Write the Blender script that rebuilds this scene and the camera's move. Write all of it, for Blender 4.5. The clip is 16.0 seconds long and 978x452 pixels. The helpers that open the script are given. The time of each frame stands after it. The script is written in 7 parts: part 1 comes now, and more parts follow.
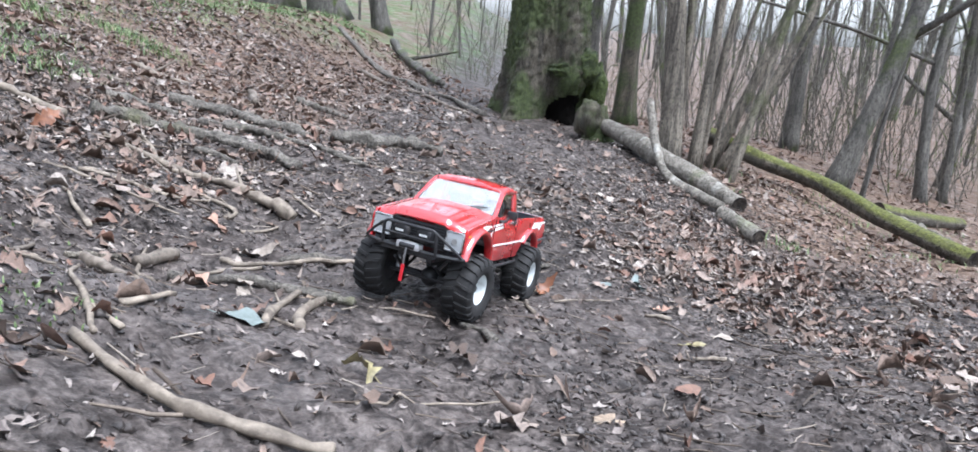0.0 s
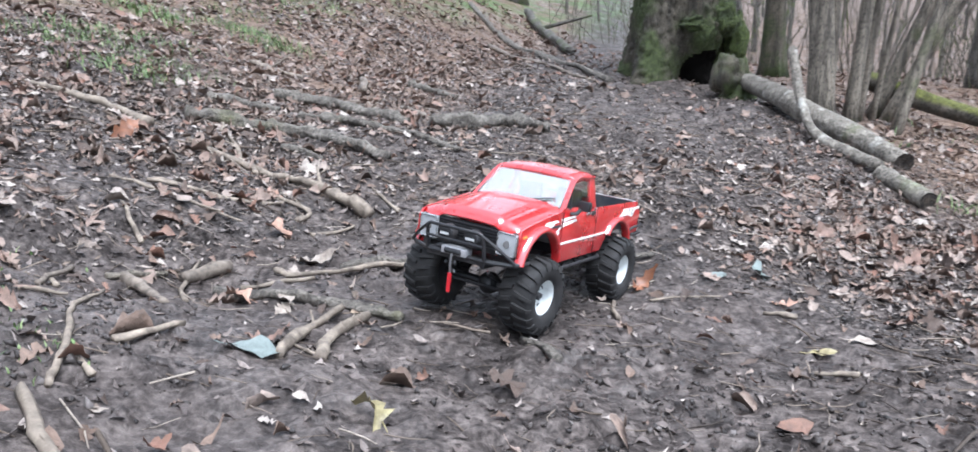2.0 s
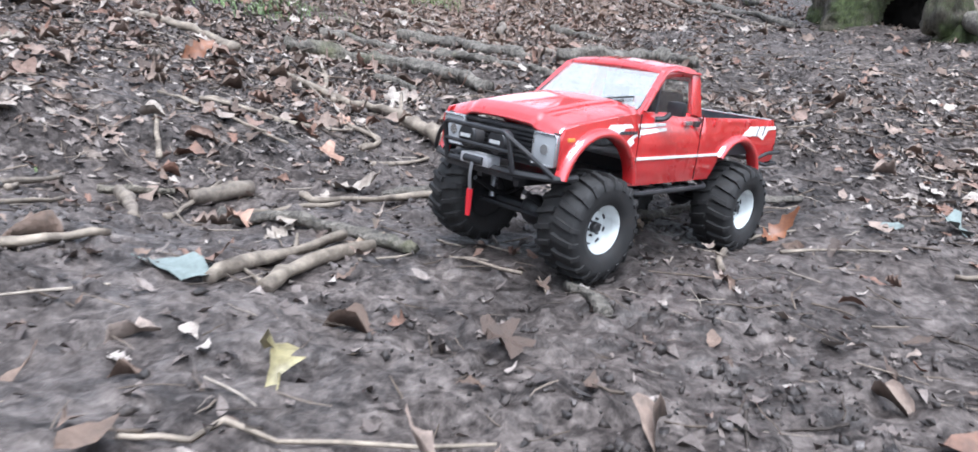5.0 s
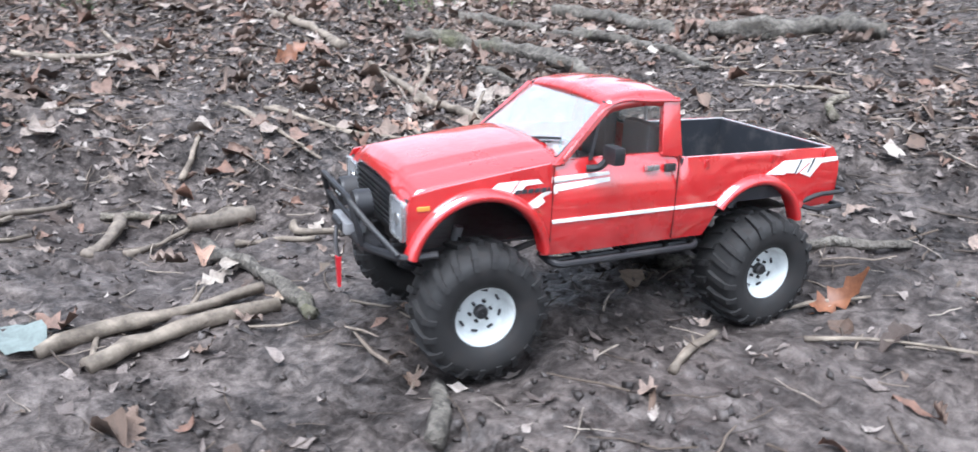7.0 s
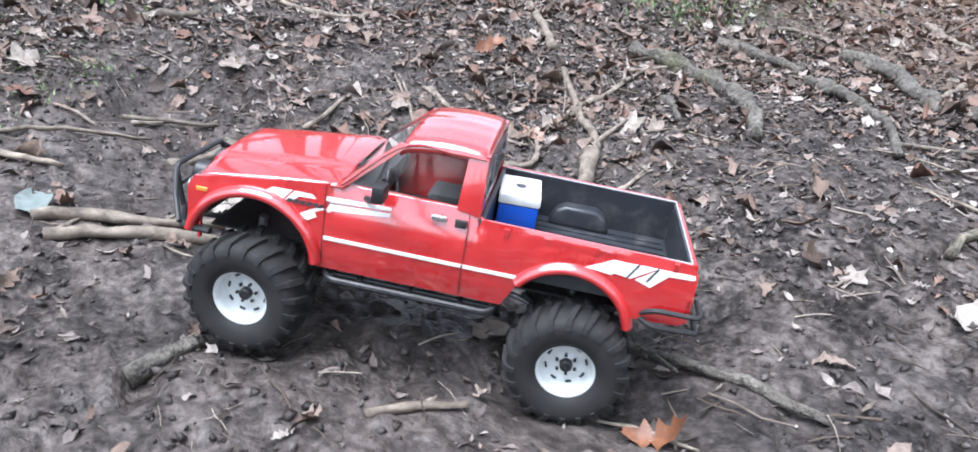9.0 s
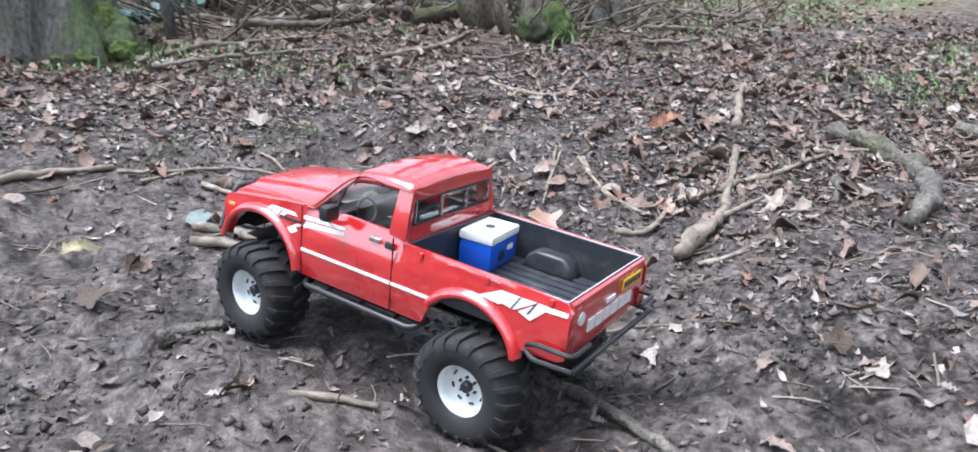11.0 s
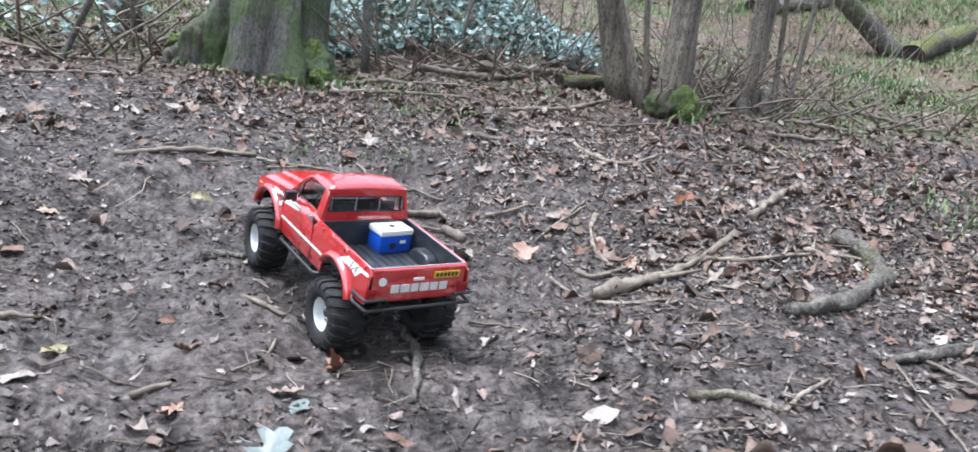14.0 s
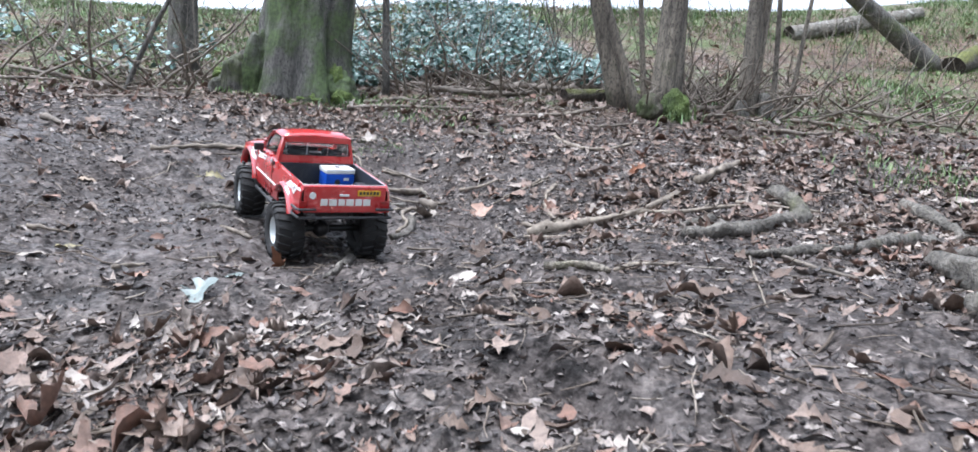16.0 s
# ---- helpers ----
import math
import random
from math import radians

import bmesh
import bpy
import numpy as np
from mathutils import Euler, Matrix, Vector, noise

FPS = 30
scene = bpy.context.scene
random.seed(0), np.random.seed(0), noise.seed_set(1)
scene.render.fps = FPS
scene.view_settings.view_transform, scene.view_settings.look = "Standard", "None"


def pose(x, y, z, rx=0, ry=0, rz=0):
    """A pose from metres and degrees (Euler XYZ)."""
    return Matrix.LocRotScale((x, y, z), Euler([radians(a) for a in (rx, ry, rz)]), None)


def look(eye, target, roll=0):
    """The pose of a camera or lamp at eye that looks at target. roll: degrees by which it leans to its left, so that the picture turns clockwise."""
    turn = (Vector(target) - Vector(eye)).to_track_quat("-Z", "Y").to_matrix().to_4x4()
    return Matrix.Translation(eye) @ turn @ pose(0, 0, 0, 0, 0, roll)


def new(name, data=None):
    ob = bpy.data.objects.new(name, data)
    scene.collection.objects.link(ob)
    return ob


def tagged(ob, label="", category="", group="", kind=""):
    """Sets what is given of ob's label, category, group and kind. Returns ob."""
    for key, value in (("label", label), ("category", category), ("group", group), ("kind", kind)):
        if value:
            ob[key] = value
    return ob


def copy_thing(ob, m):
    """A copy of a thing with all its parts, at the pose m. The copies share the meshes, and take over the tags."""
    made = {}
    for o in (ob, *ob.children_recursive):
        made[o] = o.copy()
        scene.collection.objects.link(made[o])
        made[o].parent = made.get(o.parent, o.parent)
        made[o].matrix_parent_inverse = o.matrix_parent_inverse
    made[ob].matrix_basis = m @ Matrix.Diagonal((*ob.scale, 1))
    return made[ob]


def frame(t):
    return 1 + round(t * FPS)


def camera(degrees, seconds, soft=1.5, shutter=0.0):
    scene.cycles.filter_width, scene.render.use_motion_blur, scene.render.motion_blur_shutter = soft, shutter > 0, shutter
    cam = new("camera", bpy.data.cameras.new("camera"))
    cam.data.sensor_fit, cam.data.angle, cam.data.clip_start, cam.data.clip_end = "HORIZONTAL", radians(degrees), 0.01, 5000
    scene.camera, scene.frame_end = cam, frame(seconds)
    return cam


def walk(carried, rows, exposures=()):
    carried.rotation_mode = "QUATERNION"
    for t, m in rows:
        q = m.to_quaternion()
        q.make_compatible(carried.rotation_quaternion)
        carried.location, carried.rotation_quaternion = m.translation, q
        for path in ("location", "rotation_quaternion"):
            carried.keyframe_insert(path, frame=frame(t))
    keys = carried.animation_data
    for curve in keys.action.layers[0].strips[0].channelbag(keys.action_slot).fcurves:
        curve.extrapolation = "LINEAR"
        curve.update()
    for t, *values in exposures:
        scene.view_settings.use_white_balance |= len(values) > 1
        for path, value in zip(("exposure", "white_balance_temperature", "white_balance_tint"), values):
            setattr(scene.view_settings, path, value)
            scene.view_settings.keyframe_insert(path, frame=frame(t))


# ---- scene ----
cam = camera(65.58, 16.0, soft=1.55, shutter=0.4)
# seconds, eye, yaw to the left, pitch, lean
PATH = [
    (0, (-0.8087, -1.0502, 0.5552), -12.66, -15.44, 3.88),
    (0.5, (-0.7520, -1.0283, 0.5582), -10.83, -15.98, 3.27),
    (1, (-0.7001, -0.9687, 0.5604), -9.93, -17.00, 1.79),
    (1.5, (-0.6706, -0.9199, 0.5628), -6.65, -18.13, -0.81),
    (2, (-0.6345, -0.8888, 0.5477), -2.15, -17.89, -2.50),
    (2.5, (-0.5741, -0.8685, 0.5237), 1.11, -18.92, -3.56),
    (3, (-0.5363, -0.8604, 0.4931), 3.20, -19.62, -4.60),
    (3.5, (-0.5196, -0.8392, 0.4577), 7.70, -20.36, -3.94),
    (3.7, (-0.5123, -0.8252, 0.4452), 9.55, -20.56, -4.00),
    (5.8, (-0.4296, -0.5072, 0.3578), 14.03, -16.74, -6.43),
    (6, (-0.4004, -0.4845, 0.3635), 16.18, -16.54, -7.67),
    (6.5, (-0.3252, -0.4194, 0.3766), 23.21, -17.76, -8.88),
    (7, (-0.2244, -0.3488, 0.3803), 30.95, -19.13, -9.89),
    (7.5, (-0.1101, -0.2485, 0.3919), 41.09, -19.33, -8.89),
    (8, (-0.0119, -0.1642, 0.3631), 51.09, -17.13, -5.43),
    (8.5, (0.0759, -0.0597, 0.3650), 58.58, -16.06, -2.98),
    (9, (0.1100, 0.0067, 0.3672), 63.34, -16.43, -1.13),
    (9.5, (0.1642, 0.0750, 0.3494), 66.30, -16.25, -1.91),
    (10, (0.2064, 0.1724, 0.3159), 74.36, -12.89, -2.51),
    (10.2, (0.2191, 0.2059, 0.3039), 77.92, -11.45, -2.16),
    (12.3, (0.4106, 0.5809, 0.3694), 101.15, -7.98, 2.21),
    (12.5, (0.4379, 0.6283, 0.3555), 103.06, -6.97, 2.97),
    (13, (0.4980, 0.7381, 0.3231), 105.42, -4.84, 2.51),
    (13.5, (0.5534, 0.7855, 0.3228), 105.93, -5.14, 5.12),
    (14, (0.5944, 0.8570, 0.3647), 108.26, -6.87, 8.83),
    (14.5, (0.6384, 0.9586, 0.3508), 109.80, -6.14, 9.18),
    (15, (0.6698, 1.0700, 0.3062), 111.37, -5.11, 9.47),
    (15.5, (0.7072, 1.2004, 0.2386), 113.94, -3.79, 6.74),
    (16, (0.7378, 1.2626, 0.1963), 114.68, -3.18, 6.26),
]
walk(cam, [(t, pose(*eye, 90 + pitch, -lean, yaw)) for t, eye, yaw, pitch, lean in PATH])

# ------------------------------------------------------------------ sky and light: a bright overcast winter day
world = bpy.data.worlds.new("overcast_sky")
scene.world = world
world.use_nodes = True
wn = world.node_tree.nodes
sky = wn.new("ShaderNodeTexSky")
sky.sky_type, sky.sun_disc = "NISHITA", False
sky.sun_elevation, sky.sun_rotation = radians(70), radians(142)
sky.air_density, sky.dust_density, sky.ozone_density = 1.0, 2.0, 1.0
hsv = wn.new("ShaderNodeHueSaturation")
hsv.inputs["Saturation"].default_value = 0.24
world.node_tree.links.new(sky.outputs[0], hsv.inputs["Color"])
world.node_tree.links.new(hsv.outputs[0], wn["Background"].inputs["Color"])
wn["Background"].inputs["Strength"].default_value = 0.105
sun = new("sun", bpy.data.lights.new("sun", "SUN"))
sun.data.energy, sun.data.angle, sun.data.color = 1.5, radians(40), (1.0, 0.98, 0.95)
sun.matrix_world = look((0, 0, 0), (-0.22, 0.28, -1.0))
scene.view_settings.exposure = 2.02
scene.view_settings.use_white_balance = True
scene.view_settings.white_balance_temperature = 5680


# ------------------------------------------------------------------ the lie of the land
GBASE = [0.1343, -0.019, 0.012]
RIDGES = [(0.2247, -0.4307, 1.5418, -1.1153, 0.1791), (-0.3686, -0.0718, 0.7682, -0.3321, 0.0002), (-0.4727, 0.7701, -0.5287, 0.5582, 0.3427), (0.2187, -1.25, -0.3718, -0.5501, 0.0), (0.3866, 0.7309, -0.6097, 0.5954, -0.0347)]
BELLS = [(-0.66, 0.12, 0.13, -0.0387), (-0.88, 0.77, 0.12, -0.0989), (-0.65, 0.88, 0.13, -0.0526), (-0.93, 0.09, 0.1, 0.0474), (-1.42, 0.12, 0.2, -0.0118), (-0.23, 0.36, 0.12, 0.0247), (-0.54, 1.36, 0.15, -0.0541), (-1.03, 0.82, 0.1, 0.0843), (-0.45, 0.3, 0.12, -0.0162), (-0.85, -0.1, 0.12, -0.04), (-1.3, 0.75, 0.15, 0.0278), (-0.9, 0.57, 0.1, 0.0567)]


def lattice(ix, iy, seed):
    h = (ix.astype(np.int64) * 374761393 + iy.astype(np.int64) * 668265263 + seed * 974711) & 0x7FFFFFFF
    h = ((h ^ (h >> 13)) * 1274126177) & 0x7FFFFFFF
    return ((h ^ (h >> 16)) & 0xFFFF) / 32767.5 - 1.0


def wave(x, y, scale, seed):
    """Smooth noise from -1 to 1, with scale bumps to the metre."""
    x, y = np.asarray(x, float) * scale + seed * 3.7, np.asarray(y, float) * scale - seed * 1.9
    ix, iy = np.floor(x), np.floor(y)
    fx, fy = x - ix, y - iy
    fx, fy = fx * fx * (3 - 2 * fx), fy * fy * (3 - 2 * fy)
    a, b = lattice(ix, iy, seed), lattice(ix + 1, iy, seed)
    c, d = lattice(ix, iy + 1, seed), lattice(ix + 1, iy + 1, seed)
    return (a * (1 - fx) + b * fx) * (1 - fy) + (c * (1 - fx) + d * fx) * fy


def bell(x, y, cx, cy, s):
    return np.exp(-((x - cx) ** 2 + (y - cy) ** 2) / (2 * s * s))


def smooth(v, a, b):
    u = np.clip((v - a) / (b - a), 0, 1)
    return u * u * (3 - 2 * u)


def plan_height(x, y):
    """The smooth slope in a plan of its own: a path along y, a bank that climbs to -x, low wooded ground to +x."""
    x, y = np.asarray(x, float), np.asarray(y, float)
    z = GBASE[0] + GBASE[1] * x + GBASE[2] * y
    for a, cx, cy, c0, w in RIDGES:
        w = abs(w) + 0.08
        u = (cx * x + cy * y + c0) / w
        z = z + a * w * np.logaddexp(0, u)
    for bx, by, s, v in BELLS:
        z = z + v * bell(x, y, bx, by, s)
    far = smooth(np.hypot(x, y), 4.5, 11)
    flat = np.where(x > 0, 0.05 + 0.06 * z, np.clip(z, -1, 2.35) + 0.15 * smooth(-x, 3, 6))
    west = smooth(x, -1.5, 2.5)
    flat = (0.05 + 0.06 * np.clip(z, -3, 3)) * west + (np.minimum(z, 2.3) + 0.1) * (1 - west)
    z = z * (1 - far) + flat * far
    # the shoulder of the bank above the path, and the high brow behind the coppice
    z = z + 0.36 * smooth(-x, 0.85, 2.0) * smooth(y, 3.3, 5.8) * (1 - smooth(y, 8.5, 13))
    brow = smooth(-x, 4.7, 8.0) * (1 - smooth(y, 6.5, 9.5)) * smooth(y, -9, -5)
    return z + brow * (2.48 + 0.09 * np.clip(y, -6, 7) - z)


# Three plans are laid out and set down side by side: the head of the path with its oak, the bank beside the truck, the slope below the coppice.
# turn, shift of the plan, then the level and fall of the land it is laid on, and the lean of its trees
HEAD = (-12.53, -0.621, -0.8544, 0.062, -0.0183, -0.1122, 0.018, 0.02)
ROOTS = (-12.53, -0.671, -0.6044, 0.062, -0.0183, -0.1122, 0.0, 0.0)
BANK = (-2.33, -0.1993, 0.0695, -0.02, -0.03, 0.0, 0.0, 0.0)
SLOPE = (33.92, 0.3474, 1.1911, -0.2750, 0.0327, 0.1094, 0.041, -0.054)
PLAN = HEAD


def laid(plan, x, y):
    """Where a place of the plan lies in the wood."""
    c, s = math.cos(radians(plan[0])), math.sin(radians(plan[0]))
    return c * x - s * y + plan[1], s * x + c * y + plan[2]


def drawn(plan, x, y):
    """Where a place of the wood lies in the plan."""
    c, s = math.cos(radians(plan[0])), math.sin(radians(plan[0]))
    x, y = np.asarray(x, float) - plan[1], np.asarray(y, float) - plan[2]
    return c * x + s * y, c * y - s * x


def here(x, y):
    return laid(PLAN, x, y)


def plan_level(plan, x, y):
    x, y = np.asarray(x, float), np.asarray(y, float)
    k = np.minimum(1.0, 9.0 / np.maximum(np.hypot(x, y), 1e-6))
    return plan_height(*drawn(plan, x, y)) + plan[3] + plan[4] * x * k + plan[5] * y * k


def on_slope(x, y):
    """1 on the slope below the coppice, 0 at the head of the path."""
    return smooth(-0.84 * (np.asarray(x, float) + 0.65) - 0.54 * (np.asarray(y, float) - 0.2), 0.0, 1.0)


STAND = (-0.5536, 0.2531, 0.0545)  # where the truck stands, and how the ground falls away under it
FALL = (-0.1710, -0.1160)


def lie(x, y):
    """The smooth lie of the land."""
    x, y = np.asarray(x, float), np.asarray(y, float)
    w = on_slope(x, y)
    z = plan_level(HEAD, x, y) * (1 - w) + plan_level(SLOPE, x, y) * w
    under = np.exp(-(((x - STAND[0]) ** 2 + (y - STAND[1]) ** 2) / 0.30 ** 2) ** 2)
    return z * (1 - under) + under * (STAND[2] + FALL[0] * (x - STAND[0]) + FALL[1] * (y - STAND[1]))


def bare(x, y):
    """1 on trodden mud, 0 on leaf litter."""
    u, v = drawn(HEAD, x, y)
    m = 0.75 * bell(u, v, 0.12, 0.30, 0.36) + 0.8 * bell(u, v, 0.02, 1.15, 0.33) + 0.95 * bell(u, v, 0.1, 2.2, 0.34)
    m = m + 0.95 * bell(u, v, 0.15, 3.1, 0.36) + 0.7 * bell(u, v, 0.2, 3.9, 0.3) + 0.25 * bell(u, v, -0.5, 0.05, 0.2) + 0.4 * bell(u, v, -0.4, 0.8, 0.22)
    m = m + 0.40 * bell(x, y, -0.5, 0.2, 0.28) + 0.3 * bell(x, y, -0.2, 0.1, 0.22) - 0.55 * bell(x, y, 0.30, 0.78, 0.27)
    u, v = drawn(SLOPE, x, y)
    m = m + 0.55 * bell(u, v, -1.85, -0.3, 0.36) + 0.3 * bell(u, v, -1.35, -0.1, 0.22) + 0.25 * bell(u, v, -1.7, -0.8, 0.35)
    m = m + 0.35 * bell(u, v, -1.1, -0.35, 0.15) + 0.5 * bell(u, v, -1.95, 0.45, 0.3) - 0.45 * bell(u, v, -0.40, 0.22, 0.20)
    return np.clip(m + 0.16 * wave(x, y, 6, 4), 0, 1)


def shaded_tracks(x, y):
    """1 in the two soft wheel ruts along which the truck has come and goes on; their colour also carries its shade."""
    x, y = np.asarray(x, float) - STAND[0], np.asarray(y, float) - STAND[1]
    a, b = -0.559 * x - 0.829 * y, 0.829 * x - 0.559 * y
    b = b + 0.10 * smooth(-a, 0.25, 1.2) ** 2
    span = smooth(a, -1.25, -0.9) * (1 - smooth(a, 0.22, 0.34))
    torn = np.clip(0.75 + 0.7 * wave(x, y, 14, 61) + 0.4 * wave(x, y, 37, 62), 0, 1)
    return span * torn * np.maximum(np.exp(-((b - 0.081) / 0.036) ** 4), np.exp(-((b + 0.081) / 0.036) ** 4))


def relief(x, y):
    """Lumps, clods, ruts and footmarks in the mud."""
    near = 1 - 0.7 * smooth(np.hypot(x + 0.4, y - 0.3), 2.5, 6)
    n = 0.013 * wave(x, y, 3.3, 1) + 0.010 * wave(x, y, 8.1, 2)
    churn = 0.6 + 0.5 * wave(x, y, 5, 21)
    n = n + 0.0045 * wave(x, y, 19, 3) * churn + 0.006 * (0.4 - np.abs(wave(x, y, 33, 5))) * (0.65 + 0.45 * wave(x, y, 4, 22))
    n = n + 0.0050 * np.maximum(0.0, wave(x, y, 52, 6)) * churn + 0.0028 * wave(x, y, 95, 7)
    # kicked-out holes and loose clods
    n = n - 0.009 * smooth(wave(x, y, 27, 41), 0.32, 0.70) * np.clip(0.55 + 0.9 * wave(x, y, 6, 43), 0, 1) + 0.009 * smooth(wave(x, y, 47, 42), 0.40, 0.75) * np.clip(0.5 + 0.9 * wave(x, y, 7, 44), 0, 1)
    # two wheel ruts up the path, and a lugged tread print in the soft ground
    u, v = drawn(HEAD, x, y)
    c = 0.06 + 0.12 * smooth(v, 1.5, 4)
    for side in (-0.17, 0.17):
        n = n - 0.018 * np.exp(-((u - c - side) / 0.07) ** 2) * smooth(v, 1.3, 1.9)
    u, v = drawn(SLOPE, x, y)
    tread = np.exp(-(((u + 1.40) / 0.05) ** 2 + ((v - 0.12) / 0.09) ** 2) ** 2)
    n = n * (1 - tread) + tread * (0.006 * np.sign(np.sin((v + 0.4 * u) * 260)) - 0.008)
    # pressed flat under the tyres
    for tx, ty in ((-0.567, 0.091), (-0.407, 0.323), (-0.698, 0.182), (-0.543, 0.417)):
        n = n * (1 - 0.9 * bell(x, y, tx, ty, 0.035)) - 0.004 * bell(x, y, tx, ty, 0.035)
    return n * near - 0.006 * shaded_tracks(x, y)


def ground_at(x, y):
    return lie(x, y) + relief(x, y)


def gz(x, y):
    return float(ground_at(np.array([x]), np.array([y]))[0])


def slope_normal(x, y, e=0.03):
    nx = (lie(x - e, y) - lie(x + e, y)) / (2 * e)
    ny = (lie(x, y - e) - lie(x, y + e)) / (2 * e)
    n = np.stack([nx, ny, np.ones_like(nx)], -1)
    return n / np.linalg.norm(n, axis=-1, keepdims=True)


# ------------------------------------------------------------------ materials
def shade(name, rough=0.7, metal=0.0, color=None, coat=0.0, spec=0.5):
    m = bpy.data.materials.new(name)
    m.use_nodes = True
    b = m.node_tree.nodes["Principled BSDF"]
    b.inputs["Roughness"].default_value, b.inputs["Metallic"].default_value = rough, metal
    b.inputs["Coat Weight"].default_value, b.inputs["Coat Roughness"].default_value = coat, 0.06
    b.inputs["Specular IOR Level"].default_value = spec
    if color:
        b.inputs["Base Color"].default_value = (*color, 1)
    return m, m.node_tree, b


def place(nt, squash=(1, 1, 1), geo=False):
    c = nt.nodes.new("ShaderNodeTexCoord")
    k = nt.nodes.new("ShaderNodeMapping")
    k.inputs["Scale"].default_value = squash
    nt.links.new(c.outputs["Object"], k.inputs["Vector"])
    return k.outputs[0]


def grain(nt, scale, detail=4, rough=0.6, at=None):
    n = nt.nodes.new("ShaderNodeTexNoise")
    n.inputs["Scale"].default_value, n.inputs["Detail"].default_value, n.inputs["Roughness"].default_value = scale, detail, rough
    if at is not None:
        nt.links.new(at, n.inputs["Vector"])
    return n.outputs["Fac"]


def ramp(nt, fac, *stops):
    r = nt.nodes.new("ShaderNodeValToRGB")
    while len(r.color_ramp.elements) < len(stops):
        r.color_ramp.elements.new(0.5)
    for e, (p, c) in zip(r.color_ramp.elements, stops):
        e.position = p
        e.color = (*c, 1) if isinstance(c, tuple) else (c, c, c, 1)
    nt.links.new(fac, r.inputs["Fac"])
    return r.outputs["Color"]


def blend(nt, fac, a, b):
    m = nt.nodes.new("ShaderNodeMix")
    m.data_type = "RGBA"
    for s, v in ((m.inputs["Factor"], fac), (m.inputs["A"], a), (m.inputs["B"], b)):
        if isinstance(v, tuple):
            s.default_value = (*v, 1)
        elif isinstance(v, (int, float)):
            s.default_value = v
        else:
            nt.links.new(v, s)
    return m.outputs["Result"]


def sums(nt, op, a, b):
    m = nt.nodes.new("ShaderNodeMath")
    m.operation = op
    for s, v in ((m.inputs[0], a), (m.inputs[1], b)):
        if isinstance(v, (int, float)):
            s.default_value = v
        else:
            nt.links.new(v, s)
    m.use_clamp = op in ("MULTIPLY", "ADD", "SUBTRACT")
    return m.outputs[0]


def bumped(nt, b, height, strength, distance):
    n = nt.nodes.new("ShaderNodeBump")
    n.inputs["Strength"].default_value, n.inputs["Distance"].default_value = strength, distance
    nt.links.new(height, n.inputs["Height"])
    nt.links.new(n.outputs[0], b.inputs["Normal"])


def by_island(nt):
    return nt.nodes.new("ShaderNodeNewGeometry").outputs["Random Per Island"]


def by_object(nt):
    return nt.nodes.new("ShaderNodeObjectInfo").outputs["Random"]


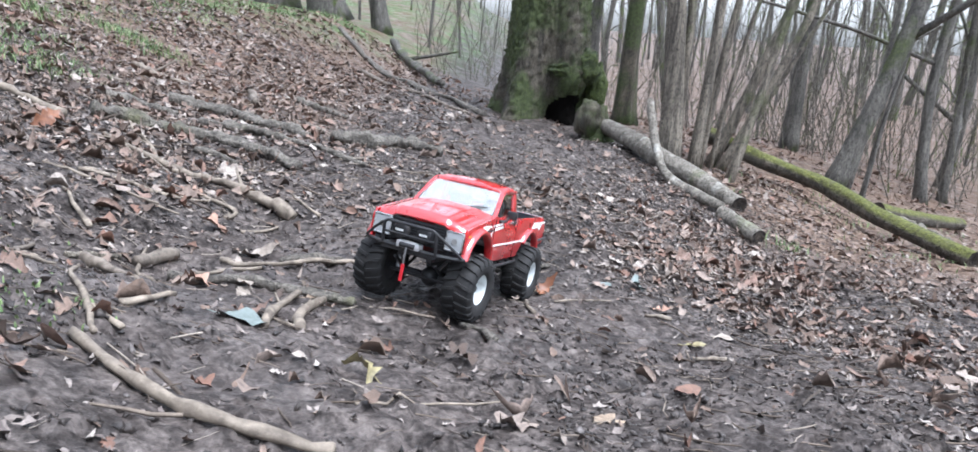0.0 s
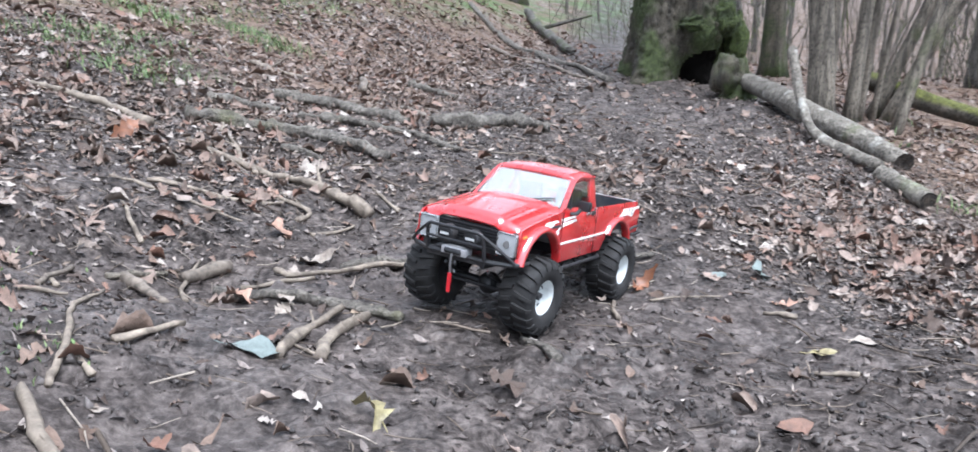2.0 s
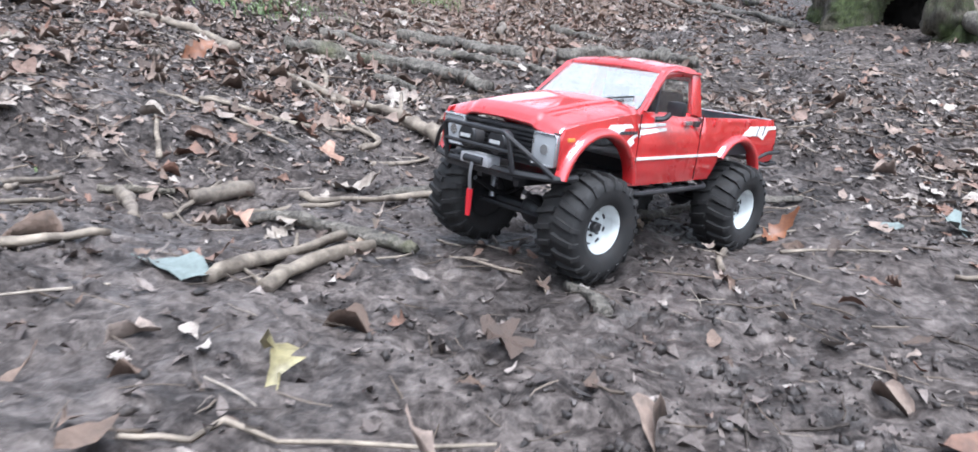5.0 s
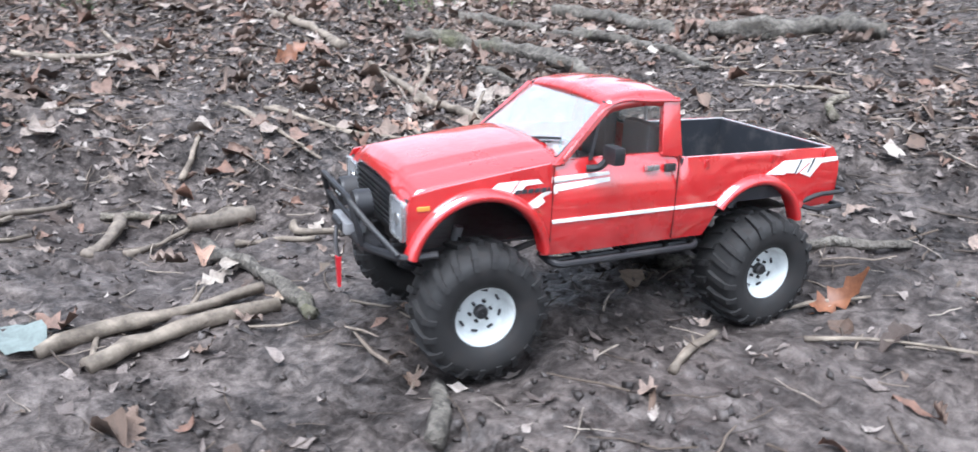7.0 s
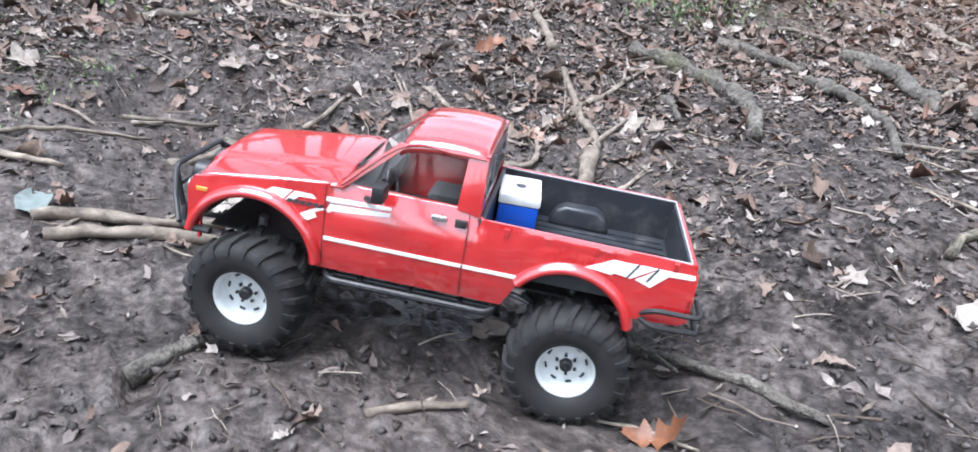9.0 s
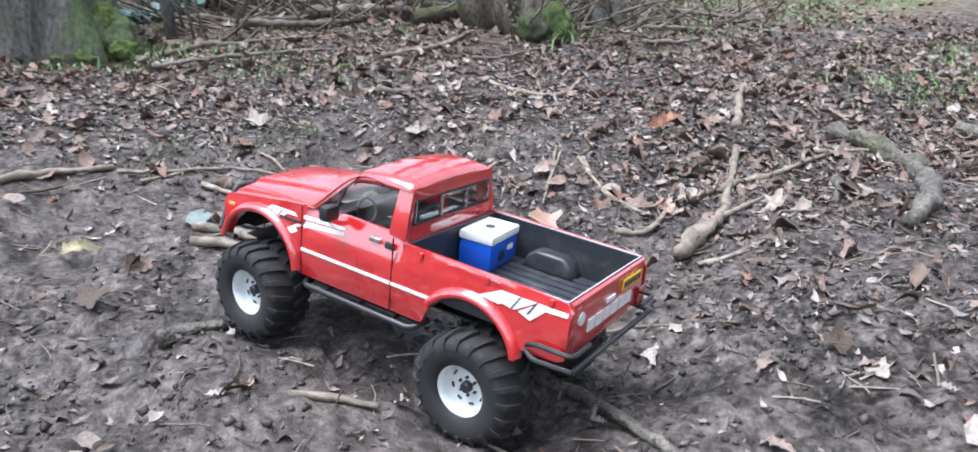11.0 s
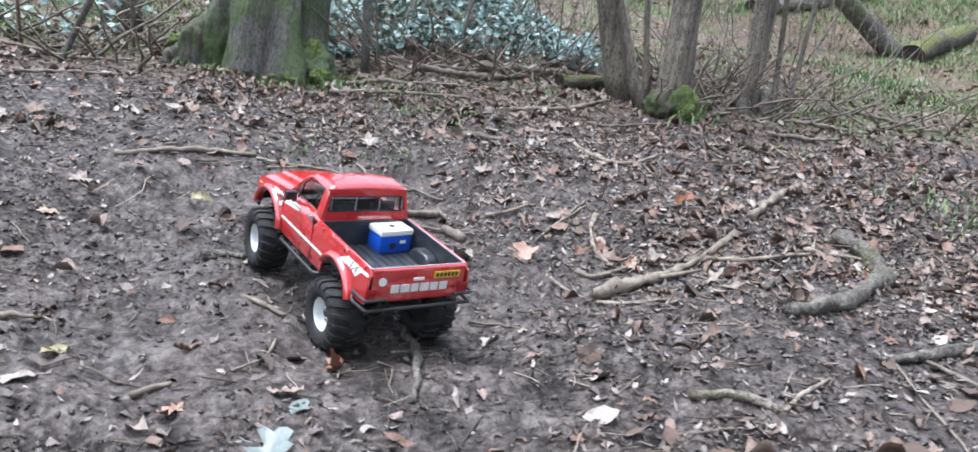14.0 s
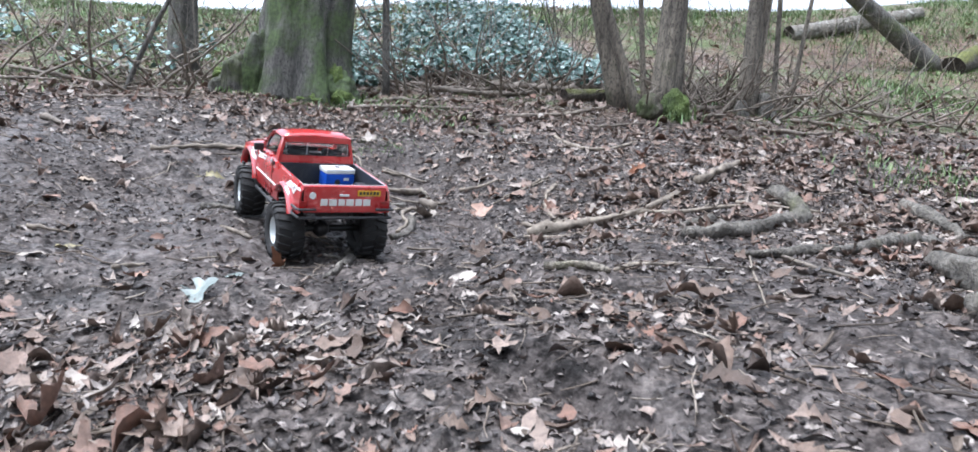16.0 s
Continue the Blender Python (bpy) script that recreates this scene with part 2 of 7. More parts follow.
def mud_material():
    m, nt, b = shade("wet_mud", 0.6)
    at = place(nt)
    big, mid, fine = grain(nt, 2.2, 5, 0.6, at), grain(nt, 19, 5, 0.7, at), grain(nt, 85, 4, 0.7, at)
    mix1 = sums(nt, "ADD", sums(nt, "MULTIPLY", mid, 0.55), sums(nt, "MULTIPLY", fine, 0.45))
    col = ramp(nt, mix1, (0.41, (0.010, 0.0083, 0.0074)), (0.475, (0.036, 0.030, 0.027)), (0.55, (0.099, 0.083, 0.075)), (0.66, (0.205, 0.176, 0.157)))
    col = blend(nt, ramp(nt, big, (0.40, 0.0), (0.7, 0.45)), col, (0.084, 0.071, 0.066))

    def spread(name):
        n = nt.nodes.new("ShaderNodeAttribute")
        n.attribute_name = name
        return n.outputs["Fac"]

    # leaf mould on the floor of the wood beside the path
    mould = ramp(nt, grain(nt, 38, 6, 0.75, at), (0.40, (0.040, 0.025, 0.018)), (0.50, (0.130, 0.086, 0.061)), (0.62, (0.255, 0.192, 0.148)))
    wood = spread("leafy")
    col = blend(nt, sums(nt, "MULTIPLY", wood, ramp(nt, grain(nt, 5, 5, 0.6, at), (0.3, 0.55), (0.55, 1.0))), col, mould)
    # moss and short grass on the higher bank
    patch = ramp(nt, grain(nt, 2.3, 6, 0.7, at), (0.45, 0.0), (0.57, 1.0))
    green = ramp(nt, fine, (0.35, (0.032, 0.058, 0.018)), (0.65, (0.110, 0.175, 0.060)))
    turf = sums(nt, "MULTIPLY", sums(nt, "MULTIPLY", spread("turf"), patch), 0.9)
    col = blend(nt, turf, col, green)
    trod = spread("trodden")
    # smooth wet skins of mud shine, crumbly soil between them does not
    wet = sums(nt, "ADD", sums(nt, "MULTIPLY", grain(nt, 5.5, 4, 0.6, at), 0.6), sums(nt, "MULTIPLY", fine, 0.4))
    skin = ramp(nt, sums(nt, "ADD", sums(nt, "MULTIPLY", trod, 0.34), sums(nt, "MULTIPLY", grain(nt, 21, 4, 0.6, at), 0.7)), (0.54, 0.0), (0.68, 1.0))
    wet = sums(nt, "ADD", wet, sums(nt, "MULTIPLY", skin, 0.035))
    col = blend(nt, sums(nt, "MULTIPLY", skin, 0.3), col, ramp(nt, mix1, (0.40, (0.046, 0.039, 0.037)), (0.60, (0.140, 0.120, 0.112))))
    # churned wheel ruts, darkened further to paint in shade under the truck
    rut = sums(nt, "MULTIPLY", spread("shaded_tracks"), 0.75)
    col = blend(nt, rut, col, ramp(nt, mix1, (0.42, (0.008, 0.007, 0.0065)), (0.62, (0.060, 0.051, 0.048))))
    nt.links.new(col, b.inputs["Base Color"])
    nt.links.new(ramp(nt, wet, (0.40, 0.64), (0.62, 0.38)), b.inputs["Roughness"])
    nt.links.new(ramp(nt, wet, (0.42, 0.05), (0.52, 0.13), (0.62, 0.24)), b.inputs["Specular IOR Level"])
    shine = b.inputs["Specular IOR Level"].links[0].from_socket
    nt.links.new(blend(nt, turf, shine, (0.08, 0.08, 0.08)), b.inputs["Specular IOR Level"])
    h = sums(nt, "ADD", sums(nt, "MULTIPLY", grain(nt, 24, 4, 0.6, at), 0.28), sums(nt, "MULTIPLY", grain(nt, 95, 4, 0.65, at), 0.34))
    # trampled crumbs and flakes
    warp = nt.nodes.new("ShaderNodeVectorMath")
    warp.operation = "ADD"
    swirl = nt.nodes.new("ShaderNodeTexNoise")
    swirl.inputs["Scale"].default_value, swirl.inputs["Detail"].default_value = 22, 1
    shrink = nt.nodes.new("ShaderNodeVectorMath")
    shrink.operation = "SCALE"
    shrink.inputs["Scale"].default_value = 0.03
    nt.links.new(at, swirl.inputs["Vector"])
    nt.links.new(swirl.outputs["Color"], shrink.inputs[0])
    nt.links.new(at, warp.inputs[0])
    nt.links.new(shrink.outputs[0], warp.inputs[1])
    for scale, share in ((60, 0.20), (130, 0.12)):
        cell = nt.nodes.new("ShaderNodeTexVoronoi")
        cell.inputs["Scale"].default_value = scale
        nt.links.new(warp.outputs[0], cell.inputs["Vector"])
        h = sums(nt, "SUBTRACT", h, sums(nt, "MULTIPLY", cell.outputs["Distance"], share))
    bumped(nt, b, h, 1.0, 0.0125)
    nt.links.new(ramp(nt, skin, (0.0, 1.0), (1.0, 0.8)), b.inputs["Normal"].links[0].from_node.inputs["Strength"])
    return m


def litter_material(name, stops, rough=0.62):
    m, nt, b = shade(name, rough)
    at = place(nt)
    col = ramp(nt, by_island(nt), *stops)
    vein = grain(nt, 95, 7, 0.7, at)
    col = blend(nt, ramp(nt, vein, (0.42, 0.0), (0.66, 0.6)), col, (0.060, 0.045, 0.036))
    nt.links.new(col, b.inputs["Base Color"])
    bumped(nt, b, vein, 0.8, 0.004)
    return m


def leaf_material(name, base, dark, rough=0.5):
    m, nt, b = shade(name, rough)
    at = place(nt, (1, 1, 1))
    n = grain(nt, 70, 7, 0.72, at)
    nt.links.new(ramp(nt, n, (0.32, dark), (0.58, base), (0.8, tuple(min(1, 1.25 * v) for v in base))), b.inputs["Base Color"])
    bumped(nt, b, n, 0.35, 0.001)
    return m


def bark_material(name, dark, light, moss=0.0, squash=(1, 1, 0.16), scale=26, moss_color=(0.085, 0.120, 0.022), flake=0.0, topside=False):
    m, nt, b = shade(name, 0.85)
    at = place(nt, squash)
    ridges = grain(nt, scale, 6, 0.65, at)
    spots = grain(nt, 7, 4, 0.6, place(nt))
    col = ramp(nt, ridges, (0.34, dark), (0.52, tuple(0.5 * (p + q) for p, q in zip(dark, light))), (0.70, light))
    col = blend(nt, ramp(nt, spots, (0.45, 0.0), (0.75, 0.5)), col, tuple(0.6 * v for v in dark))
    pits = grain(nt, 120, 6, 0.75, place(nt, (1, 1, 0.5)))
    col = blend(nt, ramp(nt, pits, (0.40, 0.75), (0.52, 0.0)), col, tuple(0.3 * v for v in dark))
    if flake:
        col = blend(nt, sums(nt, "MULTIPLY", ramp(nt, grain(nt, 13, 5, 0.6, place(nt)), (0.56, 0.0), (0.62, 1.0)), flake), col, (0.42, 0.41, 0.37))
    if moss:
        g = ramp(nt, grain(nt, 60, 4, 0.6, place(nt)), (0.3, tuple(0.45 * v for v in moss_color)), (0.7, tuple(1.5 * v for v in moss_color)))
        k = ramp(nt, grain(nt, 3.2, 5, 0.62, place(nt)), (0.62 - 0.4 * moss, 0.0), (0.74 - 0.4 * moss, 0.9))
        if topside:
            sep = nt.nodes.new("ShaderNodeSeparateXYZ")
            nt.links.new(nt.nodes.new("ShaderNodeNewGeometry").outputs["Normal"], sep.inputs[0])
            k = sums(nt, "MULTIPLY", k, ramp(nt, sums(nt, "ADD", sep.outputs["Z"], sums(nt, "MULTIPLY", spots, 0.5)), (0.45, 0.0), (0.85, 1.0)))
        col = blend(nt, k, col, g)
    nt.links.new(col, b.inputs["Base Color"])
    bumped(nt, b, sums(nt, "ADD", sums(nt, "MULTIPLY", ridges, 0.75), sums(nt, "MULTIPLY", spots, 0.25)), 1.0, 0.032)
    return m


def twig_material(name, dark, light):
    m, nt, b = shade(name, 0.75)
    n = grain(nt, 45, 5, 0.65, place(nt))
    k = blend(nt, by_object(nt), light, tuple(0.7 * v for v in light))
    nt.links.new(blend(nt, ramp(nt, n, (0.35, 1.0), (0.65, 0.0)), k, dark), b.inputs["Base Color"])
    bumped(nt, b, n, 0.6, 0.004)
    return m


MUD = mud_material()
LITTER = litter_material("leaf_litter", [(0.0, (0.050, 0.034, 0.027)), (0.20, (0.120, 0.078, 0.056)), (0.40, (0.210, 0.145, 0.110)),
                                         (0.58, (0.300, 0.230, 0.190)), (0.72, (0.190, 0.092, 0.060)), (0.90, (0.320, 0.262, 0.222)), (1.0, (0.430, 0.380, 0.335))])
MOULD = litter_material("muddy_leaf_mould", [(0.0, (0.030, 0.025, 0.024)), (0.35, (0.085, 0.068, 0.062)), (0.62, (0.160, 0.130, 0.116)), (0.85, (0.260, 0.218, 0.195)), (1.0, (0.420, 0.370, 0.330))], 0.42)
SOIL = litter_material("soil_crumbs", [(0.0, (0.012, 0.010, 0.0095)), (0.5, (0.038, 0.032, 0.030)), (0.85, (0.090, 0.077, 0.071)), (1.0, (0.18, 0.16, 0.15))], 0.45)
CHIPS = litter_material("pale_chips", [(0.0, (0.10, 0.075, 0.055)), (0.4, (0.17, 0.13, 0.10)), (0.75, (0.25, 0.20, 0.165)), (1.0, (0.36, 0.315, 0.27))])
DEBRIS = litter_material("twig_debris", [(0.0, (0.035, 0.027, 0.022)), (0.5, (0.11, 0.082, 0.06)), (0.75, (0.23, 0.185, 0.145)), (1.0, (0.38, 0.33, 0.275))], 0.8)
GRASS = litter_material("grass", [(0.0, (0.060, 0.118, 0.034)), (0.6, (0.130, 0.225, 0.066)), (1.0, (0.270, 0.340, 0.150))], 0.55)
IVY = litter_material("ivy", [(0.0, (0.060, 0.130, 0.105)), (0.6, (0.165, 0.285, 0.255)), (1.0, (0.380, 0.480, 0.455))], 0.2)
ROOT = bark_material("root_bark", (0.085, 0.074, 0.062), (0.250, 0.225, 0.190), 0.10, (1, 1, 1), 30, (0.11, 0.11, 0.055))
TWIG = twig_material("dead_twig", (0.10, 0.08, 0.062), (0.36, 0.30, 0.235))
STICK = twig_material("weathered_stick", (0.075, 0.060, 0.048), (0.27, 0.225, 0.18))
MOSSY_STICK = bark_material("mossy_stick", (0.15, 0.13, 0.10), (0.40, 0.35, 0.28), 0.035, (1, 1, 1), 50, (0.12, 0.13, 0.035))
OAK = bark_material("mossy_oak_bark", (0.040, 0.034, 0.026), (0.150, 0.128, 0.092), 0.50, (1, 1, 0.16), 24, (0.043, 0.060, 0.015))
TRUNK = bark_material("grey_trunk_bark", (0.050, 0.046, 0.040), (0.200, 0.185, 0.160), 0.25, moss_color=(0.055, 0.070, 0.02))
HAZEL = bark_material("hazel_stem_bark", (0.060, 0.051, 0.041), (0.310, 0.268, 0.210), 0.24, (1, 1, 0.10), 34, (0.060, 0.078, 0.022))
LOG = bark_material("birch_log_bark", (0.11, 0.095, 0.078), (0.33, 0.30, 0.25), 0.10, (1, 1, 1), 22, (0.085, 0.10, 0.03), 0.6)
MOSSLOG = bark_material("mossy_log_bark", (0.040, 0.034, 0.026), (0.15, 0.128, 0.098), 0.70, (1, 1, 1), 24, (0.105, 0.112, 0.022), topside=True)
PALE_BRUSH = bark_material("pale_brushwood", (0.10, 0.088, 0.072), (0.26, 0.235, 0.20), 0.2)
FAR_BARK = bark_material("far_bark", (0.065, 0.060, 0.053), (0.210, 0.195, 0.172), 0.2)
DARK_BARK = bark_material("old_dark_bark", (0.046, 0.044, 0.040), (0.225, 0.212, 0.188), 0.46, (1, 1, 0.16), 24, (0.062, 0.092, 0.030))
MOSS = bark_material("thick_moss", (0.012, 0.019, 0.005), (0.050, 0.068, 0.016), 0.5, (1, 1, 1), 60, (0.055, 0.076, 0.014))
# near-black that paints the shade inside the oak's hollow
HOLLOW_SHADE = shade("painted_hollow_shade", 0.95, color=(0.004, 0.0035, 0.003), spec=0.05)[0]
BRIGHT_MOSS = bark_material("bright_moss", (0.030, 0.050, 0.012), (0.095, 0.135, 0.034), 0.6, (1, 1, 1), 70, (0.120, 0.165, 0.040))
CUT = bark_material("rotten_cut_wood", (0.018, 0.014, 0.011), (0.085, 0.062, 0.044), 0.0, (1, 1, 1), 60)


# ------------------------------------------------------------------ mesh builders
def mesh_of(name, verts, faces, mat, smooth_shade=True):
    me = bpy.data.meshes.new(name)
    me.from_pydata([tuple(v) for v in verts] if not isinstance(verts, np.ndarray) else verts.tolist(), [], faces)
    if smooth_shade:
        me.polygons.foreach_set("use_smooth", np.ones(len(me.polygons), bool))
    me.materials.append(mat)
    me.update()
    return me


def link(name, me, parent=None, label=""):
    ob = new(name, me)
    ob.parent = parent
    return tagged(ob, label) if label else ob


def part(name, bm, mat, parent, label="", bevel=0.0, smooth_shade=False):
    """Links a bmesh as one mesh under a thing or a part."""
    if bevel:
        bmesh.ops.bevel(bm, geom=[e for e in bm.edges if e.is_manifold and e.calc_face_angle(0) > 0.6], offset=bevel, segments=2, affect="EDGES", profile=0.6)
    bmesh.ops.recalc_face_normals(bm, faces=bm.faces)
    me = bpy.data.meshes.new(name)
    bm.to_mesh(me)
    bm.free()
    me.materials.append(mat)
    me.polygons.foreach_set("use_smooth", np.ones(len(me.polygons), bool))
    if not smooth_shade:
        me.set_sharp_from_angle(angle=radians(32))
    return link(name, me, parent, label)


def empty(name, label, category, group="", m=None):
    ob = new(name)
    ob.empty_display_size = 0.05
    if m is not None:
        ob.matrix_world = m
    return tagged(ob, label, category, group)


def tube_arrays(pts, radii, segs=8, rough=0.0, seed=0, caps=True):
    """A tube along pts with a radius at each point; rough: lumps, as a share of the radius."""
    p = np.asarray(pts, float)
    r = np.asarray(radii, float)
    t = np.gradient(p, axis=0)
    t /= np.linalg.norm(t, axis=1, keepdims=True) + 1e-9
    ref = np.array([0, 0, 1.0]) if abs(t[0][2]) < 0.9 else np.array([1.0, 0, 0])
    u = np.cross(t[0], ref)
    u /= np.linalg.norm(u)
    verts = []
    rng = np.random.default_rng(seed + 17)
    ph = rng.uniform(0, 6.28, 4)
    ang = np.arange(segs) * 2 * math.pi / segs
    for i in range(len(p)):
        u = u - t[i] * (u @ t[i])
        u /= np.linalg.norm(u) + 1e-9
        v = np.cross(t[i], u)
        k = 1 + rough * (0.5 * np.sin(2 * ang + ph[0] + i * 0.7) + 0.35 * np.sin(3 * ang + ph[1] - i * 0.9) + 0.5 * rng.normal(size=segs) * 0.5)
        verts.append(p[i] + r[i] * k[:, None] * (np.cos(ang)[:, None] * u + np.sin(ang)[:, None] * v))
    verts = np.concatenate(verts)
    n = len(p)
    faces = [(i * segs + j, i * segs + (j + 1) % segs, (i + 1) * segs + (j + 1) % segs, (i + 1) * segs + j) for i in range(n - 1) for j in range(segs)]
    if caps:
        faces.append(tuple(range(segs))[::-1])
        faces.append(tuple((n - 1) * segs + j for j in range(segs)))
    return verts, faces


def spline(pts, n):
    """n points on a smooth line through pts."""
    p = np.asarray(pts, float)
    if len(p) == 2:
        return p[0] + np.linspace(0, 1, n)[:, None] * (p[1] - p[0])
    q = np.concatenate([[2 * p[0] - p[1]], p, [2 * p[-1] - p[-2]]])
    out = []
    for s in np.linspace(0, len(p) - 1 - 1e-9, n):
        i = int(s)
        f = s - i
        a, b, c, d = q[i:i + 4]
        out.append(0.5 * (2 * b + (c - a) * f + (2 * a - 5 * b + 4 * c - d) * f * f + (3 * b - a - 3 * c + d) * f ** 3))
    return np.array(out)


class Heap:
    """Gathers many small pieces into one mesh."""

    def __init__(self):
        self.v, self.f, self.n = [], [], 0

    def add(self, verts, faces):
        self.v.append(np.asarray(verts, float))
        self.f += [tuple(i + self.n for i in f) for f in faces]
        self.n += len(verts)

    def make(self, name, mat, label, category="", kind="stuff", parent=None, smooth_shade=True):
        ob = new(name, mesh_of(name, np.concatenate(self.v), self.f, mat, smooth_shade))
        ob.parent = parent
        return tagged(ob, label, category, kind=kind)


# ------------------------------------------------------------------ the ground: one sheet to the horizon
def spaced(*bands):
    out = [bands[0][0]]
    for a, b, step in bands:
        out += list(np.linspace(a, b, max(2, int(round((b - a) / step)) + 1))[1:])
    return np.array(out)


GX = spaced((-90, -12, 6), (-12, -5, 0.35), (-5, -2.6, 0.045), (-2.6, -1.6, 0.017), (-1.6, 0.6, 0.0068), (0.6, 1.4, 0.02), (1.4, 4, 0.07), (4, 14, 0.5), (14, 110, 6))
GY = spaced((-80, -8, 6), (-8, -3, 0.4), (-3, -1.4, 0.045), (-1.4, -0.75, 0.016), (-0.75, 1.6, 0.0068), (1.6, 2.6, 0.016), (2.6, 5, 0.045), (5, 14, 0.4), (14, 160, 6))


def build_ground():
    xx, yy = np.meshgrid(GX, GY)
    zz = ground_at(xx, yy)
    n, k = len(GX), len(GY)
    idx = np.arange(n * k).reshape(k, n)
    quads = np.stack([idx[:-1, :-1], idx[:-1, 1:], idx[1:, 1:], idx[1:, :-1]], -1).reshape(-1, 4)
    me = bpy.data.meshes.new("ground")
    me.vertices.add(n * k)
    me.vertices.foreach_set("co", np.stack([xx, yy, zz], -1).ravel())
    me.loops.add(quads.size)
    me.loops.foreach_set("vertex_index", quads.ravel())
    me.polygons.add(len(quads))
    me.polygons.foreach_set("loop_start", np.arange(0, quads.size, 4))
    me.polygons.foreach_set("use_smooth", np.ones(len(quads), bool))
    me.update(calc_edges=True)
    w, (hu, hv), (su, sv) = on_slope(xx, yy), drawn(HEAD, xx, yy), drawn(SLOPE, xx, yy)
    leafy = smooth(hu, 0.6, 1.1) * smooth(hv, 1.6, 2.6) + smooth(-hu, 0.45, 1.0) * smooth(hv, 2.0, 3.0)
    leafy = leafy * (1 - w) + w * smooth(-su, 2.3, 2.9)
    turf = (1 - w) * smooth(plan_height(hu, hv), 0.62, 1.05) + w * smooth(-su, 2.45, 2.9) * (0.75 + 0.25 * smooth(-sv, 0.2, 0.9))
    for name, share in (("trodden", bare(xx, yy)), ("leafy", leafy), ("turf", turf), ("shaded_tracks", shaded_tracks(xx, yy))):
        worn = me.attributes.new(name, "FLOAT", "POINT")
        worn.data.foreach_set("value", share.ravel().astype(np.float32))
    me.materials.append(MUD)
    return tagged(new("ground", me), "dark wet churned mud of a woodland path and its leafy bank", "ground", kind="structure")


build_ground()


# ------------------------------------------------------------------ fallen leaves
def leaf_outline(kind):
    """Half-widths along a leaf of length 1, from stalk to tip."""
    if kind == "oak":
        s = np.linspace(0, 1, 12)
        w = 0.27 * np.sin(np.pi * np.clip(s * 0.93 + 0.05, 0, 1)) ** 0.8 * (0.78 + 0.32 * np.cos(s * 25))
    elif kind == "beech":
        s = np.linspace(0, 1, 7)
        w = 0.30 * np.sin(np.pi * s) ** 0.75
    elif kind == "willow":
        s = np.linspace(0, 1, 6)
        w = 0.12 * np.sin(np.pi * s) ** 0.7
    else:
        s = np.linspace(0, 1, 5)
        w = 0.25 * np.sin(np.pi * s) ** 0.6 * np.array([1, 0.8, 1.2, 0.9, 1])
    return s, np.maximum(w, 0.012)


def leaf_mesh(kind, rng, curl=0.5):
    """A leaf of length 1 along +x, cupped and twisted."""
    if kind == "maple":
        k = 20
        a = np.linspace(-math.pi, math.pi, k, endpoint=False) + 0.1
        r = 0.30 + 0.20 * np.abs(np.cos(2.5 * a)) ** 1.3 * (1 + 0.25 * np.cos(a)) + 0.03 * rng.normal(size=k)
        r[np.abs(np.abs(a) - math.pi) < 0.3] *= 0.45
        ring = np.stack([r * np.cos(a), r * np.sin(a), np.zeros(k)], 1)
        inner = ring * 0.5
        v = np.concatenate([[[0, 0, 0]], inner, ring])
        f = [(0, 1 + i, 1 + (i + 1) % k) for i in range(k)]
        f += [(1 + i, 1 + k + i, 1 + k + (i + 1) % k, 1 + (i + 1) % k) for i in range(k)]
        d = np.hypot(v[:, 0], v[:, 1])
        v[:, 2] = curl * (0.55 * d * d * (1 + 0.8 * np.sin(2 * np.arctan2(v[:, 1], v[:, 0]) + rng.uniform(0, 6)))) + 0.14 * rng.normal(size=len(v)) * d
        return v, f
    s, w = leaf_outline(kind)
    n = len(s)
    bend = curl * rng.uniform(-0.6, 0.9)
    cup = curl * rng.uniform(0.1, 1.1)
    twist = curl * rng.uniform(-1.2, 1.2)
    v = []
    for i in range(n):
        for side in (-1, 0, 1):
            y = side * w[i] * (rng.uniform(0.3, 1.6) if kind == "scrap" else rng.uniform(0.75, 1.25))
            z = bend * (s[i] - 0.4) ** 2 * 1.5 + cup * abs(y) * 0.9 + twist * y * (s[i] - 0.5) + (0.045 * rng.normal() if side else 0.015 * rng.normal())
            v.append((s[i] - 0.5, y * (1 - 0.3 * cup), z))
    f = []
    for i in range(n - 1):
        for j in (0, 1):
            f.append((3 * i + j, 3 * i + j + 1, 3 * i + j + 4, 3 * i + j + 3))
    return np.array(v), f


def lay(v, x, y, z, normal, yaw, size, tilt=0.0, tip=0.0):
    """Turns a leaf or stick mesh onto the slope."""
    c, s = math.cos(yaw), math.sin(yaw)
    v = v * size
    ct, st = math.cos(tilt), math.sin(tilt)
    v = np.stack([v[:, 0], ct * v[:, 1] - st * v[:, 2], st * v[:, 1] + ct * v[:, 2]], 1)
    cp, sp = math.cos(tip), math.sin(tip)
    v = np.stack([cp * v[:, 0] - sp * v[:, 2], v[:, 1], sp * v[:, 0] + cp * v[:, 2]], 1)
    v = np.stack([c * v[:, 0] - s * v[:, 1], s * v[:, 0] + c * v[:, 1], v[:, 2]], 1)
    n = normal
    e1 = np.array([n[2], 0, -n[0]])
    e1 /= np.linalg.norm(e1)
    e2 = np.cross(n, e1)
    return v[:, :1] * e1 + v[:, 1:2] * e2 + v[:, 2:] * n + np.array([x, y, z])


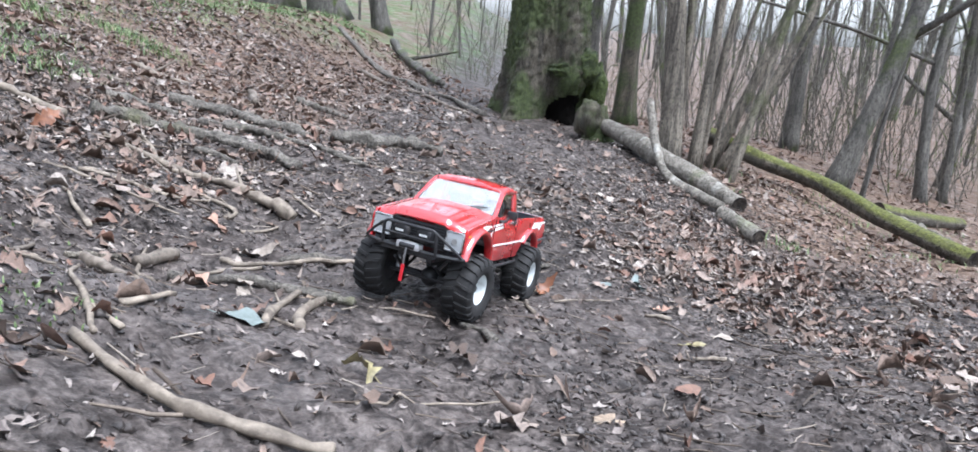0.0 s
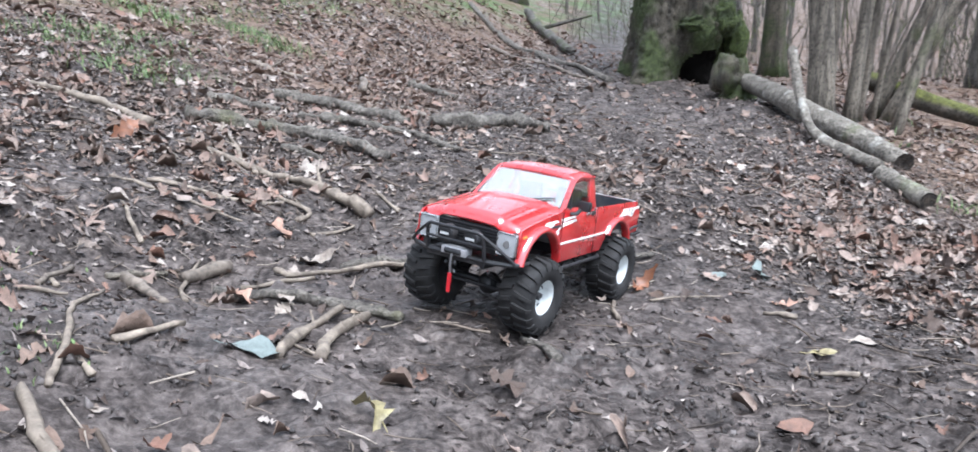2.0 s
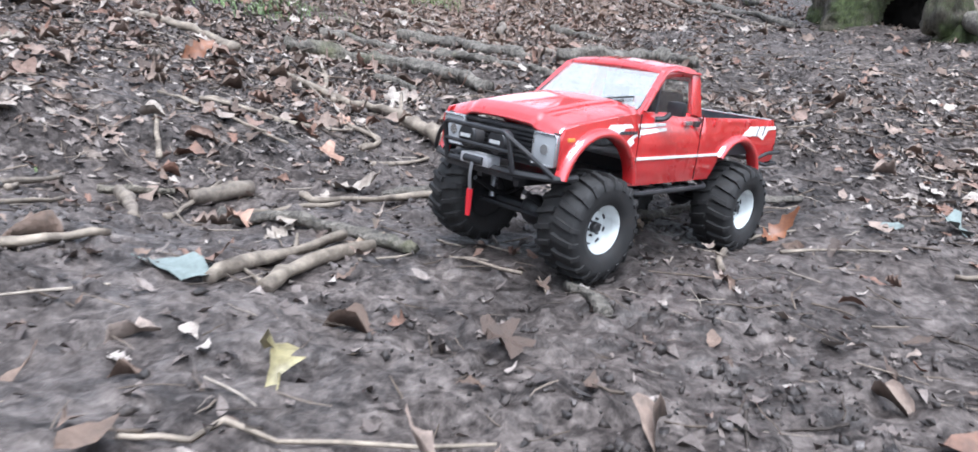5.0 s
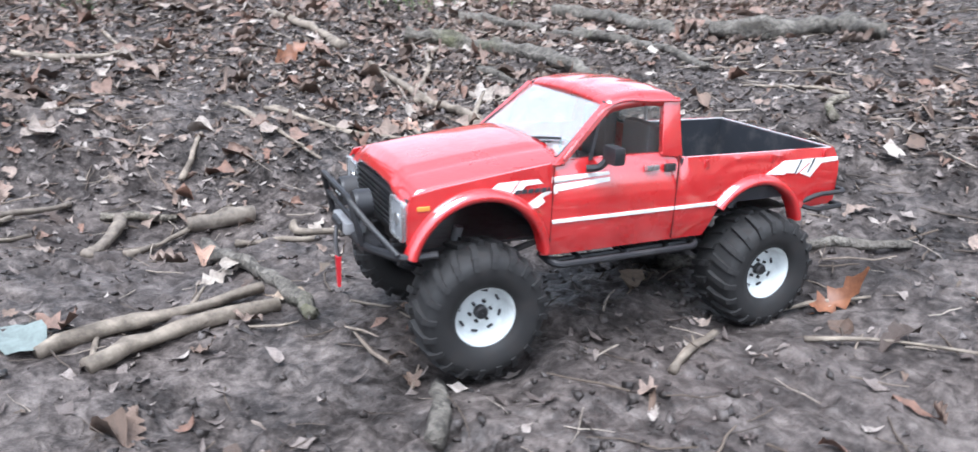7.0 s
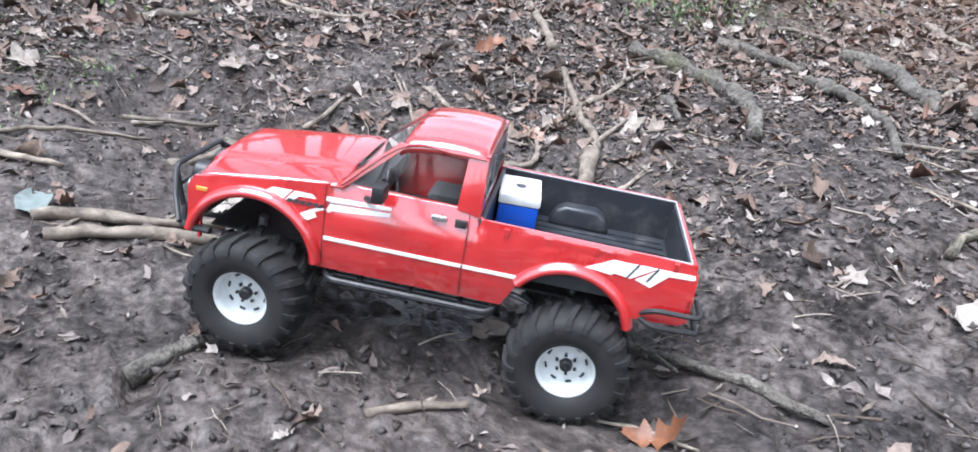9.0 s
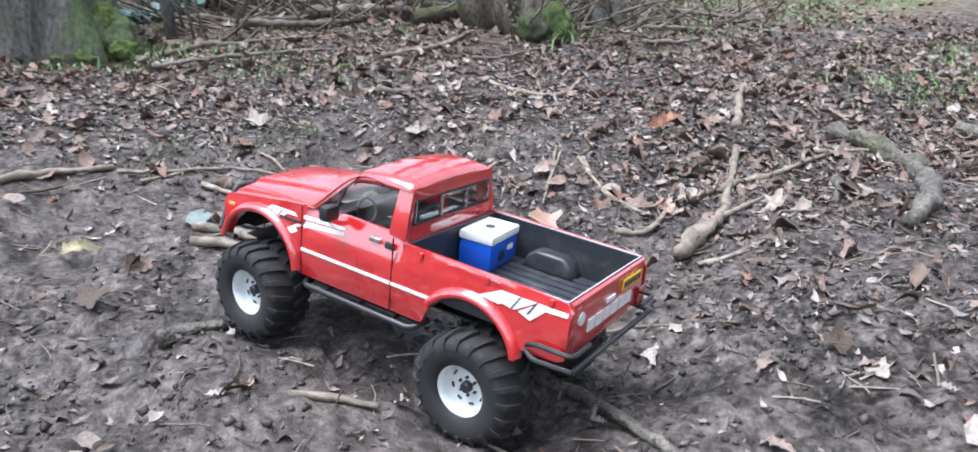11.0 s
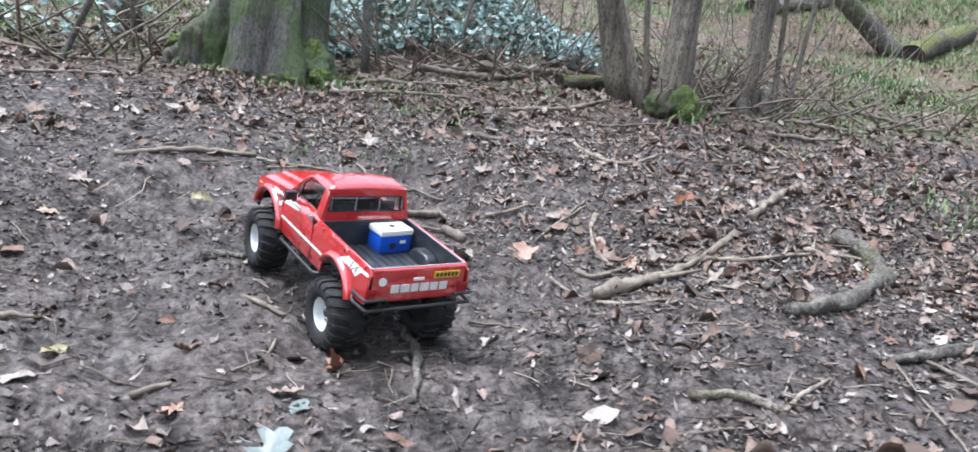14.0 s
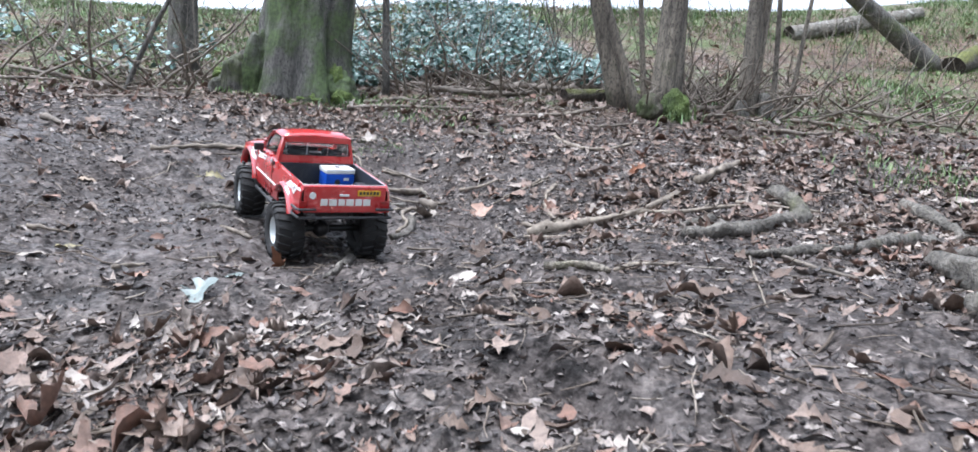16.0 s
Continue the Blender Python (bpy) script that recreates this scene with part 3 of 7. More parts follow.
def lay_many(heap, shapes, pick, x, y, z, normal, yaw, size, tilt, tip):
    """Lays many pieces at once: pick says which shape each one takes."""
    for k, (v, f) in enumerate(shapes):
        i = np.nonzero(pick == k)[0]
        if not len(i):
            continue
        w = v[None] * size[i, None, None]
        X, Y, Z = w[..., 0], w[..., 1], w[..., 2]
        c, s = np.cos(tilt[i])[:, None], np.sin(tilt[i])[:, None]
        Y, Z = c * Y - s * Z, s * Y + c * Z
        c, s = np.cos(tip[i])[:, None], np.sin(tip[i])[:, None]
        X, Z = c * X - s * Z, s * X + c * Z
        c, s = np.cos(yaw[i])[:, None], np.sin(yaw[i])[:, None]
        X, Y = c * X - s * Y, s * X + c * Y
        n = normal[i]
        e1 = np.stack([n[:, 2], 0 * n[:, 0], -n[:, 0]], 1)
        e1 /= np.linalg.norm(e1, axis=1, keepdims=True)
        e2 = np.cross(n, e1)
        out = X[..., None] * e1[:, None] + Y[..., None] * e2[:, None] + Z[..., None] * n[:, None] + np.stack([x[i], y[i], z[i]], 1)[:, None]
        base = heap.n
        heap.v.append(out.reshape(-1, 3))
        step = (np.arange(len(i)) * len(v) + base)[:, None]
        for size_f in sorted({len(q) for q in f}):
            q = np.array([p for p in f if len(p) == size_f])
            heap.f += (step[:, :, None] + q[None]).reshape(-1, size_f).tolist()
        heap.n += len(v) * len(i)


def scatter(x0, x1, y0, y1, per_m2, keep, rng):
    k = int((x1 - x0) * (y1 - y0) * per_m2)
    x, y = rng.uniform(x0, x1, k), rng.uniform(y0, y1, k)
    ok = rng.uniform(size=k) < keep(x, y)
    x, y = x[ok], y[ok]
    return x, y, ground_at(x, y), slope_normal(x, y)


def litter_share(x, y):
    clump = 0.68 + 0.52 * wave(x, y, 4.5, 9) + 0.25 * wave(x, y, 13, 8)
    u, v = drawn(HEAD, x, y)
    bank = 0.30 + 0.80 * smooth(-u, 0.50, 0.90) + 0.3 * smooth(u, 0.3, 0.7) + on_slope(x, y) + 0.55 * bell(x, y, 0.30, 0.78, 0.28) + 0.5 * bell(x, y, 0.25, 1.15, 0.24) + 0.5 * bell(*drawn(SLOPE, x, y), -0.40, 0.22, 0.20)
    return np.clip((1 - 0.97 * bare(x, y)) * np.clip(clump, 0.10, 1) * np.clip(bank, 0, 1) * (1 - 0.30 * on_slope(x, y) * smooth(-drawn(SLOPE, x, y)[0], 2.7, 3.3)), 0.035, 1) * (1 - 0.7 * shaded_tracks(x, y))


def build_litter():
    rng = np.random.default_rng(5)
    shapes, odds = [], []
    for kind, k, share in (("oak", 9, 0.23), ("beech", 8, 0.20), ("maple", 7, 0.07), ("scrap", 9, 0.29), ("willow", 6, 0.21)):
        shapes += [leaf_mesh(kind, rng, c) for c in rng.uniform(0.6, 2.0, k)]
        odds += [share / k] * k
    heap = Heap()
    bands = [(-1.7, 0.6, -0.8, 1.7, 4300, 1.0), (-2.7, -1.7, -1.7, 2.2, 3400, 1.05), (-1.7, 1.5, 1.7, 3.0, 2400, 1.1), (0.6, 1.6, -0.2, 1.7, 2200, 1.0),
             (-1.7, -0.4, -1.7, -0.8, 2600, 1.0), (-5.0, -2.7, -2.6, 3.0, 1500, 1.1), (-3.0, 0.6, 3.0, 5.2, 2000, 1.15), (-3.2, 0.6, 5.2, 8.2, 700, 1.4), (0.6, 3.8, 3.0, 6.0, 800, 1.2), (1.5, 3.6, 0.4, 3.0, 900, 1.1), (-7.0, -5.0, -3.0, 4.0, 420, 1.3),
             (-4.0, -0.4, -3.6, -1.7, 900, 1.2), (-0.4, 2.5, -2.6, -0.8, 300, 1.2), (0.6, 2.6, -0.8, -0.2, 420, 1.1), (-3.0, -1.7, 2.2, 3.0, 1600, 1.1), (-0.5, 0.7, 0.3, 1.25, 300, 1.2), (-1.5, -0.3, -0.7, 0.1, 160, 1.25)]
    for x0, x1, y0, y1, d, big in bands:
        x, y, z, n = scatter(x0, x1, y0, y1, d, litter_share, rng)
        k = len(x)
        pick = rng.choice(len(shapes), k, p=odds)
        small = (pick >= 24) & (pick < 33)
        size = big * np.where(small, rng.uniform(0.009, 0.024, k), 0.014 + 0.038 * rng.uniform(size=k) ** 2.1)
        lay_many(heap, shapes, pick, x, y, z + size * rng.uniform(0.0, 0.12, k) + 0.003, n, rng.uniform(0, 6.28, k), size, rng.normal(size=k) * 0.34, rng.normal(size=k) * 0.24)
    heap.make("leaf_litter", LITTER, "brown and tan fallen leaves matted over the mud", "leaf litter")

    # mud-coated mould under and between the leaves
    mould = Heap()
    scraps = [leaf_mesh(k, rng, c) for k, c in zip(("scrap", "beech", "scrap", "willow", "scrap", "willow", "scrap", "oak", "scrap", "willow"), rng.uniform(0.5, 1.4, 10))]
    for x0, x1, y0, y1, d in ((-1.7, 0.6, -0.8, 1.7, 11000), (-2.7, -1.7, -1.6, 2.2, 6500), (-1.9, 1.4, 1.7, 2.9, 3600), (0.6, 1.4, -0.1, 1.7, 3200), (-3.7, -2.7, -1.9, 2.4, 1300), (-2.4, 0.6, 2.9, 4.6, 2000), (-1.7, -0.4, -1.6, -0.8, 4500)):
        x, y, z, n = scatter(x0, x1, y0, y1, d, lambda a, b: np.clip((0.16 + 0.16 * wave(a, b, 7, 31)) * (1 - 0.75 * bare(a, b)) + 0.9 * litter_share(a, b), 0.05, 1), rng)
        k = len(x)
        size = rng.uniform(0.006, 0.023, k) * (1.0 + 0.25 * np.maximum(0.0, y - 0.9))
        lay_many(mould, scraps, rng.integers(0, 10, k), x, y, z + 0.001 + 0.05 * size, n, rng.uniform(0, 6.28, k), size, rng.normal(size=k) * 0.22, rng.normal(size=k) * 0.16)
    mould.make("leaf_mould", MOULD, "dark muddy scraps of rotting leaf trodden into soil", "leaf litter")

    chips = Heap()
    shapes = [leaf_mesh("scrap", rng, 0.5) for _ in range(8)] + [leaf_mesh("willow", rng, 0.6) for _ in range(6)]
    for x0, x1, y0, y1, d in ((-1.7, 0.9, -0.8, 2.0, 520), (-2.6, -1.7, -1.4, 1.6, 420), (-1.2, 1.6, 2.0, 3.4, 300)):
        x, y, z, n = scatter(x0, x1, y0, y1, d, lambda a, b: 0.14 * (1 - 0.8 * bare(a, b)) + 0.8 * litter_share(a, b), rng)
        k = len(x)
        lay_many(chips, shapes, rng.integers(0, 14, k), x, y, z + 0.003, n, rng.uniform(0, 6.28, k), rng.uniform(0.008, 0.024, k), rng.normal(size=k) * 0.3, rng.normal(size=k) * 0.2)
    chips.make("leaf_fragments", CHIPS, "pale scraps of broken leaf pressed into mud", "leaf litter")

    bits = Heap()
    stems = []
    for _ in range(14):
        length, r = 1.0, rng.uniform(0.012, 0.032)
        q = np.stack([np.linspace(-0.5, 0.5, 4), rng.normal(size=4) * 0.03, np.abs(rng.normal(size=4)) * 0.02], 1)
        stems.append(tube_arrays(q, [r, r, r * 0.85, r * 0.6], 4, 0, 0, False))
    for x0, x1, y0, y1, d in ((-1.7, 0.9, -0.8, 2.0, 2100), (-2.6, -1.7, -1.5, 1.8, 1800), (-1.7, 1.6, 2.0, 3.4, 420), (-4.2, -2.6, -2.4, 3, 260), (0.9, 3.2, 0.3, 4, 160), (-1.7, -0.4, -1.6, -0.8, 900)):
        x, y, z, n = scatter(x0, x1, y0, y1, d, lambda a, b: 0.30 * (1 - 0.45 * bare(a, b)) + 0.75 * litter_share(a, b), rng)
        k = len(x)
        size = rng.uniform(0.012, 0.055, k) * np.where(rng.uniform(size=k) < 0.1, 1.8, 1)
        lay_many(bits, stems, rng.integers(0, 14, k), x, y, z + 0.003, n, rng.uniform(0, 6.28, k), size, np.zeros(k), rng.normal(size=k) * 0.14)
    # crumbs and clods of kicked-up soil
    clods = Heap()
    lumps = []
    for _ in range(10):
        v = np.array([(1, 0, 0), (-1, 0, 0), (0, 1, 0), (0, -1, 0), (0, 0, 1), (0, 0, -1)], float) * (0.5, 0.42, 0.32) * rng.uniform(0.7, 1.3, (6, 3)) + rng.normal(size=(6, 3)) * 0.09
        lumps.append((v, [(0, 2, 4), (2, 1, 4), (1, 3, 4), (3, 0, 4), (2, 0, 5), (1, 2, 5), (3, 1, 5), (0, 3, 5)]))
    for x0, x1, y0, y1, d in ((-1.6, 0.6, -0.75, 1.6, 8000), (-2.4, -1.6, -1.3, 1.4, 3000), (-0.8, 1.2, 1.6, 2.6, 2500), (0.6, 1.2, 0.0, 1.6, 3000)):
        x, y, z, n = scatter(x0, x1, y0, y1, d, lambda a, b: np.clip(0.35 + 0.75 * wave(a, b, 5.5, 51) + 0.45 * wave(a, b, 17, 52), 0.03, 1), rng)
        k = len(x)
        size = 0.0035 + 0.011 * rng.uniform(size=k) ** 3.0
        lay_many(clods, lumps, rng.integers(0, 10, k), x, y, z + 0.10 * size, n, rng.uniform(0, 6.28, k), size, rng.normal(size=k) * 0.5, rng.normal(size=k) * 0.5)
    clods.make("soil_crumbs", SOIL, "dark crumbs and clods of churned soil", "soil")

    bits.make("twig_debris", DEBRIS, "short broken twigs strewn through mud and leaves", "twigs")


# ------------------------------------------------------------------ sticks, roots and single leaves
def on_ground(pts, n, lift):
    q = spline([(x, y, 0) for x, y in pts], n)
    q[:, 2] = ground_at(q[:, 0], q[:, 1])
    k = np.ones(5) / 5
    pad = np.concatenate([[q[0, 2]] * 2, q[:, 2], [q[-1, 2]] * 2])
    q[:, 2] = np.maximum(np.convolve(pad, k, "valid"), q[:, 2] - 0.002) + lift
    return q


STICKS = 0


def stick(pts, r0, r1, label, name="stick", mat=None, group="sticks on the forest floor", rough=0.25, sink=0.25, n=None, fork=None):
    """A fallen stick along the ground through the given places, with its broken side shoot if there is one."""
    global STICKS
    STICKS += 1
    pts = [here(*p) for p in pts]
    rng = np.random.default_rng(STICKS)
    length = sum(math.dist(a, b) for a, b in zip(pts, pts[1:]))
    n = n or max(6, min(26, int(length / 0.02)))
    r = np.linspace(r0, r1, n) * (1 + 0.10 * rng.normal(size=n))
    q = on_ground(pts, n, 0)
    q[:, 2] += r * (1.3 - sink if name == "root" and r0 > 0.012 else 1 - sink) + 0.002
    wob = min(0.004, r0 * 0.4)
    q[1:-1] += rng.normal(size=(n - 2, 3)) * wob * (0.5, 0.5, 0.3)
    v, f = tube_arrays(q, r, 9 if r0 > 0.006 else 6, rough, STICKS)
    ob = new(name, mesh_of(name, v, f, mat or TWIG))
    tagged(ob, label, name.replace("_", " "), group)
    if fork:
        s, turn, size = fork
        i = int(s * (n - 1))
        d = q[min(i + 1, n - 1)] - q[i - 1]
        d /= np.linalg.norm(d)
        c, sn = math.cos(turn), math.sin(turn)
        d = np.array([c * d[0] - sn * d[1], sn * d[0] + c * d[1], abs(d[2]) + 0.15])
        w = q[i] + np.linspace(0, 1, 6)[:, None] * d * size
        v, f = tube_arrays(w, np.linspace(r[i] * 0.6, r[i] * 0.25, 6), 5, 0.15, STICKS)
        link("side_shoot", mesh_of("side_shoot", v, f, mat or TWIG), ob)
    return ob


def single_leaf(x, y, kind, size, yaw, mat, label, curl=0.5, tilt=0.1, tip=0.05, lift=0.006, seed=1):
    rng = np.random.default_rng(seed)
    (x, y), yaw = here(x, y), yaw + radians(PLAN[0])
    v, f = leaf_mesh(kind, rng, curl)
    n = slope_normal(np.array([x]), np.array([y]))[0]
    w = lay(v, 0, 0, 0, n, yaw, size, tilt, tip)
    low = (w[:, 2] - (ground_at(w[:, 0] + x, w[:, 1] + y) - gz(x, y))).min()
    ob = new("fallen_leaf", mesh_of("fallen_leaf", w, f, mat))
    ob.location = (x, y, gz(x, y) - low - 0.001)
    tagged(ob, label, "leaf", "single fallen leaves")
    a = np.array([v[:, 0].min() * 0.9, 0, 0])
    s = np.array([[a[0], 0, 0], [a[0] - 0.18, 0.02, 0.01], [a[0] - 0.34, 0.06, 0.03]])
    s = lay(s, 0, 0, 0.0006, n, yaw, size, tilt, tip)
    sv, sf = tube_arrays(s, [0.0011, 0.0009, 0.0007], 4)
    link("stalk", mesh_of("stalk", sv, sf, mat), ob)
    return ob
build_litter()

# single leaves that stand out from the litter have colours of their own
SLATE = leaf_material("slate_green_leaf", (0.185, 0.218, 0.205), (0.10, 0.12, 0.112), 0.42)
RUST = leaf_material("rust_oak_leaf", (0.22, 0.092, 0.045), (0.10, 0.04, 0.022))
TAN = leaf_material("tan_leaf", (0.33, 0.255, 0.185), (0.14, 0.10, 0.07))
PALE = leaf_material("pale_leaf", (0.34, 0.295, 0.25), (0.14, 0.11, 0.09))
OCHRE = leaf_material("ochre_leaf", (0.29, 0.25, 0.13), (0.12, 0.10, 0.05))
ROSE = leaf_material("rosy_brown_leaf", (0.36, 0.225, 0.165), (0.17, 0.095, 0.065))

# roots that cross the bank behind the truck
PLAN = ROOTS
stick([(-1.106, 2.155), (-0.992, 2.197), (-0.787, 2.079), (-0.581, 1.959)], 0.024, 0.016, "thick grey tree root lying across the leafy bank", "root", ROOT, "roots of the bank", 0.3, 0.7)
stick([(-0.908, 1.913), (-0.774, 1.871), (-0.646, 1.837), (-0.518, 1.791), (-0.361, 1.679)], 0.016, 0.007, "long thin grey root running down into the path", "root", ROOT, "roots of the bank", 0.3, 0.6)
stick([(-1.05, 1.53), (-0.978, 1.613), (-0.887, 1.64), (-0.799, 1.626), (-0.684, 1.608), (-0.591, 1.57), (-0.509, 1.518)], 0.022, 0.013, "long mossy grey root half buried in leaves", "root", ROOT, "roots of the bank", 0.3, 0.6)
stick([(-1.145, 1.804), (-1.064, 1.926), (-1.0, 1.96)], 0.017, 0.010, "short grey root stub among brown leaves", "root", ROOT, "roots of the bank", 0.3, 0.6)
stick([(-0.511, 1.973), (-0.389, 2.056), (-0.321, 2.13), (-0.243, 2.12), (-0.162, 2.052)], 0.022, 0.018, "knobbly arched root at the edge of the path", "root", ROOT, "roots of the bank", 0.5, 0.35)
stick([(-0.818, 2.796), (-0.715, 2.751), (-0.579, 2.597)], 0.017, 0.010, "weathered root showing through dead leaves", "root", ROOT, "roots of the bank", 0.3, 0.6)
stick([(-0.766, 1.474), (-0.71, 1.47), (-0.652, 1.447)], 0.011, 0.007, "small pale root looping over the leaves", "root", ROOT, "roots of the bank", 0.3, 0.5)

# roots, sticks and leaves at the head of the path
PLAN = HEAD
stick([(-1.131, 3.05), (-1.09, 2.95), (-1.02, 2.75)], 0.014, 0.012, "pale stump of a snapped branch", "stick", STICK, rough=0.4, sink=0.1)
stick([(-0.691, 0.956), (-0.655, 1.033)], 0.0116, 0.0100, "short stout grey stick in dead leaves", mat=STICK)
stick([(-0.520, 0.486), (-0.575, 0.578), (-0.640, 0.670), (-0.690, 0.781)], 0.0045, 0.0028, "pale curved twig at the foot of the bank", sink=0.0)
stick([(-0.744, 0.894), (-0.689, 0.861), (-0.625, 0.811)], 0.0085, 0.0060, "rotten grey stick sunk in leaf mould", mat=STICK)
stick([(-0.557, 0.621), (-0.524, 0.702)], 0.0050, 0.0036, "short pale stick in leaf mould")
stick([(-0.607, 0.975), (-0.556, 1.001), (-0.503, 1.03)], 0.0045, 0.003, "thin brown twig on the mud")
stick([(-0.62, 0.85), (-0.66, 0.90), (-0.684, 0.95), (-0.703, 1.027)], 0.0046, 0.0027, "pale twig curving up through leaves", sink=0.0)
stick([(-1.6, 7.6), (-1.032, 6.2), (-0.548, 5.0), (-0.12, 3.928)], 0.026, 0.014, "long bare root trailing down to the path", "root", ROOT, "roots of the bank", 0.3, 0.5)
stick([(-1.598, 2.989), (-1.497, 2.975), (-1.353, 2.944)], 0.0139, 0.0083, "rotten branch piece on the upper bank", mat=STICK, fork=(0.5, 0.7, 0.1))
stick([(-0.91, 2.475), (-0.789, 2.293)], 0.0085, 0.006, "pale broken stick on the bank")
stick([(-0.792, 2.488), (-0.68, 2.33), (-0.57, 2.215)], 0.0088, 0.0055, "grey stick pointing down the bank", mat=STICK)
stick([(-1.409, 2.321), (-1.366, 2.501)], 0.0078, 0.005, "weathered stick in bank litter", mat=STICK)
stick([(-1.057, 5.6), (-0.538, 4.558), (-0.208, 3.954)], 0.0135, 0.008, "long dead branch beside the path", mat=STICK, fork=(0.4, -0.6, 0.3))
stick([(-0.95, 6.3), (-0.698, 5.203)], 0.014, 0.009, "bare branch on the far bank", mat=STICK)
stick([(-0.250, 0.470), (-0.224, 0.486), (-0.183, 0.527), (-0.088, 0.585)], 0.0021, 0.0013, "long thin twig arched over the mud", sink=-0.8)
single_leaf(-0.430, 0.690, "beech", 0.062, 0.25, SLATE, "slate green leaf flat on wet mud", 0.25, seed=2)
single_leaf(-0.262, 0.610, "oak", 0.055, 2.3, OCHRE, "curled yellow-green leaf standing on mud", 1.6, 0.5, 0.4, seed=3)
single_leaf(-0.540, 1.110, "oak", 0.085, 0.15, PALE, "large torn pale leaf beside the path", 1.0, 0.15, seed=4)
single_leaf(0.150, 1.333, "beech", 0.045, 0.4, SLATE, "slate green leaf lying on the path", 0.3, seed=5)
single_leaf(0.234, 1.378, "maple", 0.058, 1.8, SLATE, "grey-green leaf tilted on its edge", 0.9, 0.5, seed=6)
single_leaf(0.270, 1.024, "beech", 0.042, 0.2, OCHRE, "yellowish leaf on dark soil", 0.4, seed=7)
single_leaf(0.341, 1.076, "beech", 0.045, -0.2, PALE, "cream leaf on dark soil", 0.4, seed=8)
single_leaf(0.03, 0.569, "maple", 0.042, 1.1, TAN, "small tan leaf trodden into mud", 0.3, seed=10)
single_leaf(-0.166, 0.324, "willow", 0.030, 0.5, PALE, "narrow pale leaf on mud", 0.3, seed=12)
single_leaf(-0.282, 1.40, "beech", 0.030, 0.4, PALE, "small white leaf on the path", 0.3, seed=26)
single_leaf(-0.557, 1.058, "oak", 0.042, 1.9, PALE, "small pale leaf on muddy ground", 0.5, seed=27)
single_leaf(0.253, 1.233, "oak", 0.045, 0.1, ROSE, "dark brown leaf on the path", 0.5, seed=28)
single_leaf(-0.58, 0.92, "oak", 0.060, 2.7, ROSE, "crumpled brown leaf at the foot of the bank", 0.9, 0.3, seed=29)

# roots, sticks and leaves on the bank beside the truck
PLAN = BANK
stick([(-0.331, -0.095), (-0.347, -0.064), (-0.375, -0.03)], 0.0090, 0.0055, "bent brown root half sunk in the mud", "root", ROOT, "roots of the bank", 0.35, 0.6)
stick([(-0.838, 0.104), (-0.760, 0.070), (-0.673, 0.051), (-0.600, 0.030), (-0.542, -0.001)], 0.0095, 0.0070, "grey root crossing the mud before the front wheel", "root", ROOT, "roots of the bank", 0.35, 0.5)
stick([(-0.330, 0.315), (-0.310, 0.333), (-0.261, 0.373), (-0.185, 0.410), (-0.140, 0.432), (-0.095, 0.449)], 0.0085, 0.0040, "dark muddy root trailing from the rear wheel", "root", ROOT, "roots of the bank", 0.35, 0.5, fork=(0.45, -0.7, 0.06))
stick([(-0.196, 0.266), (-0.163, 0.302), (-0.118, 0.326)], 0.0022, 0.0014, "thin twig on wet mud beside the wheel", sink=-0.3)
stick([(-0.152, 0.198), (-0.092, 0.225), (-0.024, 0.225)], 0.0022, 0.0014, "long thin twig over trodden mud", sink=-0.5)
stick([(-0.672, 0.235), (-0.622, 0.268), (-0.578, 0.295), (-0.537, 0.312), (-0.48, 0.31)], 0.0105, 0.006, "muddy root lying under the truck", "root", ROOT, "roots of the bank", 0.35, 0.6)
stick([(-0.935, 0.675), (-0.99, 0.745), (-1.029, 0.835), (-1.105, 0.97), (-1.15, 1.11)], 0.0072, 0.0034, "pale hooked branch lying on dead leaves", sink=0.0, fork=(0.55, 0.8, 0.05))
stick([(-0.765, 0.42), (-0.736, 0.46), (-0.719, 0.488), (-0.701, 0.523)], 0.0042, 0.0026, "straight pale twig on the slope")
stick([(-0.812, 0.749), (-0.787, 0.824), (-0.682, 0.851)], 0.0026, 0.0015, "thin forked twig in the litter", fork=(0.5, 0.9, 0.05))
stick([(-0.426, 0.389), (-0.438, 0.449), (-0.423, 0.495)], 0.0028, 0.0013, "thin dark twig pressed in mud", mat=STICK)
stick([(-0.224, 0.076), (-0.226, 0.122), (-0.218, 0.163)], 0.0042, 0.0034, "short broken stick on wet mud", rough=0.4, fork=(0.6, 0.7, 0.012))
stick([(-0.977, 0.058), (-0.949, 0.097), (-0.918, 0.125)], 0.0056, 0.0045, "mossy stick lying on dark mud", mat=MOSSY_STICK)
stick([(-0.660, -0.186), (-0.656, -0.089), (-0.629, 0.018)], 0.0066, 0.0056, "pale barked stick in a heap beside the wheel", mat=TWIG, fork=(0.7, 0.6, 0.03))
stick([(-0.615, -0.172), (-0.621, -0.086), (-0.589, 0.003)], 0.0082, 0.0064, "thick pale stick in a heap beside the wheel", mat=TWIG)
stick([(-1.071, 0.436), (-0.982, 0.451), (-0.903, 0.49), (-0.846, 0.544)], 0.0042, 0.0023, "straight pale twig among brown leaves", sink=0.0)
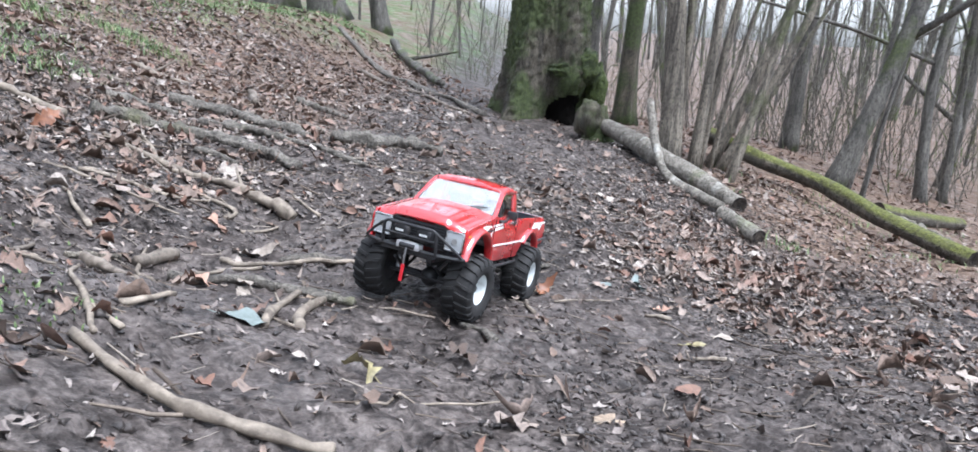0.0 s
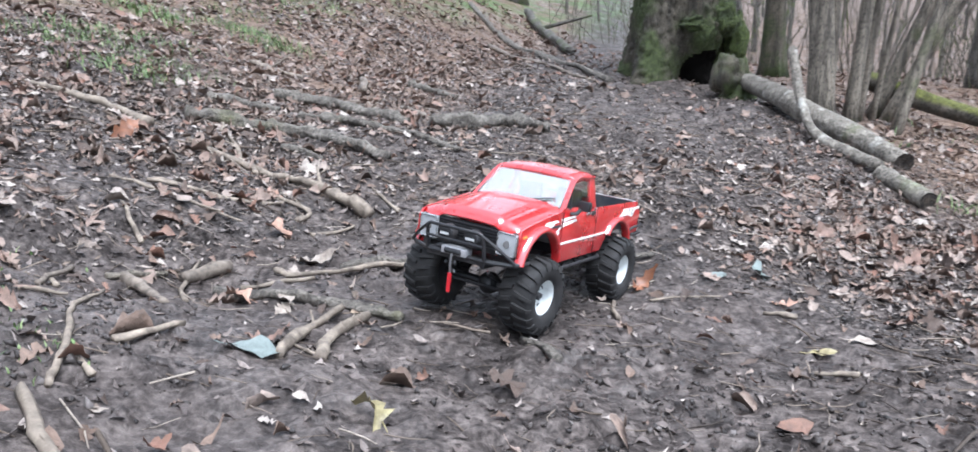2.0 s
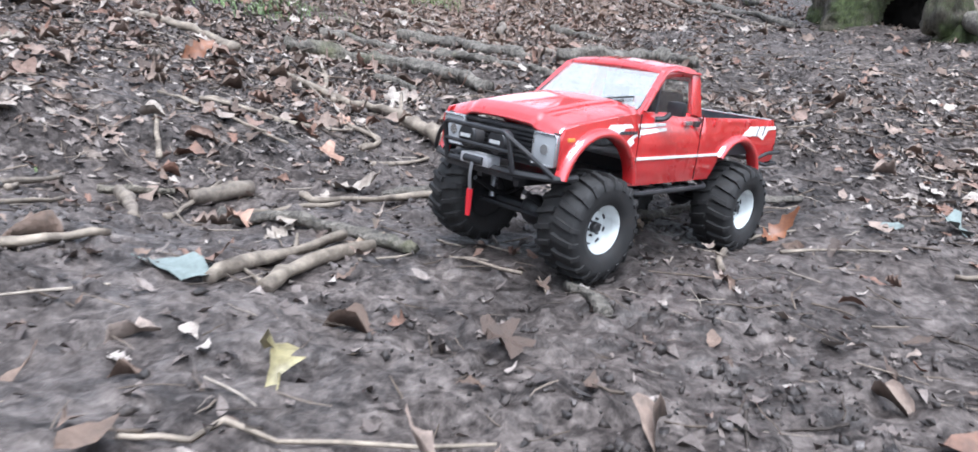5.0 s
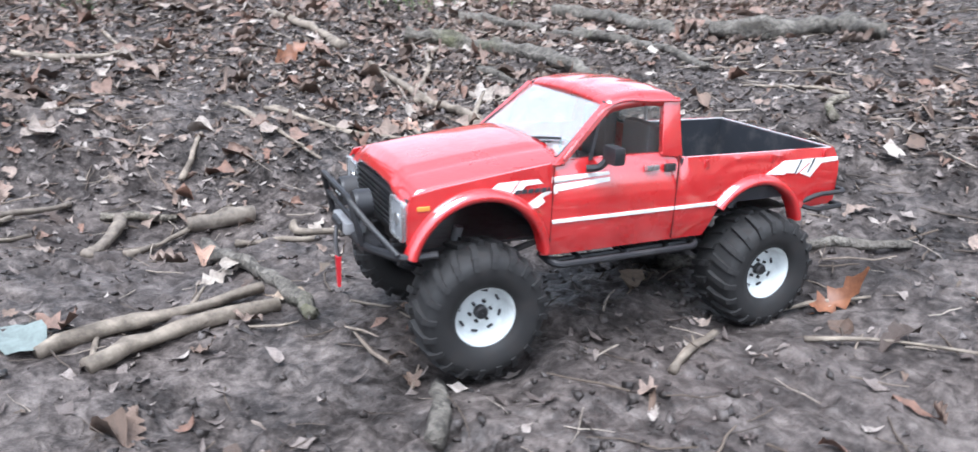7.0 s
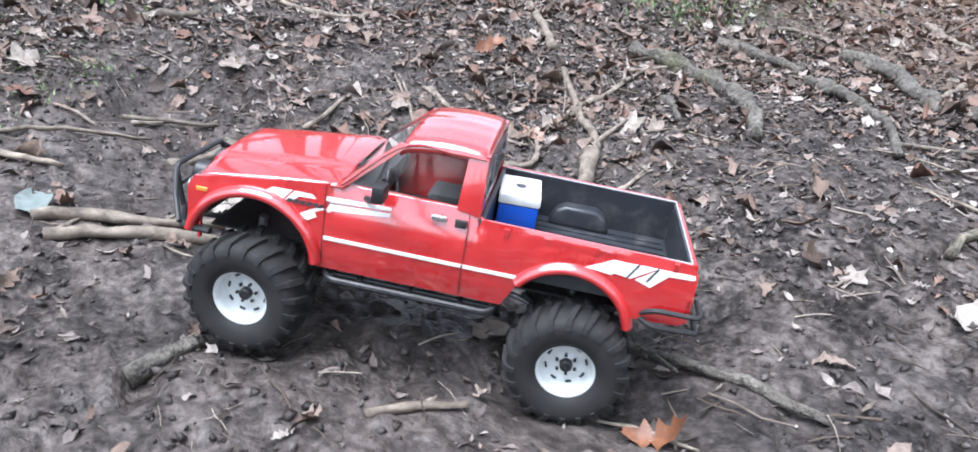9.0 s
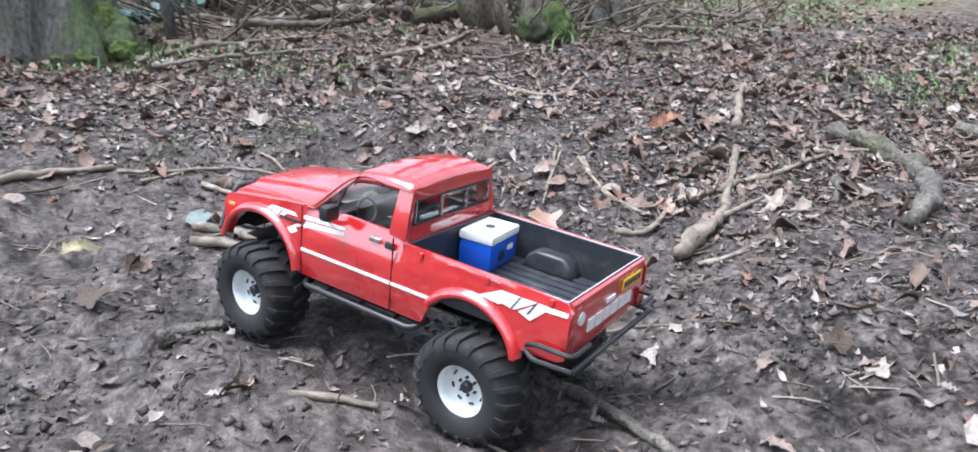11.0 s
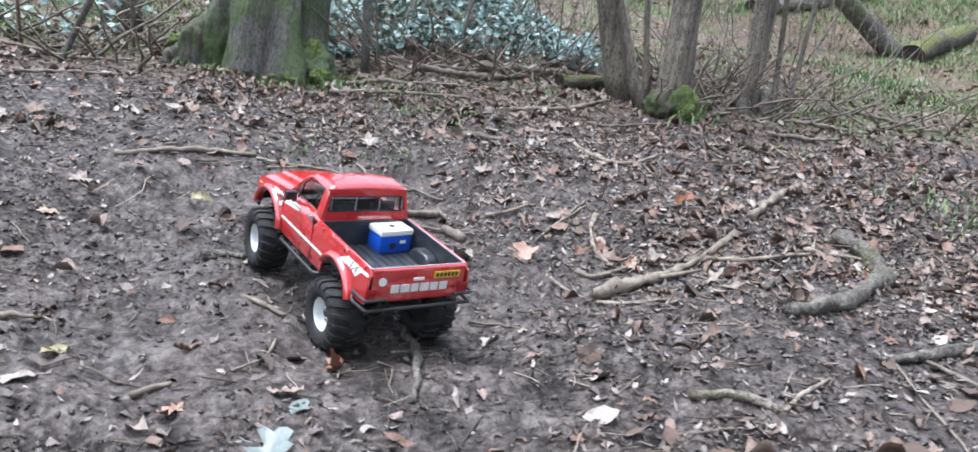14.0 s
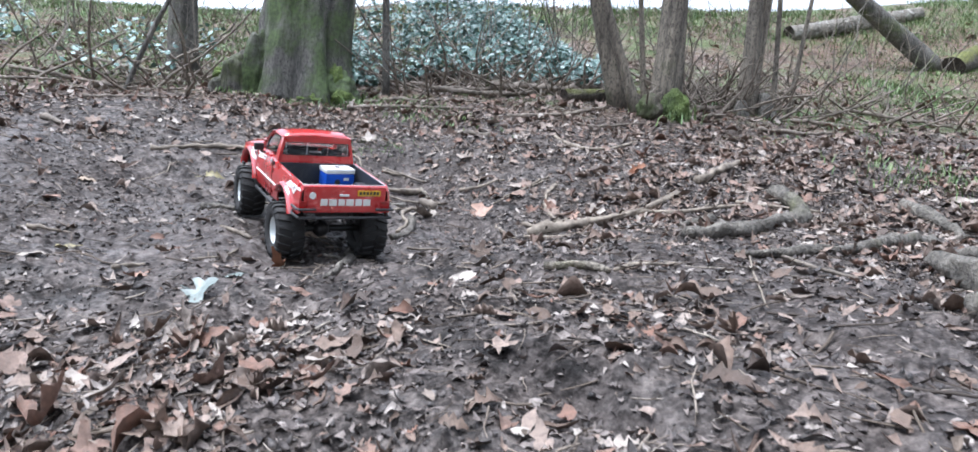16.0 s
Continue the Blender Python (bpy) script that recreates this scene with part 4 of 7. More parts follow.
stick([(-1.12, 0.395), (-0.993, 0.377), (-0.871, 0.353)], 0.0028, 0.0019, "thin twig crossing the litter", sink=-0.4)
stick([(-0.381, 0.321), (-0.335, 0.346), (-0.275, 0.337)], 0.0022, 0.0013, "thin dark twig on wet mud", mat=STICK)
stick([(-0.58, -0.056), (-0.553, -0.038), (-0.537, -0.02)], 0.0016, 0.001, "fine twig on trampled mud")
stick([(-0.986, -0.085), (-1.015, -0.01), (-1.017, 0.047)], 0.0049, 0.0035, "crooked brown stick on mud", mat=STICK)
stick([(-0.963, -0.16), (-0.929, -0.119)], 0.0034, 0.0022, "short pale twig on mud")
stick([(-0.952, 0.46), (-0.89, 0.493), (-0.848, 0.548)], 0.0037, 0.0022, "pale twig in leaf litter")
stick([(-0.795, -0.324), (-0.868, -0.249)], 0.0034, 0.002, "thin pale stick in leaves")
stick([(-0.616, -0.169), (-0.659, -0.135)], 0.0029, 0.0018, "short pale stick on mud")
stick([(-0.98, 0.187), (-1.052, 0.29)], 0.005, 0.003, "pale stick across leaves", sink=0)
stick([(-1.101, 0.404), (-0.999, 0.381), (-0.91, 0.36)], 0.0029, 0.0018, "long thin twig over the leaves", sink=-0.5)
stick([(-0.969, -0.074), (-1.003, -0.03)], 0.0043, 0.0026, "thick short twig among leaves")
stick([(-1.064, 0.444), (-0.974, 0.451)], 0.0051, 0.0031, "dead twig under brown leaves")
stick([(-1.106, -0.186), (-1.113, -0.108)], 0.0029, 0.0018, "thin twig across a muddy rut")
single_leaf(-0.144, 0.310, "oak", 0.062, 0.75, RUST, "rust-brown oak leaf curled up from the mud", 1.5, 0.45, 0.35, seed=9)
single_leaf(-0.904, 0.618, "maple", 0.055, 2.6, PALE, "pale rosy maple leaf on the slope", 0.6, 0.4, seed=13)
single_leaf(-0.84, 0.747, "maple", 0.055, 0.9, PALE, "cream maple leaf standing in litter", 0.8, 0.6, 0.3, seed=14)
single_leaf(-0.599, 0.024, "beech", 0.040, 0.3, TAN, "tan leaf beside a bent root", 0.5, seed=15)
single_leaf(-0.714, 0.027, "oak", 0.050, 1.4, PALE, "pale leaf on stick heap", 0.7, 0.3, seed=16)
single_leaf(-1.073, -0.214, "maple", 0.055, 2.4, PALE, "pale maple leaf with curled lobes", 0.8, 0.2, seed=19)
single_leaf(-1.189, 0.63, "oak", 0.075, 1.1, RUST, "rusty oak leaf standing on end", 1.1, 0.6, 0.6, seed=22)
single_leaf(-0.713, 0.05, "beech", 0.045, 2.0, PALE, "pale leaf lying by the wheel", 0.5, seed=24)
single_leaf(-0.881, 0.57, "oak", 0.060, 0.2, ROSE, "rosy leaf by a hooked twig", 0.7, 0.3, seed=25)

# sticks and leaves on the slope below the coppice
PLAN = SLOPE
stick([(-0.807, 0.134), (-0.789, 0.190), (-0.744, 0.221)], 0.0068, 0.0052, "stubby stick with a mossy end", mat=MOSSY_STICK)
stick([(-0.740, 0.228), (-0.850, 0.386)], 0.0034, 0.0022, "straight pale twig among leaves", sink=0.0)
stick([(-0.925, 0.541), (-0.743, 0.462), (-0.603, 0.407)], 0.0022, 0.0013, "long thin bent twig over the leaves", sink=-0.6)
stick([(-0.902, 0.583), (-0.813, 0.600), (-0.731, 0.631)], 0.0042, 0.0026, "grey stick half under brown leaves", mat=STICK)
stick([(-1.874, -0.750), (-1.957, -0.614), (-1.972, -0.447)], 0.0070, 0.0050, "straight barkless stick on bare mud", sink=0.0)
stick([(-1.297, 0.213), (-1.322, 0.299), (-1.345, 0.381), (-1.42, 0.49), (-1.526, 0.651)], 0.0135, 0.0062, "crooked dead branch thinning to a long tip", rough=0.35, sink=0.1, fork=(0.45, -0.8, 0.09))
stick([(-1.588, -0.015), (-1.575, -0.047), (-1.487, -0.062), (-1.413, -0.052), (-1.32, -0.077)], 0.0048, 0.0042, "bleached hooked twig on bare mud", sink=0.0)
stick([(-1.241, 0.191), (-1.22, 0.307)], 0.0034, 0.002, "thin straight twig on leaves")
stick([(-2.074, -1.113), (-2.0, -1.003)], 0.0084, 0.005, "grey stick on mud", mat=STICK)
stick([(-1.079, -0.735), (-1.107, -0.687)], 0.005, 0.003, "stub of pale stick")
stick([(-0.911, -0.538), (-0.945, -0.498)], 0.0048, 0.003, "short stick half under leaves")
stick([(-1.233, 0.201), (-1.227, 0.329)], 0.0042, 0.0025, "straight twig beside a branch")
stick([(-1.45, 0.23), (-1.407, 0.27), (-1.463, 0.378)], 0.0055, 0.0033, "forked twig in leaves", fork=(0.4, 0.7, 0.06))
stick([(-2.12, 0.451), (-1.974, 0.538), (-2.072, 0.721)], 0.0062, 0.0037, "bowed twig below the trees", sink=0)
stick([(-2.181, 0.122), (-2.125, 0.232)], 0.0122, 0.0083, "short rotting log piece on mud", mat=STICK)
stick([(-1.585, 0.726), (-1.786, 1.008)], 0.0116, 0.0069, "pale branch in thick litter")
stick([(-1.419, 0.76), (-1.39, 0.834)], 0.0057, 0.0034, "broken twig in thick litter")
single_leaf(-1.205, -0.245, "beech", 0.050, 1.3, TAN, "smooth tan leaf on wet mud", 0.35, seed=18)
single_leaf(-1.52, 0.132, "maple", 0.060, 1.5, ROSE, "rosy brown leaf propped on twigs", 0.7, 0.4, seed=21)


# ------------------------------------------------------------------ trees, logs and undergrowth
TREES = 0


def bole(pts, radii, segs, rough, seed, flare=0.0, flare_h=0.25, lobes=5, dent=None):
    """A trunk along pts with root flare; dent: (angle, width, z0, z1, depth) of a rotten hollow. Returns verts, faces,
    and the deep faces to paint as shade.
    """
    v, f = tube_arrays(pts, radii, segs, 0, seed)
    n = len(pts)
    rng = np.random.default_rng(seed)
    ph = rng.uniform(0, 6.28, 3)
    dark = set()
    for i in range(n):
        c = np.asarray(pts[i], float)
        h = pts[i][2] - pts[0][2]
        for j in range(segs):
            k = i * segs + j
            d = v[k] - c
            a = math.atan2(d[1], d[0])
            g = 1 + rough * (0.5 * math.sin(3 * a + ph[0] + h * 2) + 0.4 * math.sin(7 * a + ph[1] - h * 3) + 0.3 * math.sin(13 * a + ph[2]) + 0.35 * rng.normal())
            if flare:
                g += flare * math.exp(-h / flare_h) * (0.7 + 0.55 * math.cos(lobes * a + ph[1]))
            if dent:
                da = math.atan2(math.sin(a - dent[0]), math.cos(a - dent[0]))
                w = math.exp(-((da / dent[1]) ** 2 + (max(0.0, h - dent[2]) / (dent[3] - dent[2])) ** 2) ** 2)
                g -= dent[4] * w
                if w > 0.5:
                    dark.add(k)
            v[k] = c + d * g
    return v, f, [i for i, q in enumerate(f) if all(k in dark for k in q)]


def tree(x, y, r, height, label, lean=(0, 0), mat=None, name="tree", category="tree", group="trees of the wood", flare=0.5, limbs=5, limb_from=0.4, segs=14,
         bend=0.05, rough=0.06, dent=None, sink=0.06, fine=0.16, twigs=True):
    """A bare winter tree: tapered trunk, limbs and twigs."""
    global TREES
    TREES += 1
    rng = np.random.default_rng(900 + TREES)
    x, y = here(x, y)
    c, s = math.cos(radians(PLAN[0])), math.sin(radians(PLAN[0]))
    lean = (c * lean[0] - s * lean[1] + PLAN[6], s * lean[0] + c * lean[1] + PLAN[7])
    if dent:
        dent = (dent[0] + radians(PLAN[0]),) + dent[1:]
    z0 = gz(x, y) - sink
    low = np.arange(0, min(1.2, height), fine)
    hs = np.concatenate([low, np.linspace(low[-1] + 0.3, height, 6)]) if height > 1.6 else np.linspace(0, height, 9)
    wob = rng.normal(size=(2, 2)) * bend
    px = x + lean[0] * hs + wob[0, 0] * np.sin(hs * 2.1) + wob[1, 0] * np.sin(hs * 0.9)
    py = y + lean[1] * hs + wob[0, 1] * np.sin(hs * 1.9) + wob[1, 1] * np.sin(hs * 0.8)
    pts = np.stack([px, py, z0 + hs], 1)
    rad = r * (1 - 0.72 * (hs / height) ** 0.85)
    base = new(name)
    base.empty_display_size = 0.1
    base.location = (x, y, z0 + sink)
    tagged(base, label, category, group)
    org = np.array([x, y, z0 + sink])
    v, f, dark = bole(pts, rad, segs, rough, TREES, flare, 0.18 + r, 5, dent)
    me = mesh_of("trunk", v - org, f, mat or TRUNK)
    # deepest faces of the hollow take the painted shade colour
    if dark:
        me.materials.append(HOLLOW_SHADE)
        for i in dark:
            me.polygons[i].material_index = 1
    link("trunk", me, base)
    for i in range(limbs):
        s = limb_from + (0.97 - limb_from) * (i + rng.uniform(0, 0.8)) / limbs
        h = s * height
        c = np.array([np.interp(h, hs, pts[:, k]) for k in range(3)])
        a = rng.uniform(0, 6.28)
        ln = (0.28 + 0.3 * rng.uniform()) * height * (1.1 - 0.5 * s)
        up = rng.uniform(0.25, 0.8)
        d = np.array([math.cos(a), math.sin(a), up])
        q = c + np.linspace(0, 1, 7)[:, None] * d * ln + np.concatenate([[[0, 0, 0]], np.cumsum(rng.normal(size=(6, 3)) * 0.035 * ln, 0)])
        rr = np.interp(h, hs, rad) * 0.5
        heap = Heap()
        heap.add(*tube_arrays(q, np.linspace(rr, rr * 0.22, 7), 6, 0.05, i))
        for t in range(4 if twigs else 0):
            j = rng.integers(2, 7)
            b = rng.uniform(0, 6.28)
            w = q[j] + np.linspace(0, 1, 5)[:, None] * np.array([math.cos(b), math.sin(b), rng.uniform(-0.1, 0.9)]) * ln * 0.35
            w[1:] += rng.normal(size=(4, 3)) * 0.03 * ln
            heap.add(*tube_arrays(w, np.linspace(rr * 0.25, rr * 0.06, 5), 4))
        link("limb", mesh_of("limb", np.concatenate(heap.v) - org, heap.f, mat or TRUNK), base)
    return base


def log(pts, r0, r1, label, mat, name="fallen_log", lift=(0, 0), group="fallen logs", segs=14, n=14, rough=0.12):
    """A fallen log through places (x, y), with cut ends; lift: how far its ends stand clear of the ground."""
    global TREES
    TREES += 1
    q = spline([(*here(x, y), 0) for x, y in pts], n)
    q[:, 2] = lie(q[:, 0], q[:, 1]) + np.linspace(r0, r1, n) * 0.75 + np.linspace(lift[0], lift[1], n)
    u = np.linspace(-1, 1, n)
    q[:, 2] = np.polyval(np.polyfit(u, q[:, 2], 2 if len(pts) > 3 else 1), u)
    v, f = tube_arrays(q, np.linspace(r0, r1, n), segs, rough, TREES, caps=False)
    base = new(name)
    base.empty_display_size = 0.05
    o = np.array([q[0, 0], q[0, 1], lie(q[0, 0], q[0, 1])])
    base.location = tuple(o)
    tagged(base, label, "log", group)
    link("bark", mesh_of("bark", v - o, f, mat), base)
    for ring, c in ((v[:segs], q[0] + (q[1] - q[0]) * 0.15), (v[-segs:], q[-1] + (q[-2] - q[-1]) * 0.15)):
        w = np.concatenate([[c], c + (ring - c) * 0.985])
        link("cut_end", mesh_of("cut_end", w - o, [(0, 1 + i, 1 + (i + 1) % segs) for i in range(segs)], CUT, False), base)
    return base


# the big hollow oak at the head of the path
PLAN = HEAD
oak = tree(0.25, 4.40, 0.225, 9.0, "huge mossy oak with a rotten hollow at its foot, its shade painted near-black", mat=OAK, name="oak_tree", flare=0.75, limbs=6, segs=160, bend=0.02, rough=0.10,
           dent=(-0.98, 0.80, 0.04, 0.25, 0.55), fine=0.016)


def standing(pts):
    """Places of the plan, with heights over its land, set down in the wood."""
    return [(*here(x, y), z - float(plan_height(x, y)) + float(lie(*here(x, y)))) for x, y, z in pts]


def lump(name, c, size, mat, parent, seed, label=""):
    bm = bmesh.new()
    c = (*here(c[0], c[1]), c[2])
    bmesh.ops.create_icosphere(bm, subdivisions=4, radius=1)
    for v in bm.verts:
        n = noise.fractal(v.co * 1.8 + Vector((seed, 0, 0)), 0.9, 2.1, 5)
        v.co = v.co * (1 + 0.28 * n)
        v.co = Vector((v.co.x * size[0], v.co.y * size[1], v.co.z * size[2])) + Vector(c) - Vector(parent.location if parent else (0, 0, 0))
    return part(name, bm, mat, parent, label, smooth_shade=True)


z = gz(*here(0.25, 4.4))
lump("burr", (0.33, 4.19, z + 0.31), (0.11, 0.06, 0.045), MOSS, oak, 3, "bulging mossy burr over the hollow")
lump("burr", (0.45, 4.21, z + 0.33), (0.07, 0.06, 0.10), MOSS, oak, 6, "bulging mossy burr over the hollow")
lump("burr", (0.53, 4.29, z + 0.20), (0.055, 0.06, 0.15), MOSS, oak, 8, "bulging mossy burr over the hollow")
stump = tree(0.48, 3.80, 0.085, 0.24, "broken mossy stump with a ragged dark top", mat=OAK, name="tree_stump", category="stump", group="", limbs=0, flare=0.5, segs=22, rough=0.16)
lump("mossy_top", (0.43, 3.79, gz(*here(0.48, 3.8)) + 0.1), (0.07, 0.08, 0.10), OAK, stump, 12)

log([(0.53, 3.78), (0.62, 3.35), (0.69, 3.0), (0.78, 2.72), (0.847, 2.534)], 0.046, 0.040, "grey birch log with flaking bark beside the path", LOG, lift=(0.03, 0.0))
log([(0.736, 2.379), (0.807, 2.185)], 0.028, 0.026, "short rotting birch log end with dark broken tip", LOG)
TREES += 1
q = spline(standing([(0.585, 3.08, 0.43), (0.60, 2.92, 0.24), (0.63, 2.76, 0.12), (0.74, 2.42, 0.055)]), 14)
v, f = tube_arrays(q, np.linspace(0.017, 0.019, 14), 9, 0.2, 4)
tagged(new("leaning_branch", mesh_of("leaning_branch", v, f, LOG)), "pale bare branch leaning on the birch log", "branch", "fallen logs")

H = "hazel stems of the coppice"
for x, y, r, lean, text in ((0.757, 3.30, 0.052, (-0.14, 0.03), "thick split hazel trunk beside the path"), (0.80, 3.36, 0.022, (-0.02, 0.0), "pale split hazel stem close to a trunk"),
                            (0.875, 3.33, 0.027, (0.01, 0.0), "upright hazel stem with striped bark"), (0.93, 3.42, 0.020, (0.14, 0.02), "slim hazel stem in the coppice"),
                            (1.013, 3.57, 0.027, (0.31, 0.02), "leaning brown hazel stem"), (1.04, 3.50, 0.022, (0.36, 0.05), "slim leaning hazel stem"),
                            (1.024, 3.24, 0.021, (0.20, 0.02), "knotted hazel stem with loose bark"), (1.00, 3.46, 0.012, (0.22, 0.05), "thin pale hazel rod"),
                            (1.08, 3.62, 0.012, (0.42, 0.0), "thin leaning hazel rod"), (0.83, 3.5, 0.012, (-0.05, 0.05), "thin hazel rod behind a trunk")):
    tree(x, y, r, 5.0, text, lean, HAZEL, "hazel_stem", "tree", H, 0.35, 3, 0.45, 10, 0.03, 0.07)
log([(1.03, 3.68), (1.25, 3.52), (1.504, 3.345), (1.62, 2.95), (1.76, 2.50)], 0.041, 0.038, "long fallen trunk thick with yellow-green moss", MOSSLOG, lift=(0.10, 0.02), n=20)
log([(1.89, 3.48), (2.18, 3.62), (2.56, 3.84)], 0.042, 0.036, "short mossy fallen trunk in the wood", MOSSLOG)
stick([(1.93, 3.46), (2.0, 3.25), (2.05, 3.05)], 0.016, 0.009, "bare pale branch propped on a mossy trunk", mat=LOG, sink=-1.5)
tree(1.814, 3.90, 0.050, 6.0, "leaning tree with a mossy foot", (0.26, 0.05), TRUNK, flare=0.6, limbs=6, limb_from=0.12)
tree(1.95, 3.98, 0.018, 4.5, "pale sapling beside a leaning tree", (0.06, 0.0), FAR_BARK, "sapling", limbs=3)
tree(2.02, 3.92, 0.013, 4.5, "thin sapling beside a leaning tree", (0.12, 0.0), FAR_BARK, "sapling", limbs=3)
tree(2.25, 5.60, 0.058, 8.0, "straight grey trunk in the wood", mat=TRUNK)
tree(0.83, 4.95, 0.060, 7.5, "mossy trunk with a dark forked foot", (0.0, 0.0), OAK, flare=0.8)
tree(0.62, 5.20, 0.042, 7.0, "slender mossy trunk behind the oak", (0.02, 0), TRUNK)
tree(0.70, 5.6, 0.03, 7.0, "slender trunk behind the oak", (-0.02, 0), TRUNK)
tree(2.75, 4.55, 0.035, 5.0, "dark multi-branched tree at the thicket", (0.08, 0.1), TRUNK, limbs=8, limb_from=0.1)
tree(3.1, 4.9, 0.03, 5.0, "grey tree tangled with thin branches", (-0.05, 0.0), TRUNK, limbs=9, limb_from=0.08)
tree(3.5, 5.6, 0.045, 6.0, "grey tree tangled with thin branches", (0.05, 0.0), TRUNK, limbs=9, limb_from=0.08)
tree(-2.3, 10.6, 0.22, 8.0, "dark ivy-clad trunk at the top of the bank", (-0.12, 0), TRUNK, limbs=7, limb_from=0.08)
tree(-1.6, 10.9, 0.12, 7.0, "dark forked trunk at the top of the bank", (-0.2, 0), TRUNK, limbs=6, limb_from=0.06)
tree(-3.1, 11.0, 0.26, 8.0, "dark broad trunk at the top of the bank", (0.05, 0), TRUNK, limbs=6, limb_from=0.1)
stick([(-1.25, 9.2), (-0.8, 7.33), (-0.45, 5.5)], 0.045, 0.026, "dark crooked fallen limb below the bank trees", "fallen_limb", TRUNK, "fallen logs", 0.3, -0.6, fork=(0.35, 0.9, 0.6))

# the trees at the top of the muddy slope
PLAN = SLOPE
left = tree(-2.86, -0.46, 0.135, 7.0, "old dark double-trunked tree with a mossy foot", (0.0, 0.0), DARK_BARK, "tree", flare=0.55, segs=48, limbs=5, rough=0.13, fine=0.06, bend=0.01)
z = gz(*here(-2.86, -0.46))
q = spline([(*here(a, b - 0.068 * h), z + h) for a, b, h in ((-2.90, -0.36, -0.02), (-2.90, -0.33, 0.3), (-2.92, -0.27, 0.8), (-2.9, -0.2, 2.2), (-2.85, -0.1, 5))], 16)
v, f, d = bole(q, np.linspace(0.085, 0.04, 16), 18, 0.08, 77, 0.5)
link("second_trunk", mesh_of("second_trunk", v - np.array(left.location), f, DARK_BARK), left)
for c, s, k, coat in (((-2.80, -0.62, z + 0.07), (0.08, 0.05, 0.16), 21, DARK_BARK), ((-2.79, -0.68, z + 0.03), (0.09, 0.05, 0.12), 24, TRUNK), ((-2.78, -0.73, z - 0.02), (0.08, 0.045, 0.07), 25, TRUNK),
                      ((-2.80, -0.30, z + 0.02), (0.08, 0.08, 0.10), 28, DARK_BARK)):
    lump("root_spur", c, s, coat, left, k, "dark mossy root spur")
for c, s, k in (((-2.80, -0.755, z + 0.05), (0.04, 0.025, 0.03), 31), ((-2.77, -0.315, z + 0.07), (0.025, 0.03, 0.07), 32), ((-2.74, -0.28, z + 0.01), (0.05, 0.05, 0.03), 33), ((-2.72, -0.40, z - 0.01), (0.04, 0.07, 0.03), 34)):
    lump("moss_cushion", c, s, BRIGHT_MOSS, left, k, "bright green moss cushion")
tree(-3.35, -1.02, 0.062, 6.5, "dark trunk behind the double tree", (0.0, -0.03), TRUNK, flare=0.4)
tree(-2.95, -0.10, 0.0165, 4.5, "thin straight sapling with pale patches", (-0.02, -0.06), FAR_BARK, "sapling", limbs=5, limb_from=0.1, flare=0.2)
TREES += 1
q = spline([(-2.62, -1.06, float(plan_height(-2.62, -1.06)) - 0.02), (-2.63, -1.0, 1.0), (-2.64, -0.93, 1.18), (-2.65, -0.84, 1.35), (-2.68, -0.7, 1.9), (-2.7, -0.6, 3.0)], 18)
q = np.array(standing(q))
v, f = tube_arrays(q, np.linspace(0.011, 0.004, 18), 7, 0.12, 5)
tagged(new("sapling", mesh_of("sapling", v, f, TRUNK)), "dark bowed sapling on the bank", "tree", "trees of the wood")
C = "coppiced stems on the slope"
for x, y, r, lean, text in ((-2.80, 0.91, 0.047, (0.0, -0.22), "leaning coppice stem with pale bark"), (-2.66, 0.95, 0.022, (-0.03, -0.30), "slim leaning coppice stem"),
                            (-2.64, 1.02, 0.055, (0.0, 0.0), "stout upright coppice stem with green foot"), (-2.66, 1.08, 0.016, (0.0, 0.03), "pale split coppice rod"),
                            (-2.78, 1.0, 0.012, (0.0, -0.1), "thin pale coppice rod"), (-2.80, 1.46, 0.038, (0.0, 0.02), "grey coppice stem beside a stump"),
                            (-2.84, 1.50, 0.020, (-0.02, 0.10), "slim grey coppice stem"), (-2.80, 1.60, 0.012, (0.0, 0.02), "pale thin pale coppice rod"),
                            (-2.83, 1.68, 0.010, (0.0, 0.16), "thin leaning coppice rod")):
    tree(x, y, r, 5.0, text, lean, HAZEL, "coppice_stem", "tree", C, 0.45, 3, 0.5, 12, 0.02, 0.08)
tree(-2.78, 1.56, 0.062, 0.17, "black rotten coppice stump", mat=TRUNK, name="tree_stump", category="stump", group="", limbs=0, flare=0.5, segs=18, rough=0.2)
foot = tree(-2.62, 1.00, 0.085, 0.13, "low coppice stump thick with green moss", mat=MOSSLOG, name="tree_stump", category="stump", group="", limbs=0, flare=0.35, segs=22, rough=0.18)
z = gz(*here(-2.6, 1.0))
lump("moss_cushion", (-2.56, 1.03, z + 0.03), (0.045, 0.055, 0.085), BRIGHT_MOSS, foot, 41, "bright green moss cushion")
lump("moss_cushion", (-2.56, 0.93, z + 0.02), (0.045, 0.05, 0.06), OAK, foot, 42, "dark moss cushion")
tree(-2.74, 1.42, 0.045, 0.13, "black rotten stub beside a coppice stump", mat=TRUNK, name="tree_stump", category="stump", group="", limbs=0, flare=0.6, segs=16, rough=0.25)
